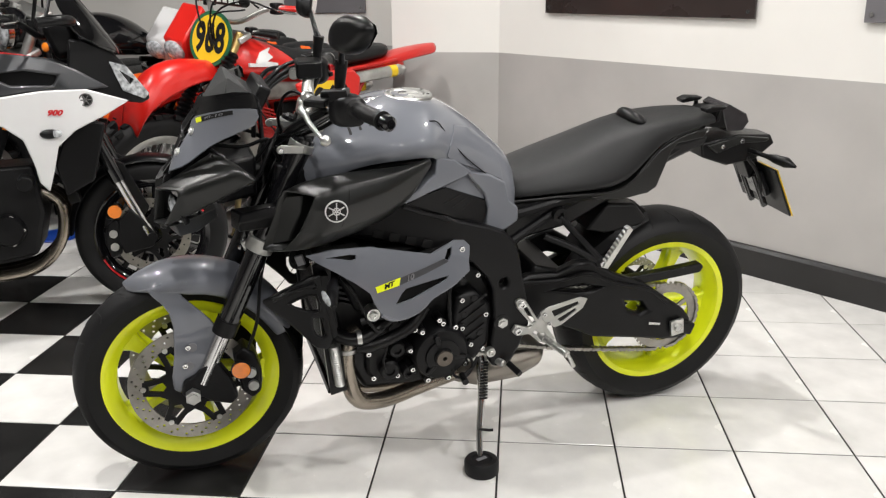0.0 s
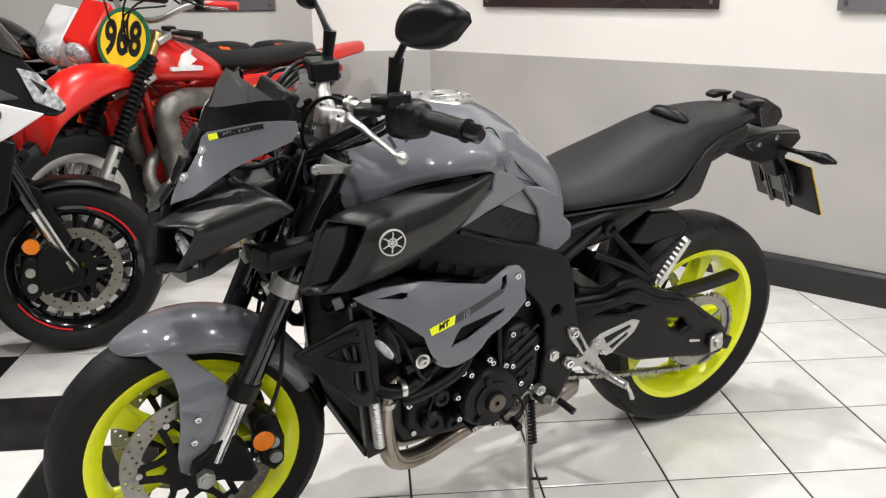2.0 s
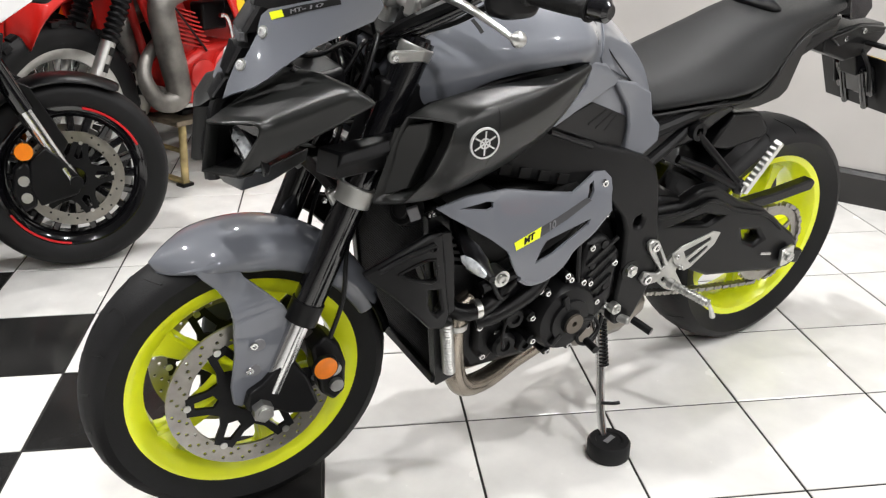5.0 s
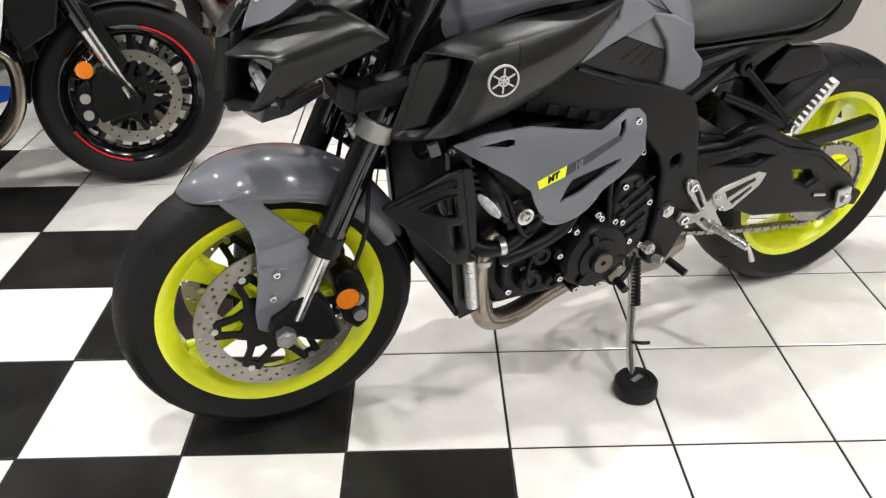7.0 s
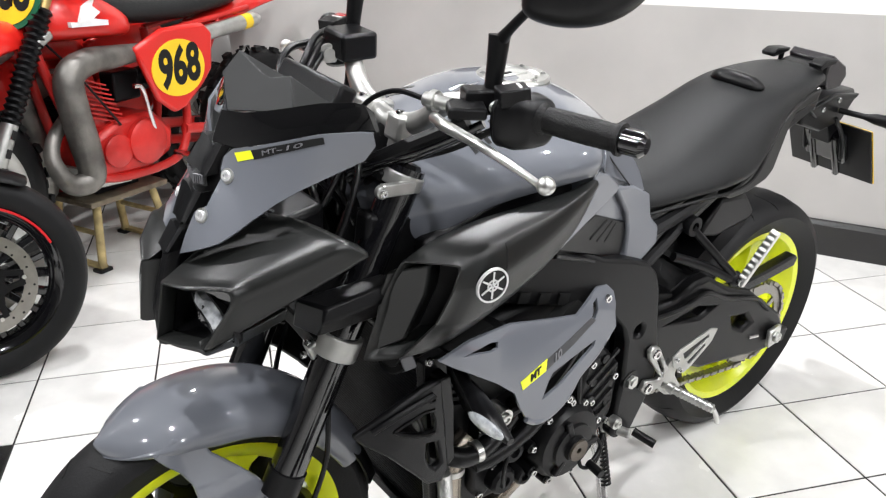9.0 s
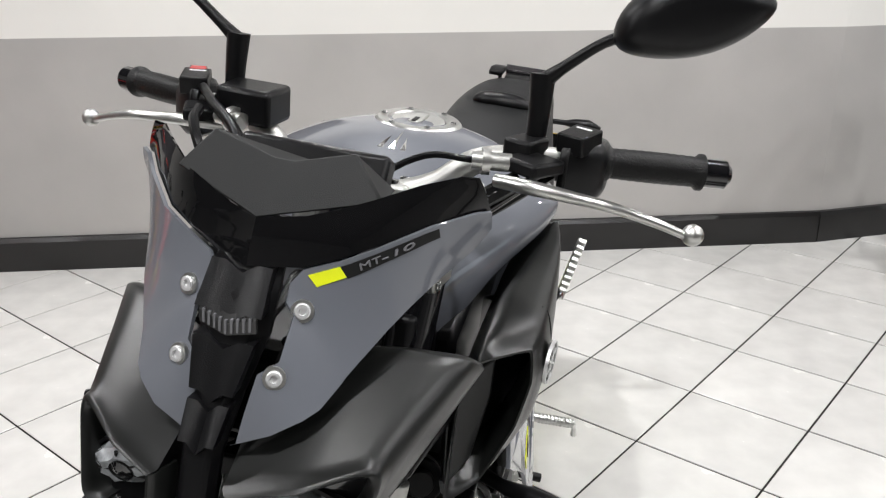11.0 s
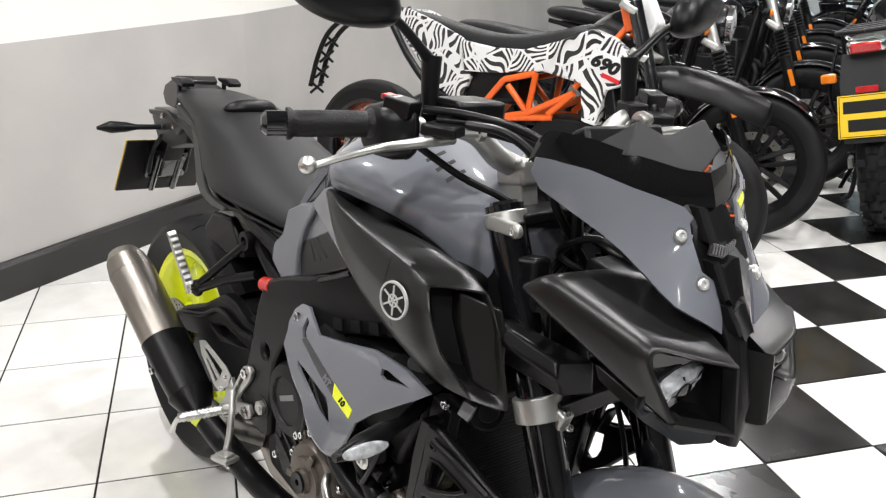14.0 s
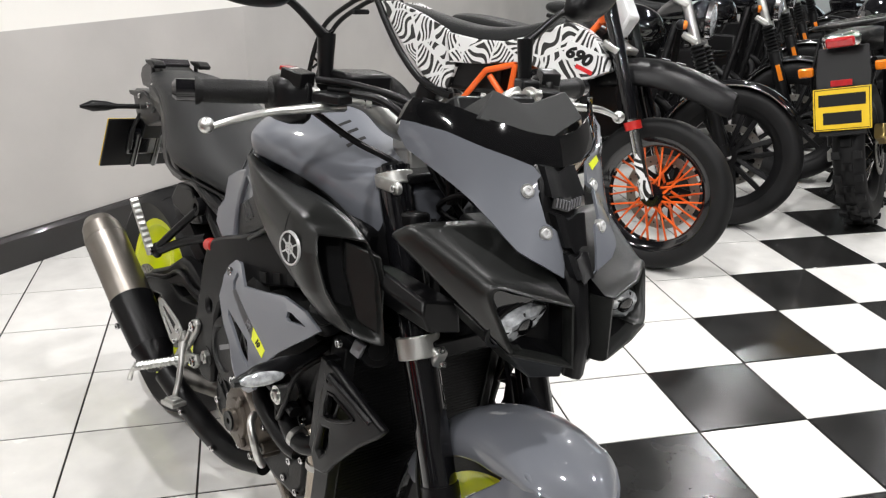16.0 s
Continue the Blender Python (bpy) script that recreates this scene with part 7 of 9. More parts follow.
    part("brake_pedal", join(tube([(0.490, -0.200, 0.420), (0.512, -0.212, 0.395), (0.530, -0.225, 0.350), (0.540, -0.236, 0.322)], 0.007, 10), box((0.552, -0.244, 0.314), (0.048, 0.034, 0.010), (0, -8, 10)), box((0.552, -0.244, 0.321), (0.034, 0.022, 0.008), (0, -8, 10))), ALU_SATIN, bike, "alloy rear brake pedal", 40, 0.002)
    part("gear_lever", join(tube([(0.650, 0.195, 0.330), (0.672, 0.208, 0.305), (0.70, 0.215, 0.290)], 0.005, 8), rod((0.70, 0.210, 0.290), (0.702, 0.245, 0.288), 0.009, n=12)), BLACK_METAL, bike, "black gear lever", 50)
    part("airbox", loft([[Vector((x, y, z)) for y, z in ((-w, z0), (w, z0), (w * 0.8, z1), (-w * 0.8, z1))] for x, w, z0, z1 in ((1.05, 0.12, 0.70, 0.86), (0.80, 0.12, 0.62, 0.86), (0.64, 0.10, 0.56, 0.76))]), BLACK_PLASTIC, bike, "", 30, 0.01)
    part("inner_panel", plate([(1.09, 0.835), (0.98, 0.87), (0.82, 0.89), (0.76, 0.85), (0.85, 0.78), (1.0, 0.72), (1.08, 0.70)], -0.150, 0.150), BLACK_PLASTIC, bike, "", 30, 0.01)


def grey_motorcycle():
    bike = thing("motorcycle", HERO, "grey naked motorcycle with neon yellow wheels on its side stand", "motorcycle", "parked motorcycles")
    front_end(bike)
    controls(bike)
    for s in (1, -1):
        headlight_side(bike, s)
        scoop(bike, s)
        side_panel(bike, s)
    nose(bike)
    tank(bike)
    seat(bike)
    chassis(bike)
    engine(bike)
    return bike


grey_motorcycle()
puck = thing("stand_pad", pose(0.291, -0.165, 0.0), "round black rubber pad under the side stand", "stand pad")
part("pad", loft([[Vector((r * math.cos(a), r * math.sin(a), z)) for a in (2 * math.pi * k / 32 for k in range(32))] for r, z in ((0.044, 0.0), (0.047, 0.004), (0.047, 0.034), (0.043, 0.040), (0.030, 0.040), (0.028, 0.036))]), RUBBER, puck, "", 40)
part("pad_mark", box((0, 0, 0.0405), (0.03, 0.012, 0.001), (0, 0, 40)), INK_GREY, puck)


# ---- the other motorcycles ----
def at(x, y, yaw, lean=0.0, z=0.0):
    """A bike's pose: the ground under its rear axle, heading in degrees, lean to its left."""
    return pose(x, y, z, 0, 0, yaw) @ pose(0, 0, 0, -lean, 0, 0)


def simple_fork(bike, head, axle, half, upper_r, lower_r, upper, lower, xf, split=0.5, boots=False, label="fork leg"):
    """Two fork legs from the head down to the axle, with clamps."""
    head, axle = Vector(head), Vector(axle)
    for s in (1, -1):
        off = Vector((0, s * half, 0))
        a, b = head + off, axle + off
        mid = a + (b - a) * split
        leg = part("fork_tube", moved(rod(a, mid, upper_r, n=18), xf), upper, bike, label, 50)
        part("fork_slider", moved(join(rod(mid, b, lower_r, n=18), rod(b + (a - b) * 0.06, b - (a - b) * 0.02, lower_r * 1.25, n=16)), xf), lower, leg, "", 50)
        if boots:
            rings = []
            d = (mid - a)
            q = d.to_track_quat("Z", "Y").to_matrix()
            for k in range(37):
                rr = upper_r * (1.75 if k % 2 else 1.30)
                rings.append([a + d * (0.20 + 0.80 * k / 36) + q @ Vector((rr * math.cos(g), rr * math.sin(g), 0)) for g in (2 * math.pi * i / 16 for i in range(16))])
            part("fork_boot", moved(loft(rings), xf), BLACK_PLASTIC, leg, "ribbed black rubber fork boot", 40)
    for f in (0.03, 0.26):
        c = head + (axle - head) * f
        part("yoke", moved(box(c + Vector((-0.02, 0, 0)), (0.075, half * 2 + 0.06, 0.03), (0, 25, 0)), xf), ALU_SATIN, bike, "", 30, 0.008)


def bars(bike, c, half, rise, back, mat, xf, grip_mat=None, levers=True):
    c = Vector(c)
    line = [c + Vector((-back, half, rise)), c + Vector((-back * 0.45, half * 0.62, rise * 1.0)), c + Vector((0.0, half * 0.28, rise * 0.15)), c]
    line = line + [Vector((p.x, -p.y, p.z)) for p in reversed(line[:-1])]
    hb = part("handlebar", moved(tube(line, 0.012, 10), xf), mat, bike, "", 60)
    for s in (1, -1):
        a, b = c + Vector((-back * 0.62, s * half * 0.72, rise)), c + Vector((-back, s * half, rise))
        part("grip", moved(rod(a, b + (b - a) * 0.05, 0.017, n=14), xf), grip_mat or GRIP_RUBBER, hb, "", 50)
        if levers:
            part("lever", moved(tube([a + Vector((0.03, 0, 0)), a + (b - a) * 0.4 + Vector((0.055, 0, -0.005)), b + Vector((0.045, 0, -0.012))], 0.006, 8), xf), STEEL, hb, "", 60)
            part("control_block", moved(box(a + Vector((0.005, -s * 0.02, 0)), (0.05, 0.045, 0.05)), xf), BLACK_PLASTIC, hb, "", 30, 0.006)
    return hb


def body(bike, name, sections, mat, label="", rounds=1):
    return part(name, loft(half_loft(sections)), mat, bike, label, 60, 0, rounds)


def fender(bike, c, r, a0, a1, w, mat, xf, label, thick=0.004, crown=0.02, taper=0.6):
    rings = []
    for k in range(13):
        f = k / 12
        a = radians(a0 + (a1 - a0) * f)
        ww = w * (taper + (1 - taper) * math.sin(math.pi * min(1, 0.2 + 0.8 * f)))
        rings.append([Vector((c[0] + (r + dr) * math.cos(a), s * ww, c[2] + (r + dr) * math.sin(a))) for s, dr in ((-1, -crown), (-0.8, 0), (0, crown * 0.6), (0.8, 0), (1, -crown))])
    return part("mudguard", moved(loft(rings, False, False), xf), mat, bike, label, 50, 0, 1, thick)


def turned(head, deg):
    return Matrix.Translation(head) @ Matrix.Rotation(radians(deg), 4, Vector((-0.42, 0, 0.907))) @ Matrix.Translation(-Vector(head))


def engine_lump(bike, x0, x1, z0, z1, half, mat, cover_mat, label):
    xm, zm = (x0 + x1) / 2, (z0 + z1) / 2
    en = part("engine", plate([(x0, zm), (x0 + 0.05, z0 + 0.04), (xm, z0), (x1 - 0.04, z0 + 0.03), (x1, zm), (x1 - 0.02, z1), (xm + 0.02, z1), (xm - 0.03, zm + 0.08)], -half, half), mat, bike, label, 30, 0.015)
    for s in (1, -1):
        for cx, cz, r in ((xm - 0.06, zm - 0.03, 0.085), (xm + 0.12, zm - 0.05, 0.06)):
            c = lathe([(0.0005, half - 0.01), (r, half - 0.01), (r, half + 0.03), (r * 0.85, half + 0.042), (0.0005, half + 0.045)], 28, (cx, 0, cz))
            ob = part("engine_cover", c if s > 0 else mirrored(c), cover_mat, en, "", 40)
            for k in range(5):
                a = radians(72 * k)
                b = bolt((cx + r * 0.9 * math.cos(a), half + 0.03, cz + r * 0.9 * math.sin(a)), (0, 1, 0), 0.007)
                part("cover_bolt", b if s > 0 else mirrored(b), STEEL, ob)
    for k in range(7):
        part("cylinder_fin", box((x1 - 0.12 + 0.006 * k, 0, z1 - 0.13 + 0.018 * k), (0.17, half * 1.7, 0.006), (0, -15, 0)), mat, en, "", 0)
    return en


# -- white and grey touring bike --
def touring_motorcycle():
    t = thing("motorcycle", at(-2.416, 0.462, 24.45, 5), "white and grey touring motorcycle with red-edged black wheels", "motorcycle", "parked motorcycles")
    st = turned((1.16, 0, 1.0), -3)
    w = wheel(t, (1.43, 0, 0.30), 0.300, 0.12, 0.222, BLACK_GLOSS, "black road tyre", "cast", 10, 0.150, (-0.072, 0.072), st, rim_label="black cast wheel with red rim tape")
    arcs = []
    for a0 in (20, 205):
        for sd in (-1, 1):
            arcs.append(moved(tube([(1.43 + 0.219 * math.cos(radians(a)), sd * 0.047, 0.30 + 0.219 * math.sin(radians(a))) for a in range(a0, a0 + 58, 6)], 0.004, 6, 2), st))
    for arc in arcs:
        part("rim_tape", arc, RIM_RED, w, "red rim tape")
    wheel(t, (0, 0, 0.32), 0.320, 0.18, 0.222, BLACK_GLOSS, "black rear road tyre", "cast", 10, 0.12, (-0.09,))
    simple_fork(t, (1.150, 0, 0.96), (1.418, 0, 0.31), 0.100, 0.027, 0.021, BLACK_GLOSS, STEEL, st, 0.66, label="black fork tube")
    for s in (1, -1):
        def mv(bm):
            return moved(bm if s > 0 else mirrored(bm), st)
        part("fork_foot", mv(plate([(1.36, 0.42), (1.40, 0.38), (1.45, 0.30), (1.43, 0.26), (1.37, 0.25), (1.32, 0.24), (1.30, 0.30), (1.31, 0.38)], 0.08, 0.125)), BLACK_METAL, t, "", 30, 0.006)
        cal = part("brake_caliper", mv(plate([(1.265, 0.36), (1.30, 0.385), (1.325, 0.34), (1.31, 0.24), (1.27, 0.225), (1.25, 0.29)], 0.05, 0.118)), BLACK_METAL, t, "black brake caliper", 30, 0.008)
        for z in (0.272, 0.325):
            part("caliper_cap", mv(rod((1.285, 0.115, z), (1.285, 0.125, z), 0.016, n=16)), ALU, cal)
        part("reflector", mv(rod((1.300, 0.120, 0.415), (1.300, 0.135, 0.415), 0.026, n=24)), ORANGE_LENS, t, "round orange side reflector", 40)
        part("axle_cap", mv(rod((1.43, 0.12, 0.30), (1.43, 0.14, 0.30), 0.02, n=18)), BLACK_METAL, t)
    fender(t, (1.43, 0, 0.30), 0.318, 55, 178, 0.075, BLACK_PLASTIC, st, "black front mudguard")
    part("fork_shield", moved(join(plate([(1.30, 0.63), (1.35, 0.60), (1.43, 0.42), (1.40, 0.37), (1.37, 0.38), (1.30, 0.52)], 0.085, 0.095), mirrored(plate([(1.30, 0.63), (1.35, 0.60), (1.43, 0.42), (1.40, 0.37), (1.37, 0.38), (1.30, 0.52)], 0.085, 0.095))), st), BLACK_PLASTIC, t, "", 30, 0.003)
    for s in (1, -1):
        def mv2(bm):
            return bm if s > 0 else mirrored(bm)
        yp = lambda x, z: 0.262 - 0.38 * max(0, x - 1.18) - 0.12 * max(0, 0.72 - z)
        wp = part("white_panel", mv2(plate([(0.90, 0.80), (0.96, 0.875), (1.10, 0.892), (1.25, 0.892), (1.395, 0.842), (1.30, 0.79), (1.20, 0.745), (1.135, 0.690), (1.11, 0.60), (1.085, 0.525), (1.055, 0.560), (1.045, 0.63), (1.02, 0.72), (0.96, 0.77)],
                   lambda x, z: yp(x, z) - 0.012, yp)), WHITE_PLASTIC, t, "glossy white side panel", 30, 0.006)
        part("side_badge", mv2(moved(lathe([(0.0005, 0), (0.024, 0), (0.024, 0.003), (0.0005, 0.003)], 28), pose(1.245, yp(1.245, 0.86), 0.853))), INK_BLACK, wp, "round emblem")
        part("badge_ring", mv2(moved(lathe([(0.020, 0.001), (0.024, 0.001), (0.024, 0.005), (0.020, 0.005)], 28), pose(1.245, yp(1.245, 0.86), 0.853))), STEEL, wp)
        for k in range(3):
            part("badge_spoke", mv2(moved(box((0, 0.004, 0), (0.036, 0.002, 0.004)), pose(1.245, yp(1.245, 0.86), 0.853, 0, 60 * k, 0))), STEEL, wp)
        part("grey_flank", mv2(plate([(0.55, 0.93), (0.75, 1.02), (0.97, 1.035), (1.12, 1.01), (1.22, 0.965), (1.33, 0.895), (1.22, 0.885), (1.05, 0.885), (0.93, 0.87), (0.70, 0.86)],
                   lambda x, z: 0.14, lambda x, z: 0.245 - 0.25 * max(0, x - 1.12) - 0.5 * max(0, z - 0.95), ([(1.16, 0.945), (1.05, 0.965), (0.93, 0.955), (1.0, 0.915), (1.14, 0.91)],))), DARK_GREY_PAINT, t, "dark grey flank panel", 35, 0.008)
        part("flank_infill", mv2(plate([(1.17, 0.95), (1.04, 0.97), (0.92, 0.96), (1.0, 0.90), (1.15, 0.90)], 0.14, 0.20)), BLACK_PLASTIC, t)
        part("red_pinstripe", mv2(tube([(0.80, 0.215, 1.020), (0.97, 0.205, 1.030), (1.10, 0.205, 1.008), (1.16, 0.200, 0.985)], 0.003, 6)), RIM_RED, t)
        beak = plate([(1.205, 1.075), (1.26, 1.07), (1.345, 1.035), (1.41, 0.95), (1.475, 0.845), (1.44, 0.825), (1.36, 0.84), (1.22, 0.90), (1.19, 0.97)],
                     lambda x, z: 0.02, lambda x, z: 0.165 - 0.42 * max(0, x - 1.22))
        part("nose_fairing", mv2(beak), BLACK_PLASTIC, t, "matt black nose fairing", 35, 0.010)
        lens = plate([(1.335, 0.990), (1.395, 0.972), (1.472, 0.862), (1.452, 0.842), (1.375, 0.878)], lambda x, z: 0.10 - 0.3 * (x - 1.34), lambda x, z: 0.124 - 0.42 * max(0, x - 1.34))
        hl = part("headlamp", mv2(lens), CLEAR_LENS, t, "slanted clear headlamp", 35, 0.004)
        part("lamp_brow", mv2(plate([(1.37, 0.955), (1.42, 0.92), (1.405, 0.90)], 0.10, lambda x, z: 0.126 - 0.40 * max(0, x - 1.34))), BLACK_GLOSS, hl)
        part("panel_indicator", mv2(join(dome((1.112, 0.262, 0.738), 0.022, (1.6, 0.8, 0.8)), rod((1.10, 0.22, 0.74), (1.10, 0.26, 0.74), 0.012))), BLACK_PLASTIC, t, "", 60)
        part("indicator_lens", mv2(dome((1.135, 0.268, 0.738), 0.016, (1.2, 0.8, 0.9))), CLEAR_LENS, t, "", 60)
        part("crash_bobbin", mv2(rod((1.00, 0.16, 0.56), (1.01, 0.295, 0.565), 0.030, 0.027, 18)), BLACK_PLASTIC, t, "black crash bobbin", 40, 0.004)
        part("radiator_cover", mv2(plate([(1.22, 0.78), (1.30, 0.76), (1.24, 0.55), (1.14, 0.50), (1.11, 0.62), (1.15, 0.71)], 0.12, 0.20)), BLACK_PLASTIC, t, "", 30, 0.006)
        part("hand_guard", mv2(tube([(1.13, 0.44, 1.12), (1.21, 0.40, 1.13), (1.23, 0.30, 1.13), (1.15, 0.24, 1.14)], 0.018, 8)), BLACK_PLASTIC, t, "", 60)
        part("mirror", mv2(join(tube([(1.10, 0.20, 1.14), (1.13, 0.26, 1.26), (1.12, 0.30, 1.30)], 0.007, 8), dome((1.11, 0.36, 1.33), 0.06, (0.35, 1.2, 0.65)))), BLACK_PLASTIC, t, "black mirror", 60)
    lettering("model_number", "900", 0.027, RIM_RED, t, onto_right(1.135, -0.2655, 0.812, 0, 0, -2), "red model digits", 0.0006, 0.35, 0.0012, 1.25)
    part("windscreen", loft([[Vector((1.40, -0.05, 1.00)), Vector((1.37, -0.13, 1.01)), Vector((1.22, -0.18, 1.08))], [Vector((1.30, -0.06, 1.16)), Vector((1.28, -0.14, 1.16)), Vector((1.20, -0.17, 1.16))], [Vector((1.22, -0.06, 1.27)), Vector((1.20, -0.12, 1.26)), Vector((1.16, -0.14, 1.22))]], False, False), DARK_GLASS, t, "smoked windscreen", 60, 0, 1, 0.004)
    part("windscreen_far", mirrored(loft([[Vector((1.40, -0.05, 1.00)), Vector((1.37, -0.13, 1.01)), Vector((1.22, -0.18, 1.08))], [Vector((1.30, -0.06, 1.16)), Vector((1.28, -0.14, 1.16)), Vector((1.20, -0.17, 1.16))], [Vector((1.22, -0.06, 1.27)), Vector((1.20, -0.12, 1.26)), Vector((1.16, -0.14, 1.22))]], False, False)), DARK_GLASS, t, "", 60, 0, 1, 0.004)
    part("windscreen_middle", loft([[Vector((1.40, y, 1.00)) for y in (-0.05, 0.05)], [Vector((1.30, y, 1.16)) for y in (-0.06, 0.06)], [Vector((1.22, y, 1.27)) for y in (-0.06, 0.06)]], False, False), DARK_GLASS, t, "", 60, 0, 1, 0.004)
    bars(t, (1.10, 0, 1.09), 0.42, 0.05, 0.10, BLACK_METAL, st)
    part("cockpit", box((1.18, 0, 1.08), (0.10, 0.22, 0.14), (0, -20, 0)), BLACK_PLASTIC, t, "", 30, 0.02)
    body(t, "fuel_tank", [(1.05, ((0, 0.98), (0.10, 0.97), (0.16, 0.90), (0.15, 0.82))), (0.85, ((0, 1.06), (0.12, 1.04), (0.19, 0.94), (0.17, 0.84))), (0.68, ((0, 1.01), (0.11, 0.99), (0.15, 0.92), (0.14, 0.82))), (0.52, ((0, 0.88), (0.09, 0.87), (0.11, 0.84), (0.10, 0.80)))], DARK_GREY_PAINT, "dark grey fuel tank")
    body(t, "seat", [(0.56, ((0, 0.85), (0.09, 0.85), (0.13, 0.82), (0.12, 0.78))), (0.35, ((0, 0.86), (0.13, 0.85), (0.16, 0.82), (0.14, 0.78))), (0.20, ((0, 0.93), (0.12, 0.92), (0.14, 0.86), (0.12, 0.82))), (-0.15, ((0, 0.95), (0.10, 0.94), (0.12, 0.90), (0.10, 0.86)))], VINYL, "black two-part seat")
    engine_lump(t, 0.55, 1.05, 0.25, 0.62, 0.17, ENGINE_BLACK, BLACK_METAL, "black three-cylinder engine")
    for y in (-0.09, 0.0, 0.09):
        part("header_pipe", tube([(1.02, y, 0.52), (1.10, y, 0.46), (1.09, y, 0.32), (1.0, y, 0.22), (0.85, y * 0.8, 0.19), (0.65, y * 0.5, 0.20)], 0.022, 12), BRONZE_PIPE, t, "brushed exhaust header pipe", 60)
    part("radiator", box((1.13, 0, 0.60), (0.04, 0.30, 0.28), (0, -12, 0)), BLACK_METAL, t, "", 30, 0.004)
    part("swingarm", box((0.27, 0, 0.36), (0.58, 0.24, 0.07), (0, 8, 0)), BLACK_METAL, t, "", 30, 0.01)
    part("frame", join(tube([(1.12, 0.06, 0.93), (0.9, 0.16, 0.80), (0.60, 0.17, 0.66), (0.52, 0.15, 0.40)], 0.025, 10), tube([(1.12, -0.06, 0.93), (0.9, -0.16, 0.80), (0.60, -0.17, 0.66), (0.52, -0.15, 0.40)], 0.025, 10)), BLACK_METAL, t)
    return t


# -- off-road bikes --
def offroad_motorcycle(m, label, paint, frame_mat, engine_mat, number=None, mask=None, boots=True, fork_mat=None, rim_mat=None):
    """A tall off-road bike: high mudguards, wire wheels, long flat seat; with a race number or a headlamp mask in front."""
    t = thing("motorcycle", m, label, "motorcycle", "parked motorcycles")
    st = turned((1.03, 0, 0.95), 9)
    ax, foot = ((1.398, 0, 0.305), (1.378, 0, 0.318)) if number else ((1.345, 0, 0.400), (1.325, 0, 0.41))
    wheel(t, ax, 0.345, 0.092, 0.258, rim_mat or ALU_SATIN, "knobbly black off-road tyre", "wire", 36, 0.11, (-0.06,), st, 44, None, 0.11, "silver wire-spoked wheel")
    wheel(t, (0, 0, 0.32), 0.315, 0.11, 0.228, rim_mat or ALU_SATIN, "knobbly black off-road tyre", "wire", 36, 0.0, (), None, 36, None, 0.13, "silver wire-spoked wheel")
    simple_fork(t, (0.99, 0, 1.00), foot, 0.095, 0.020, 0.027, fork_mat or GOLD_METAL, ALU_SATIN, st, 0.62, boots, "fork leg with a ribbed boot")
    for s in (1, -1):
        a, b = Vector((1.225, s * 0.124, 0.585)), Vector((foot[0] - 0.015, s * 0.124, foot[2] + 0.02))
        for k in range(4):
            p = a + (b - a) * (0.15 + 0.22 * k)
            part("fork_lettering_bar", moved(box(p, (0.030, 0.003, 0.018), (0, 62, 0)), st), INK_BLACK, t)
    # high front mudguard
    rings = []
    for x, z, w, dr in ((0.96, 0.835, 0.035, 0.02), (1.04, 0.856, 0.065, 0.04), (1.19, 0.886, 0.080, 0.055), (1.32, 0.888, 0.096, 0.080), (1.42, 0.850, 0.102, 0.080), (1.480, 0.775, 0.100, 0.060), (1.510, 0.690, 0.086, 0.04), (1.522, 0.600, 0.060, 0.02)):
        rings.append([Vector((x, y * w, z - d * dr)) for y, d in ((-1, 1.6), (-0.85, 0.5), (-0.4, 0.0), (0, -0.15), (0.4, 0.0), (0.85, 0.5), (1, 1.6))])
    part("front_mudguard", moved(loft(rings, False, False), st), paint, t, "high glossy front mudguard", 60, 0, 1, 0.004)
    if number:
        q = st @ pose(1.085, 0, 0.970, 0, -14, 14) @ pose(0, 0, 0, 90, 0, 90)
        disc = part("number_plate", moved(lathe([(0.0005, -0.004), (0.128, -0.004), (0.128, 0.004), (0.0005, 0.004)], 40), q @ pose(0, 0, 0, 90, 0, 0) @ Matrix.Diagonal((0.96, 1, 1.0, 1))), PLATE_GREEN, t, "round race number plate with a green edge", 30)
        part("plate_face", moved(lathe([(0.0005, -0.006), (0.110, -0.006), (0.110, 0.006), (0.0005, 0.006)], 40), q @ pose(0, 0, 0, 90, 0, 0) @ Matrix.Diagonal((0.96, 1, 1.0, 1))), RACE_YELLOW, disc, "yellow plate face", 30)
        lettering("race_number", number, 0.185, INK_BLACK, disc, q @ pose(0, 0, 0.0068), "black race number", 0.0006, 0.0, 0.006, 0.62)
    else:
        mk = solid([(1.06, 0.085, 1.23), (1.06, -0.085, 1.23), (1.18, 0.090, 1.06), (1.18, -0.090, 1.06), (1.14, 0.07, 0.96), (1.14, -0.07, 0.96), (1.00, 0.11, 1.12), (1.00, -0.11, 1.12), (1.04, 0.05, 0.94), (1.04, -0.05, 0.94)],
                   [(0, 1, 3, 2), (2, 3, 5, 4), (0, 2, 6), (2, 4, 8, 6), (1, 7, 3), (3, 7, 9, 5), (6, 8, 9, 7), (0, 6, 7, 1), (4, 5, 9, 8)])
        mo = part("headlamp_mask", moved(mk, st), mask, t, "plastic headlamp mask", 35, 0.012)
        part("headlamp", moved(dome((1.170, 0, 1.010), 0.075, (0.4, 1.0, 0.7), (0, 25, 0)), st), CLEAR_LENS, mo, "clear headlamp", 60)
    bars(t, (0.99, 0, 1.045), 0.39, 0.075, 0.14, ALU_SATIN, st, RED_METAL if number else None)
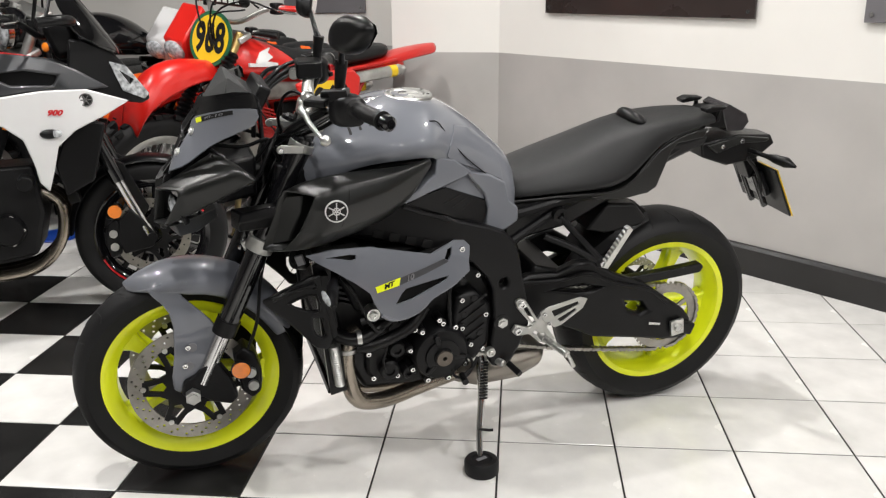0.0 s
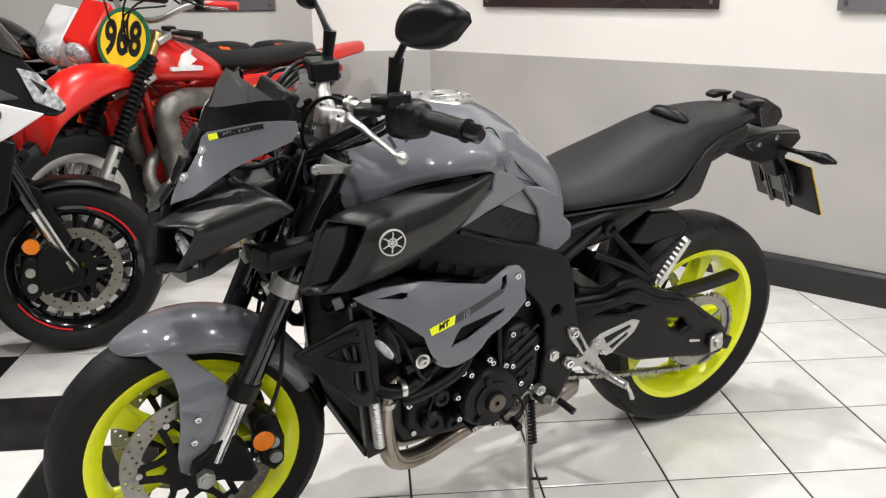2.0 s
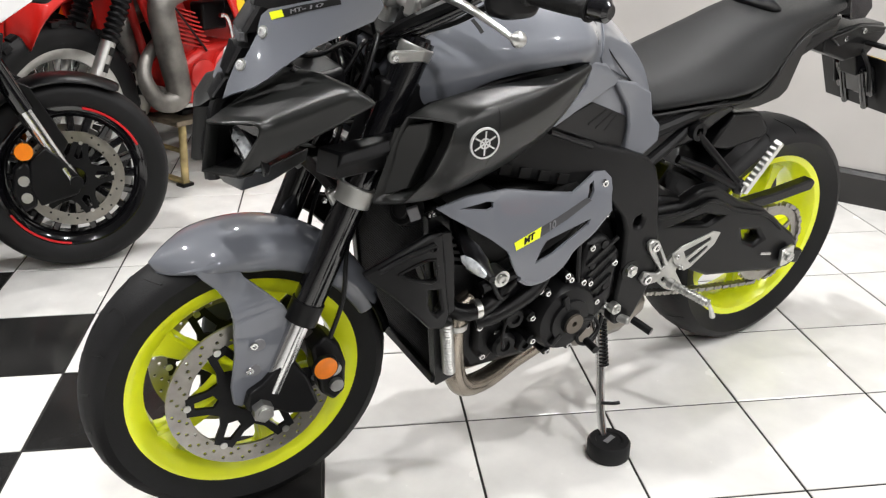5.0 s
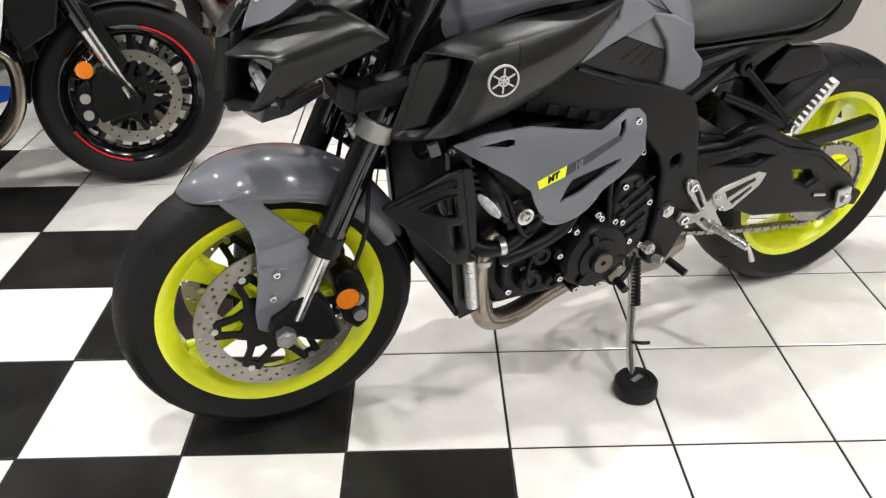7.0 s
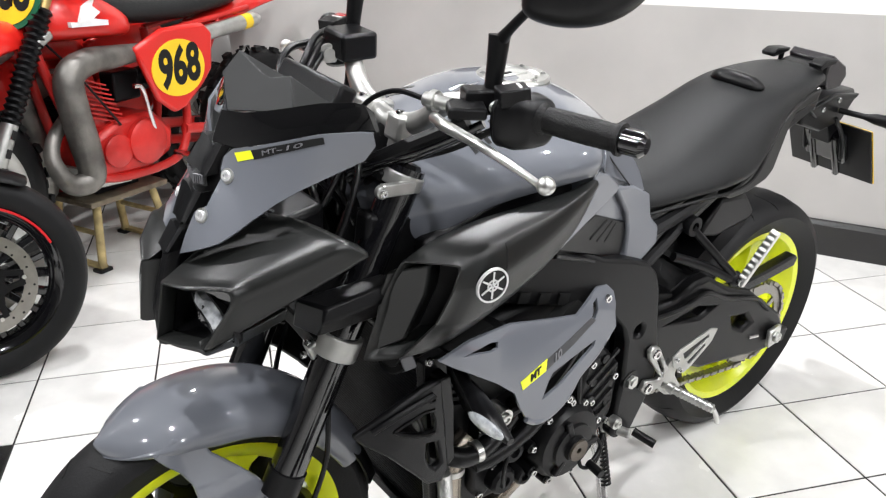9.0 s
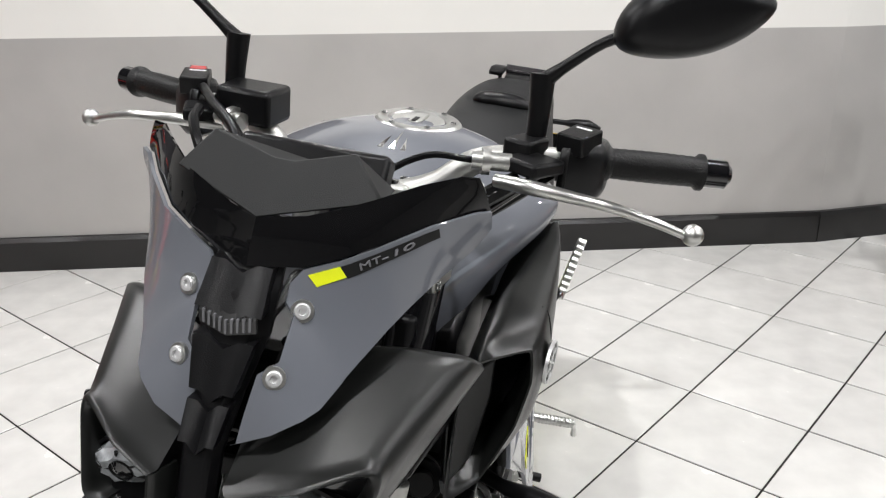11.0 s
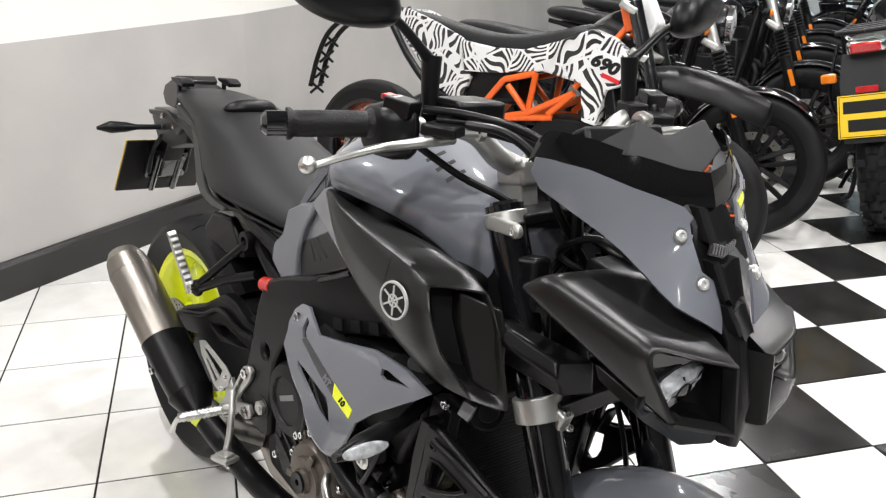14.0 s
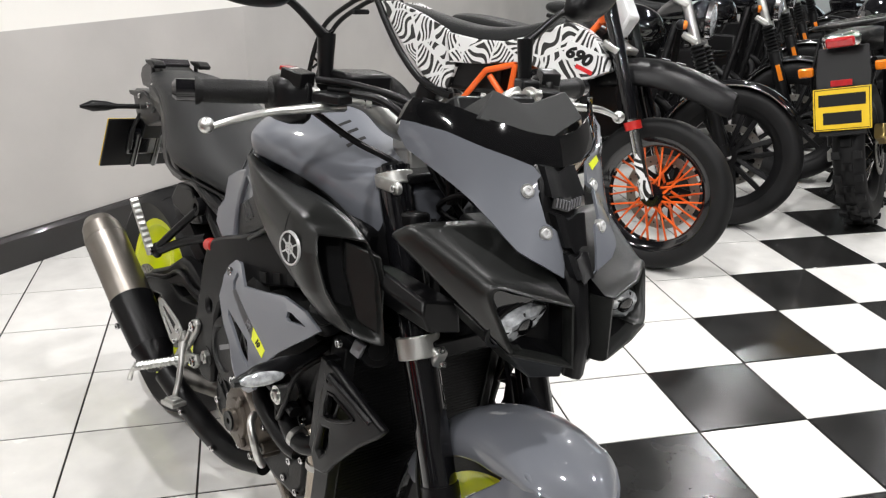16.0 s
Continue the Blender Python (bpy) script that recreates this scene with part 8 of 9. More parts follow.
    if number:
        pad = part("bar_pad", moved(loft([[Vector((0.975 + r * math.cos(a), y, 1.135 + r * 0.8 * math.sin(a))) for a in (2 * math.pi * k / 14 for k in range(14))] for y, r in ((-0.128, 0.016), (-0.122, 0.026), (0.122, 0.026), (0.128, 0.016))]), st), BLACK_PLASTIC, t, "black bar pad with pale markings", 50)
        for k in range(5):
            part("pad_mark", moved(box((1.001, -0.092 + 0.046 * k, 1.137), (0.003, 0.030, 0.016)), st), INK_WHITE, pad)
        for k, (y, z) in enumerate(((-0.16, 1.12), (0.10, 1.13), (0.17, 1.10))):
            part("bar_cable", moved(tube([(0.93, y * 1.6, 1.115), (1.02, y * 1.1, z + 0.05), (1.10, y * 0.5, z), (1.09, y * 0.2, 0.98), (1.02, 0.02, 0.84)], 0.0045, 8), st), BLACK_PLASTIC, t)
    body(t, "fuel_tank", [(1.06, ((0, 0.945), (0.05, 0.94), (0.085, 0.90), (0.09, 0.84), (0.07, 0.80))), (0.98, ((0, 0.985), (0.07, 0.975), (0.12, 0.92), (0.135, 0.84), (0.12, 0.79))), (0.85, ((0, 0.965), (0.07, 0.955), (0.125, 0.90), (0.14, 0.83), (0.12, 0.785))),
                          (0.72, ((0, 0.91), (0.06, 0.90), (0.105, 0.86), (0.115, 0.81), (0.10, 0.78))), (0.66, ((0, 0.865), (0.045, 0.86), (0.07, 0.84), (0.075, 0.81), (0.06, 0.78)))], paint, "glossy fuel tank", 2)
    body(t, "seat", [(0.86, ((0, 0.965), (0.045, 0.960), (0.065, 0.935), (0.06, 0.90))), (0.74, ((0, 0.925), (0.065, 0.918), (0.085, 0.88), (0.08, 0.825))), (0.60, ((0, 0.900), (0.075, 0.893), (0.092, 0.85), (0.085, 0.805))), (0.40, ((0, 0.895), (0.078, 0.888), (0.095, 0.85), (0.085, 0.805))),
                     (0.20, ((0, 0.915), (0.075, 0.908), (0.09, 0.87), (0.08, 0.825))), (0.09, ((0, 0.915), (0.055, 0.905), (0.065, 0.875), (0.06, 0.84)))], VINYL, "long black seat", 2)
    tail = []
    for x, z, w in ((0.34, 0.79, 0.085), (0.15, 0.845, 0.088), (0.02, 0.875, 0.082), (-0.12, 0.892, 0.070), (-0.24, 0.895, 0.035)):
        tail.append([Vector((x, y * w, z - d * 0.045)) for y, d in ((-1, 1.3), (-0.85, 0.3), (0, -0.1), (0.85, 0.3), (1, 1.3))])
    part("rear_mudguard", loft(tail, False, False), paint, t, "upswept rear mudguard", 60, 0, 1, 0.004)
    for s in (1, -1):
        def mv(bm):
            return bm if s > 0 else mirrored(bm)
        sp = part("side_panel", mv(plate([(0.735, 0.745), (0.60, 0.800), (0.40, 0.800), (0.355, 0.755), (0.375, 0.62), (0.43, 0.565), (0.52, 0.500), (0.58, 0.485), (0.655, 0.545), (0.70, 0.66)], lambda x, z: 0.120, lambda x, z: 0.150)), paint, t, "glossy side number panel", 30, 0.012)
        if number:
            part("number_oval", mv(moved(lathe([(0.0005, -0.002), (0.105, -0.002), (0.105, 0.002), (0.0005, 0.002)], 40), pose(0.545, 0.1512, 0.650) @ Matrix.Diagonal((1.22, 1, 1.0, 1)))), RACE_YELLOW, sp, "yellow number oval", 30)
            mm = onto_left(0.545, 0.1540, 0.650, 0, 0, 4) if s > 0 else onto_right(0.545, -0.1540, 0.650, 0, 0, 4)
            lettering("race_number", number, 0.190, INK_BLACK, sp, mm, "black race number", 0.0006, 0.12, 0.007, 0.70)
            # plain white wing mark over a bar on the tank
            part("tank_mark", mv(plate([(0.965, 0.845), (0.82, 0.838), (0.82, 0.855), (0.875, 0.865), (0.84, 0.882), (0.862, 0.905), (0.845, 0.925), (0.90, 0.905), (0.925, 0.870), (0.93, 0.858), (0.965, 0.862)], lambda x, z: 0.105, lambda x, z: 0.1435 - 0.36 * max(0, z - 0.86))), INK_WHITE, t, "plain white tank mark", 0)
        part("lower_frame_tube", mv(tube([(1.055, 0.02, 0.85), (1.02, 0.05, 0.66), (0.955, 0.075, 0.42), (0.92, 0.085, 0.32), (0.80, 0.09, 0.285), (0.58, 0.09, 0.29), (0.50, 0.09, 0.36), (0.47, 0.08, 0.52), (0.50, 0.07, 0.78)], 0.017, 10)), frame_mat, t, "painted frame tube", 60)
        part("seat_tube", mv(tube([(0.50, 0.07, 0.78), (0.30, 0.085, 0.80), (0.08, 0.08, 0.82)], 0.012, 8)), frame_mat, t, "", 60)
        part("stay_tube", mv(tube([(0.47, 0.085, 0.50), (0.36, 0.10, 0.66), (0.26, 0.085, 0.79)], 0.012, 8)), frame_mat, t, "", 60)
        part("swingarm_leg", mv(tube([(0.50, 0.09, 0.40), (0.25, 0.095, 0.36), (0.0, 0.095, 0.32)], 0.022, 8)), frame_mat, t, "", 60)
        part("shroud", mv(plate([(1.13, 0.80), (1.03, 0.83), (0.93, 0.70), (0.96, 0.60), (1.02, 0.55), (1.10, 0.62)], 0.09, 0.125)), paint, t, "", 30, 0.008) if not number else None
        part("footpeg", mv(rod((0.56, 0.09, 0.32), (0.55, 0.20, 0.315), 0.012, n=10)), STEEL, t)
    en = part("engine_case", plate([(0.97, 0.36), (0.93, 0.30), (0.70, 0.285), (0.58, 0.33), (0.56, 0.42), (0.64, 0.50), (0.80, 0.50), (0.93, 0.45)], -0.095, 0.095), engine_mat, t, "painted single-cylinder crankcase", 30, 0.02)
    for s in (1, -1):
        c = lathe([(0.0005, 0.08), (0.085, 0.08), (0.085, 0.118), (0.07, 0.128), (0.0005, 0.130)], 32, (0.70, 0, 0.40))
        part("engine_cover", c if s > 0 else mirrored(c), engine_mat, en, "", 35)
        c = lathe([(0.0005, 0.08), (0.06, 0.08), (0.06, 0.11), (0.05, 0.116), (0.0005, 0.116)], 28, (0.83, 0, 0.39))
        part("engine_cover", c if s > 0 else mirrored(c), engine_mat, en, "", 35)
    for k in range(9):
        part("cylinder_fin", box((0.83 + 0.008 * k, 0, 0.50 + 0.019 * k), (0.155, 0.16, 0.006), (0, -20, 0)), engine_mat, en, "", 0)
    part("cylinder_barrel", rod((0.82, 0, 0.46), (0.90, 0, 0.68), 0.062, n=18), engine_mat, en, "", 40)
    part("exhaust_pipe", tube([(0.92, 0.05, 0.58), (1.05, 0.08, 0.50), (1.10, 0.11, 0.42), (1.06, 0.13, 0.33), (0.98, 0.135, 0.335), (0.985, 0.135, 0.45), (1.005, 0.135, 0.58), (1.00, 0.13, 0.685), (0.92, 0.125, 0.725), (0.80, 0.115, 0.725), (0.66, 0.10, 0.725), (0.50, 0.10, 0.74)], 0.04, 16, 6,
                              [0.022, 0.024, 0.028, 0.036, 0.046, 0.052, 0.052, 0.050, 0.046, 0.040, 0.030, 0.018]), PIPE_GREY, t, "scuffed steel expansion chamber", 60)
    part("silencer", join(rod((0.42, 0.105, 0.745), (0.09, 0.115, 0.775), 0.030, n=20), rod((0.09, 0.115, 0.775), (0.06, 0.115, 0.778), 0.030, 0.018, 20)), ALU, t, "short silver silencer", 40)
    part("silencer_label", rod((0.155, 0.114, 0.7695), (0.115, 0.1145, 0.773), 0.0308, n=20), RACE_YELLOW, t)
    part("skid_plate", plate([(0.99, 0.36), (0.94, 0.275), (0.78, 0.262), (0.78, 0.275), (0.93, 0.29), (0.975, 0.36)], -0.09, 0.09), ALU_SATIN, t, "", 30, 0.003)
    part("kick_lever", tube([(0.66, 0.115, 0.42), (0.690, 0.132, 0.50), (0.715, 0.138, 0.60), (0.75, 0.138, 0.615)], 0.009, 8), STEEL, t, "", 60)
    part("carburettor", join(box((0.70, 0, 0.60), (0.12, 0.08, 0.11)), rod((0.66, 0, 0.60), (0.52, 0, 0.62), 0.045, n=16)), BLACK_METAL, t, "", 30, 0.01)
    part("clutch_cable", tube([(1.0, 0.20, 1.10), (1.12, 0.10, 1.07), (1.08, 0.03, 0.9), (0.95, 0.09, 0.70), (0.80, 0.10, 0.48)], 0.004, 6), BLACK_PLASTIC, t)
    return t


def bike_stand(m):
    """A worn steel box stand with a board on top and a bent handle."""
    t = thing("bike_stand", m, "worn cream steel bike stand with a dusty top", "bike stand")
    part("top_board", box((0, 0, 0.262), (0.36, 0.30, 0.022)), BROWN_TOP, t, "dusty brown top", 20, 0.004)
    part("pad", box((0.0, 0, 0.283), (0.20, 0.16, 0.022)), RUBBER, t, "", 20, 0.005)
    for sx in (-1, 1):
        for sy in (-1, 1):
            leg = tube([(sx * 0.13, sy * 0.11, 0.25), (sx * 0.15, sy * 0.125, 0.12), (sx * 0.165, sy * 0.135, 0.012)], 0.016, 8)
            part("leg", leg, CREAM_METAL, t, "", 50)
            part("foot", box((sx * 0.167, sy * 0.136, 0.007), (0.055, 0.05, 0.014)), BLACK_PLASTIC, t, "", 20, 0.003)
    for sx in (-1, 1):
        part("cross_rail", rod((sx * 0.148, -0.12, 0.14), (sx * 0.148, 0.12, 0.14), 0.010, n=10), CREAM_METAL, t)
        part("foot_rail", box((sx * 0.167, 0, 0.018), (0.03, 0.30, 0.012)), CREAM_METAL, t, "", 20, 0.002)
    part("handle", tube([(-0.10, 0.16, 0.265), (-0.06, 0.185, 0.30), (-0.02, 0.18, 0.26), (0.05, 0.165, 0.22), (0.12, 0.15, 0.25)], 0.013, 8), CREAM_METAL, t, "bent steel handle", 60)
    return t


offroad_motorcycle(at(-0.277, 2.478, 225, 0, 0.065), "red vintage motocross bike with yellow race numbers, raised on a stand", RED_PAINT, RED_METAL, RED_METAL, "968")
bike_stand(pose(-0.89, 2.02, 0, 0, 0, 45))
offroad_motorcycle(at(-0.504, 2.655, 225, 3) @ Matrix.Scale(0.97, 4), "red off-road bike with a red headlamp mask", RED_PAINT, RED_METAL, ENGINE_BLACK, None, RED_PAINT, False, BLACK_METAL)
offroad_motorcycle(at(-0.745, 2.95, 225, 3) @ Matrix.Scale(0.95, 4), "orange off-road bike with a white headlamp mask", ORANGE_PAINT, BLACK_METAL, ENGINE_BLACK, None, WHITE_PLASTIC, False, ALU_SATIN)


def seat_bag(m, w, d, h, label):
    """A soft black bag with piping and a small orange mark."""
    t = thing("seat_bag", m, label, "bag")
    rings = []
    for f, z in ((0.80, 0.0), (0.97, 0.10), (1.0, 0.40), (0.95, 0.72), (0.74, 0.93), (0.40, 1.0)):
        rings.append([Vector((math.copysign(abs(math.cos(a)) ** 0.6, math.cos(a)) * w * f, math.copysign(abs(math.sin(a)) ** 0.6, math.sin(a)) * d * f, z * h)) for a in (2 * math.pi * k / 24 for k in range(24))])
    b = part("bag", loft(rings), VINYL, t, "", 60)
    part("piping", tube([(math.copysign(abs(math.cos(a)) ** 0.6, math.cos(a)) * w * 0.985, math.copysign(abs(math.sin(a)) ** 0.6, math.sin(a)) * d * 0.985, 0.62 * h) for a in (2 * math.pi * k / 24 for k in range(25))], 0.004, 6, 2), BLACK_PLASTIC, b)
    part("orange_mark", box((w * 0.35, d * 0.80, h * 0.86), (0.05, 0.03, 0.004), (-30, 0, 0)), ORANGE_PAINT, b, "orange printed mark", 0, 0.001)
    return t


seat_bag(at(-0.504, 2.655, 225, 3) @ pose(0.40, 0.0, 0.858), 0.15, 0.10, 0.125, "soft black bag with an orange mark resting on a seat")
seat_bag(at(-0.504, 2.655, 225, 3) @ pose(0.08, 0.0, 0.872), 0.13, 0.10, 0.10, "low black bag with an orange mark resting on a seat")
seat_bag(at(-0.745, 2.95, 225, 3) @ pose(0.42, 0.0, 0.842), 0.16, 0.11, 0.15, "plump black bag with an orange mark resting on a seat")
touring_motorcycle()
mat_disc = thing("floor_disc", pose(-2.05, 1.95, 0.0), "flat blue plastic disc lying on the tiles", "floor disc")
part("disc", loft([[Vector((r * math.cos(a), r * math.sin(a), z)) for a in (2 * math.pi * k / 32 for k in range(32))] for r, z in ((0.115, 0.001), (0.12, 0.005), (0.115, 0.012), (0.09, 0.013), (0.08, 0.009))]), BLUE_PLASTIC, mat_disc, "", 40)


# -- black-and-white supermoto with orange spokes --
def supermoto():
    t = thing("motorcycle", at(2.587, -0.376, 222, 7), "supermoto with black and white swirl graphics and an orange frame", "motorcycle", "parked motorcycles")
    st = turned((1.18, 0, 1.02), 3)
    for c, w, xf in (((1.49, 0, 0.300), 0.118, st), ((0, 0, 0.312), 0.155, Matrix())):
        rim = wheel(t, c, 0.298 if c[0] else 0.312, w, 0.222, BLACK_GLOSS, "fat black supermoto tyre", "wire", 32, 0.15 if c[0] else 0.11, (0.075,) if c[0] else (-0.09,), xf, 0, ORANGE_PAINT, 0.12, "black rim with orange spokes")
        thick = []
        for k in range(32):
            a, s = 2 * math.pi * k / 32, 1 if k % 2 else -1
            a2 = a + (0.5 if (k // 2) % 2 else -0.5)
            thick.append(rod((c[0] + 0.045 * math.cos(a2), s * 0.05, c[2] + 0.045 * math.sin(a2)), (c[0] + 0.190 * math.cos(a), s * 0.012, c[2] + 0.190 * math.sin(a)), 0.0036, n=6))
        part("spoke_sleeve", moved(join(*thick), xf), ORANGE_PAINT, rim, "orange spoke sleeves")
    simple_fork(t, (1.215, 0, 1.03), (1.485, 0, 0.31), 0.105, 0.028, 0.022, BLACK_GLOSS, STEEL, st, 0.62, label="black fork tube")
    for s in (1, -1):
        a, b = Vector((1.385, s * 0.105, 0.575)), Vector((1.397, s * 0.105, 0.545))
        part("fork_ring", moved(rod(a, b, 0.033, n=18), st), RED_METAL, t, "red fork seal ring", 40)
        g = plate([(1.428, 0.46), (1.450, 0.44), (1.512, 0.32), (1.498, 0.285), (1.466, 0.33), (1.425, 0.42)], 0.125, 0.133)
        part("fork_guard", moved(g if s > 0 else mirrored(g), st), SWIRL, t, "", 30, 0.003)
    rings = []
    for x, z, w in ((1.16, 0.775, 0.05), (1.28, 0.815, 0.078), (1.42, 0.825, 0.082), (1.56, 0.800, 0.074), (1.68, 0.755, 0.052), (1.74, 0.722, 0.022)):
        rings.append([Vector((x, y * w, z - d * 0.075)) for y, d in ((-1, 1.5), (-0.85, 0.4), (0, -0.1), (0.85, 0.4), (1, 1.5))])
    part("front_mudguard", moved(loft(rings, False, False), st), BLACK_PLASTIC, t, "black high front mudguard", 60, 0, 1, 0.004)
    for k in range(3):
        part("mudguard_mark", moved(box((1.40 + 0.06 * k, -0.045, 0.829 - 0.010 * k), (0.030, 0.034, 0.002), (0, 8, 25)), st), INK_WHITE, t)
    mk = solid([(1.23, 0.050, 1.09), (1.23, -0.050, 1.09), (1.30, 0.060, 0.96), (1.30, -0.060, 0.96), (1.26, 0.045, 0.88), (1.26, -0.045, 0.88), (1.19, 0.058, 1.05), (1.19, -0.058, 1.05), (1.21, 0.045, 0.88), (1.21, -0.045, 0.88)],
               [(0, 1, 3, 2), (2, 3, 5, 4), (0, 2, 6), (2, 4, 8, 6), (1, 7, 3), (3, 7, 9, 5), (6, 8, 9, 7), (0, 6, 7, 1), (4, 5, 9, 8)])
    part("headlamp_mask", moved(mk, st), WHITE_PLASTIC, t, "white headlamp mask", 35, 0.010)
    bars(t, (1.16, 0, 1.07), 0.40, 0.08, 0.14, BLACK_METAL, st)
    body(t, "seat", [(1.06, ((0, 0.965), (0.05, 0.958), (0.07, 0.93), (0.06, 0.90))), (0.88, ((0, 0.905), (0.075, 0.895), (0.10, 0.85), (0.09, 0.81))), (0.68, ((0, 0.872), (0.09, 0.862), (0.115, 0.82), (0.10, 0.78))), (0.48, ((0, 0.892), (0.085, 0.885), (0.105, 0.85), (0.095, 0.81))), (0.28, ((0, 0.935), (0.07, 0.93), (0.085, 0.90), (0.08, 0.87))), (0.12, ((0, 0.955), (0.05, 0.95), (0.06, 0.93), (0.055, 0.91)))], VINYL, "slim black seat", 2)
    for s in (1, -1):
        def mv(bm):
            return bm if s > 0 else mirrored(bm)
        part("tail_panel", mv(plate([(0.10, 0.945), (0.20, 0.950), (0.36, 0.900), (0.50, 0.850), (0.56, 0.80), (0.555, 0.70), (0.52, 0.600), (0.46, 0.600), (0.38, 0.640), (0.27, 0.740), (0.16, 0.86)], lambda x, z: 0.07, lambda x, z: 0.085 + 0.06 * max(0, x - 0.1))), SWIRL, t, "swirl-printed tail panel", 30, 0.006)
        part("tank_panel", mv(plate([(0.50, 0.840), (0.66, 0.822), (0.80, 0.825), (0.95, 0.870), (1.09, 0.925), (1.17, 0.900), (1.23, 0.86), (1.285, 0.755), (1.17, 0.705), (1.145, 0.570), (1.085, 0.580), (1.065, 0.720), (0.89, 0.750), (0.68, 0.722), (0.53, 0.715)],
                   lambda x, z: 0.09, lambda x, z: 0.125 + 0.10 * max(0, min(1.15, x) - 0.85))), SWIRL, t, "swirl-printed tank panel", 30, 0.006)
        part("tail_edge", mv(tube([(0.08, 0.085, 0.95), (0.14, 0.09, 0.86), (0.24, 0.098, 0.735), (0.36, 0.105, 0.63), (0.47, 0.11, 0.585), (0.55, 0.115, 0.57)], 0.016, 8)), BLACK_PLASTIC, t, "", 60)
        for a, b in (((0.60, 0.55), (0.72, 0.70)), ((0.72, 0.70), (0.86, 0.74)), ((0.86, 0.74), (0.84, 0.58)), ((0.74, 0.68), (0.84, 0.58)), ((0.74, 0.555), (0.84, 0.58)), ((0.84, 0.58), (1.03, 0.68)), ((0.93, 0.585), (1.03, 0.68)), ((0.72, 0.545), (0.95, 0.575)), ((1.03, 0.70), (1.20, 0.96))):
            part("trellis_tube", mv(rod((a[0], 0.120, a[1]), (b[0], 0.120 if b[0] < 1.1 else 0.05, b[1]), 0.013, n=10)), ORANGE_PAINT, t, "orange trellis frame tube", 50)
        part("swingarm", mv(plate([(0.60, 0.42), (0.35, 0.40), (0.0, 0.345), (-0.05, 0.312), (0.0, 0.285), (0.35, 0.31), (0.60, 0.35)], 0.10, 0.125)), BLACK_METAL, t, "", 30, 0.008)
        part("swingarm_decal", mv(plate([(0.42, 0.385), (0.06, 0.335), (0.06, 0.312), (0.42, 0.335)], 0.1, 0.1265)), SWIRL, t)
        part("footpeg", mv(rod((0.60, 0.10, 0.36), (0.59, 0.22, 0.355), 0.013, n=10)), STEEL, t)
        part("rear_indicator", mv(tube([(0.0, 0.05, 0.89), (-0.01, 0.14, 0.885)], 0.012, 8)), BLACK_PLASTIC, t)
    part("digit_patch", plate([(1.235, 0.822), (1.105, 0.858), (1.085, 0.790), (1.215, 0.738)], -0.1566, -0.12), INK_WHITE, t, "white printed patch", 0)
    lettering("model_number", "690", 0.062, INK_BLACK, t, onto_right(1.155, -0.1575, 0.800, 0, 0, -18), "black model digits", 0.0008, 0.2, 0.0035, 1.2)
    part("model_bar", moved(box((0, 0, 0), (0.075, 0.002, 0.016)), pose(1.185, -0.1572, 0.752, 0, 18, 0)), RIM_RED, t, "red printed bar")
    engine_lump(t, 0.62, 1.14, 0.27, 0.58, 0.12, ENGINE_BLACK, BLACK_METAL, "black single-cylinder engine")
    part("exhaust_pipe", tube([(1.08, -0.05, 0.60), (1.18, -0.08, 0.54), (1.20, -0.10, 0.42), (1.10, -0.12, 0.30), (0.85, -0.13, 0.27), (0.6, -0.13, 0.30)], 0.024, 12), BRONZE_PIPE, t, "", 60)
    part("radiator", box((1.20, 0, 0.60), (0.05, 0.26, 0.24), (0, -15, 0)), BLACK_PLASTIC, t, "", 30, 0.01)
    part("belly_pan", box((1.08, 0, 0.33), (0.22, 0.26, 0.06), (0, -18, 0)), BLACK_PLASTIC, t, "", 30, 0.02)
    part("airbox", box((0.62, 0, 0.70), (0.30, 0.17, 0.20)), BLACK_PLASTIC, t, "", 30, 0.02)
    part("tank", loft(half_loft([(1.20, ((0, 0.90), (0.05, 0.89), (0.09, 0.85), (0.09, 0.76))), (1.08, ((0, 0.95), (0.07, 0.94), (0.12, 0.88), (0.12, 0.76))), (0.92, ((0, 0.89), (0.07, 0.88), (0.11, 0.84), (0.11, 0.76)))])), BLACK_PLASTIC, t, "", 50)
    part("orange_mount", box((1.20, 0.0, 0.975), (0.05, 0.19, 0.10), (0, -20, 0)), ORANGE_PAINT, t, "orange headlamp bracket", 30, 0.01)
    # long tail bracket
    br = [tube([(0.12, y, 0.93), (-0.02, y, 0.955), (-0.15, y * 0.9, 0.90), (-0.27, y * 0.8, 0.815), (-0.335, y * 0.7, 0.70), (-0.375, y * 0.7, 0.555)], 0.012, 8) for y in (0.05, -0.05)]
    for k in range(4):
        z = 0.80 - 0.075 * k
        br.append(rod((-0.285 - 0.026 * k, -0.045, z), (-0.285 - 0.026 * k, 0.045, z - 0.05), 0.007, n=8))
        br.append(rod((-0.285 - 0.026 * k, 0.045, z), (-0.285 - 0.026 * k, -0.045, z - 0.05), 0.007, n=8))
    part("plate_bracket", join(*br), BLACK_PLASTIC, t, "long black open tail bracket", 50)
    part("side_stand", tube([(0.70, 0.13, 0.30), (0.72, 0.20, 0.16), (0.73, 0.255, 0.012)], 0.013, 8), BLACK_METAL, t, "black side stand", 50)
    part("stand_foot", box((0.735, 0.265, 0.008), (0.06, 0.035, 0.012)), BLACK_METAL, t)
    return t


supermoto()


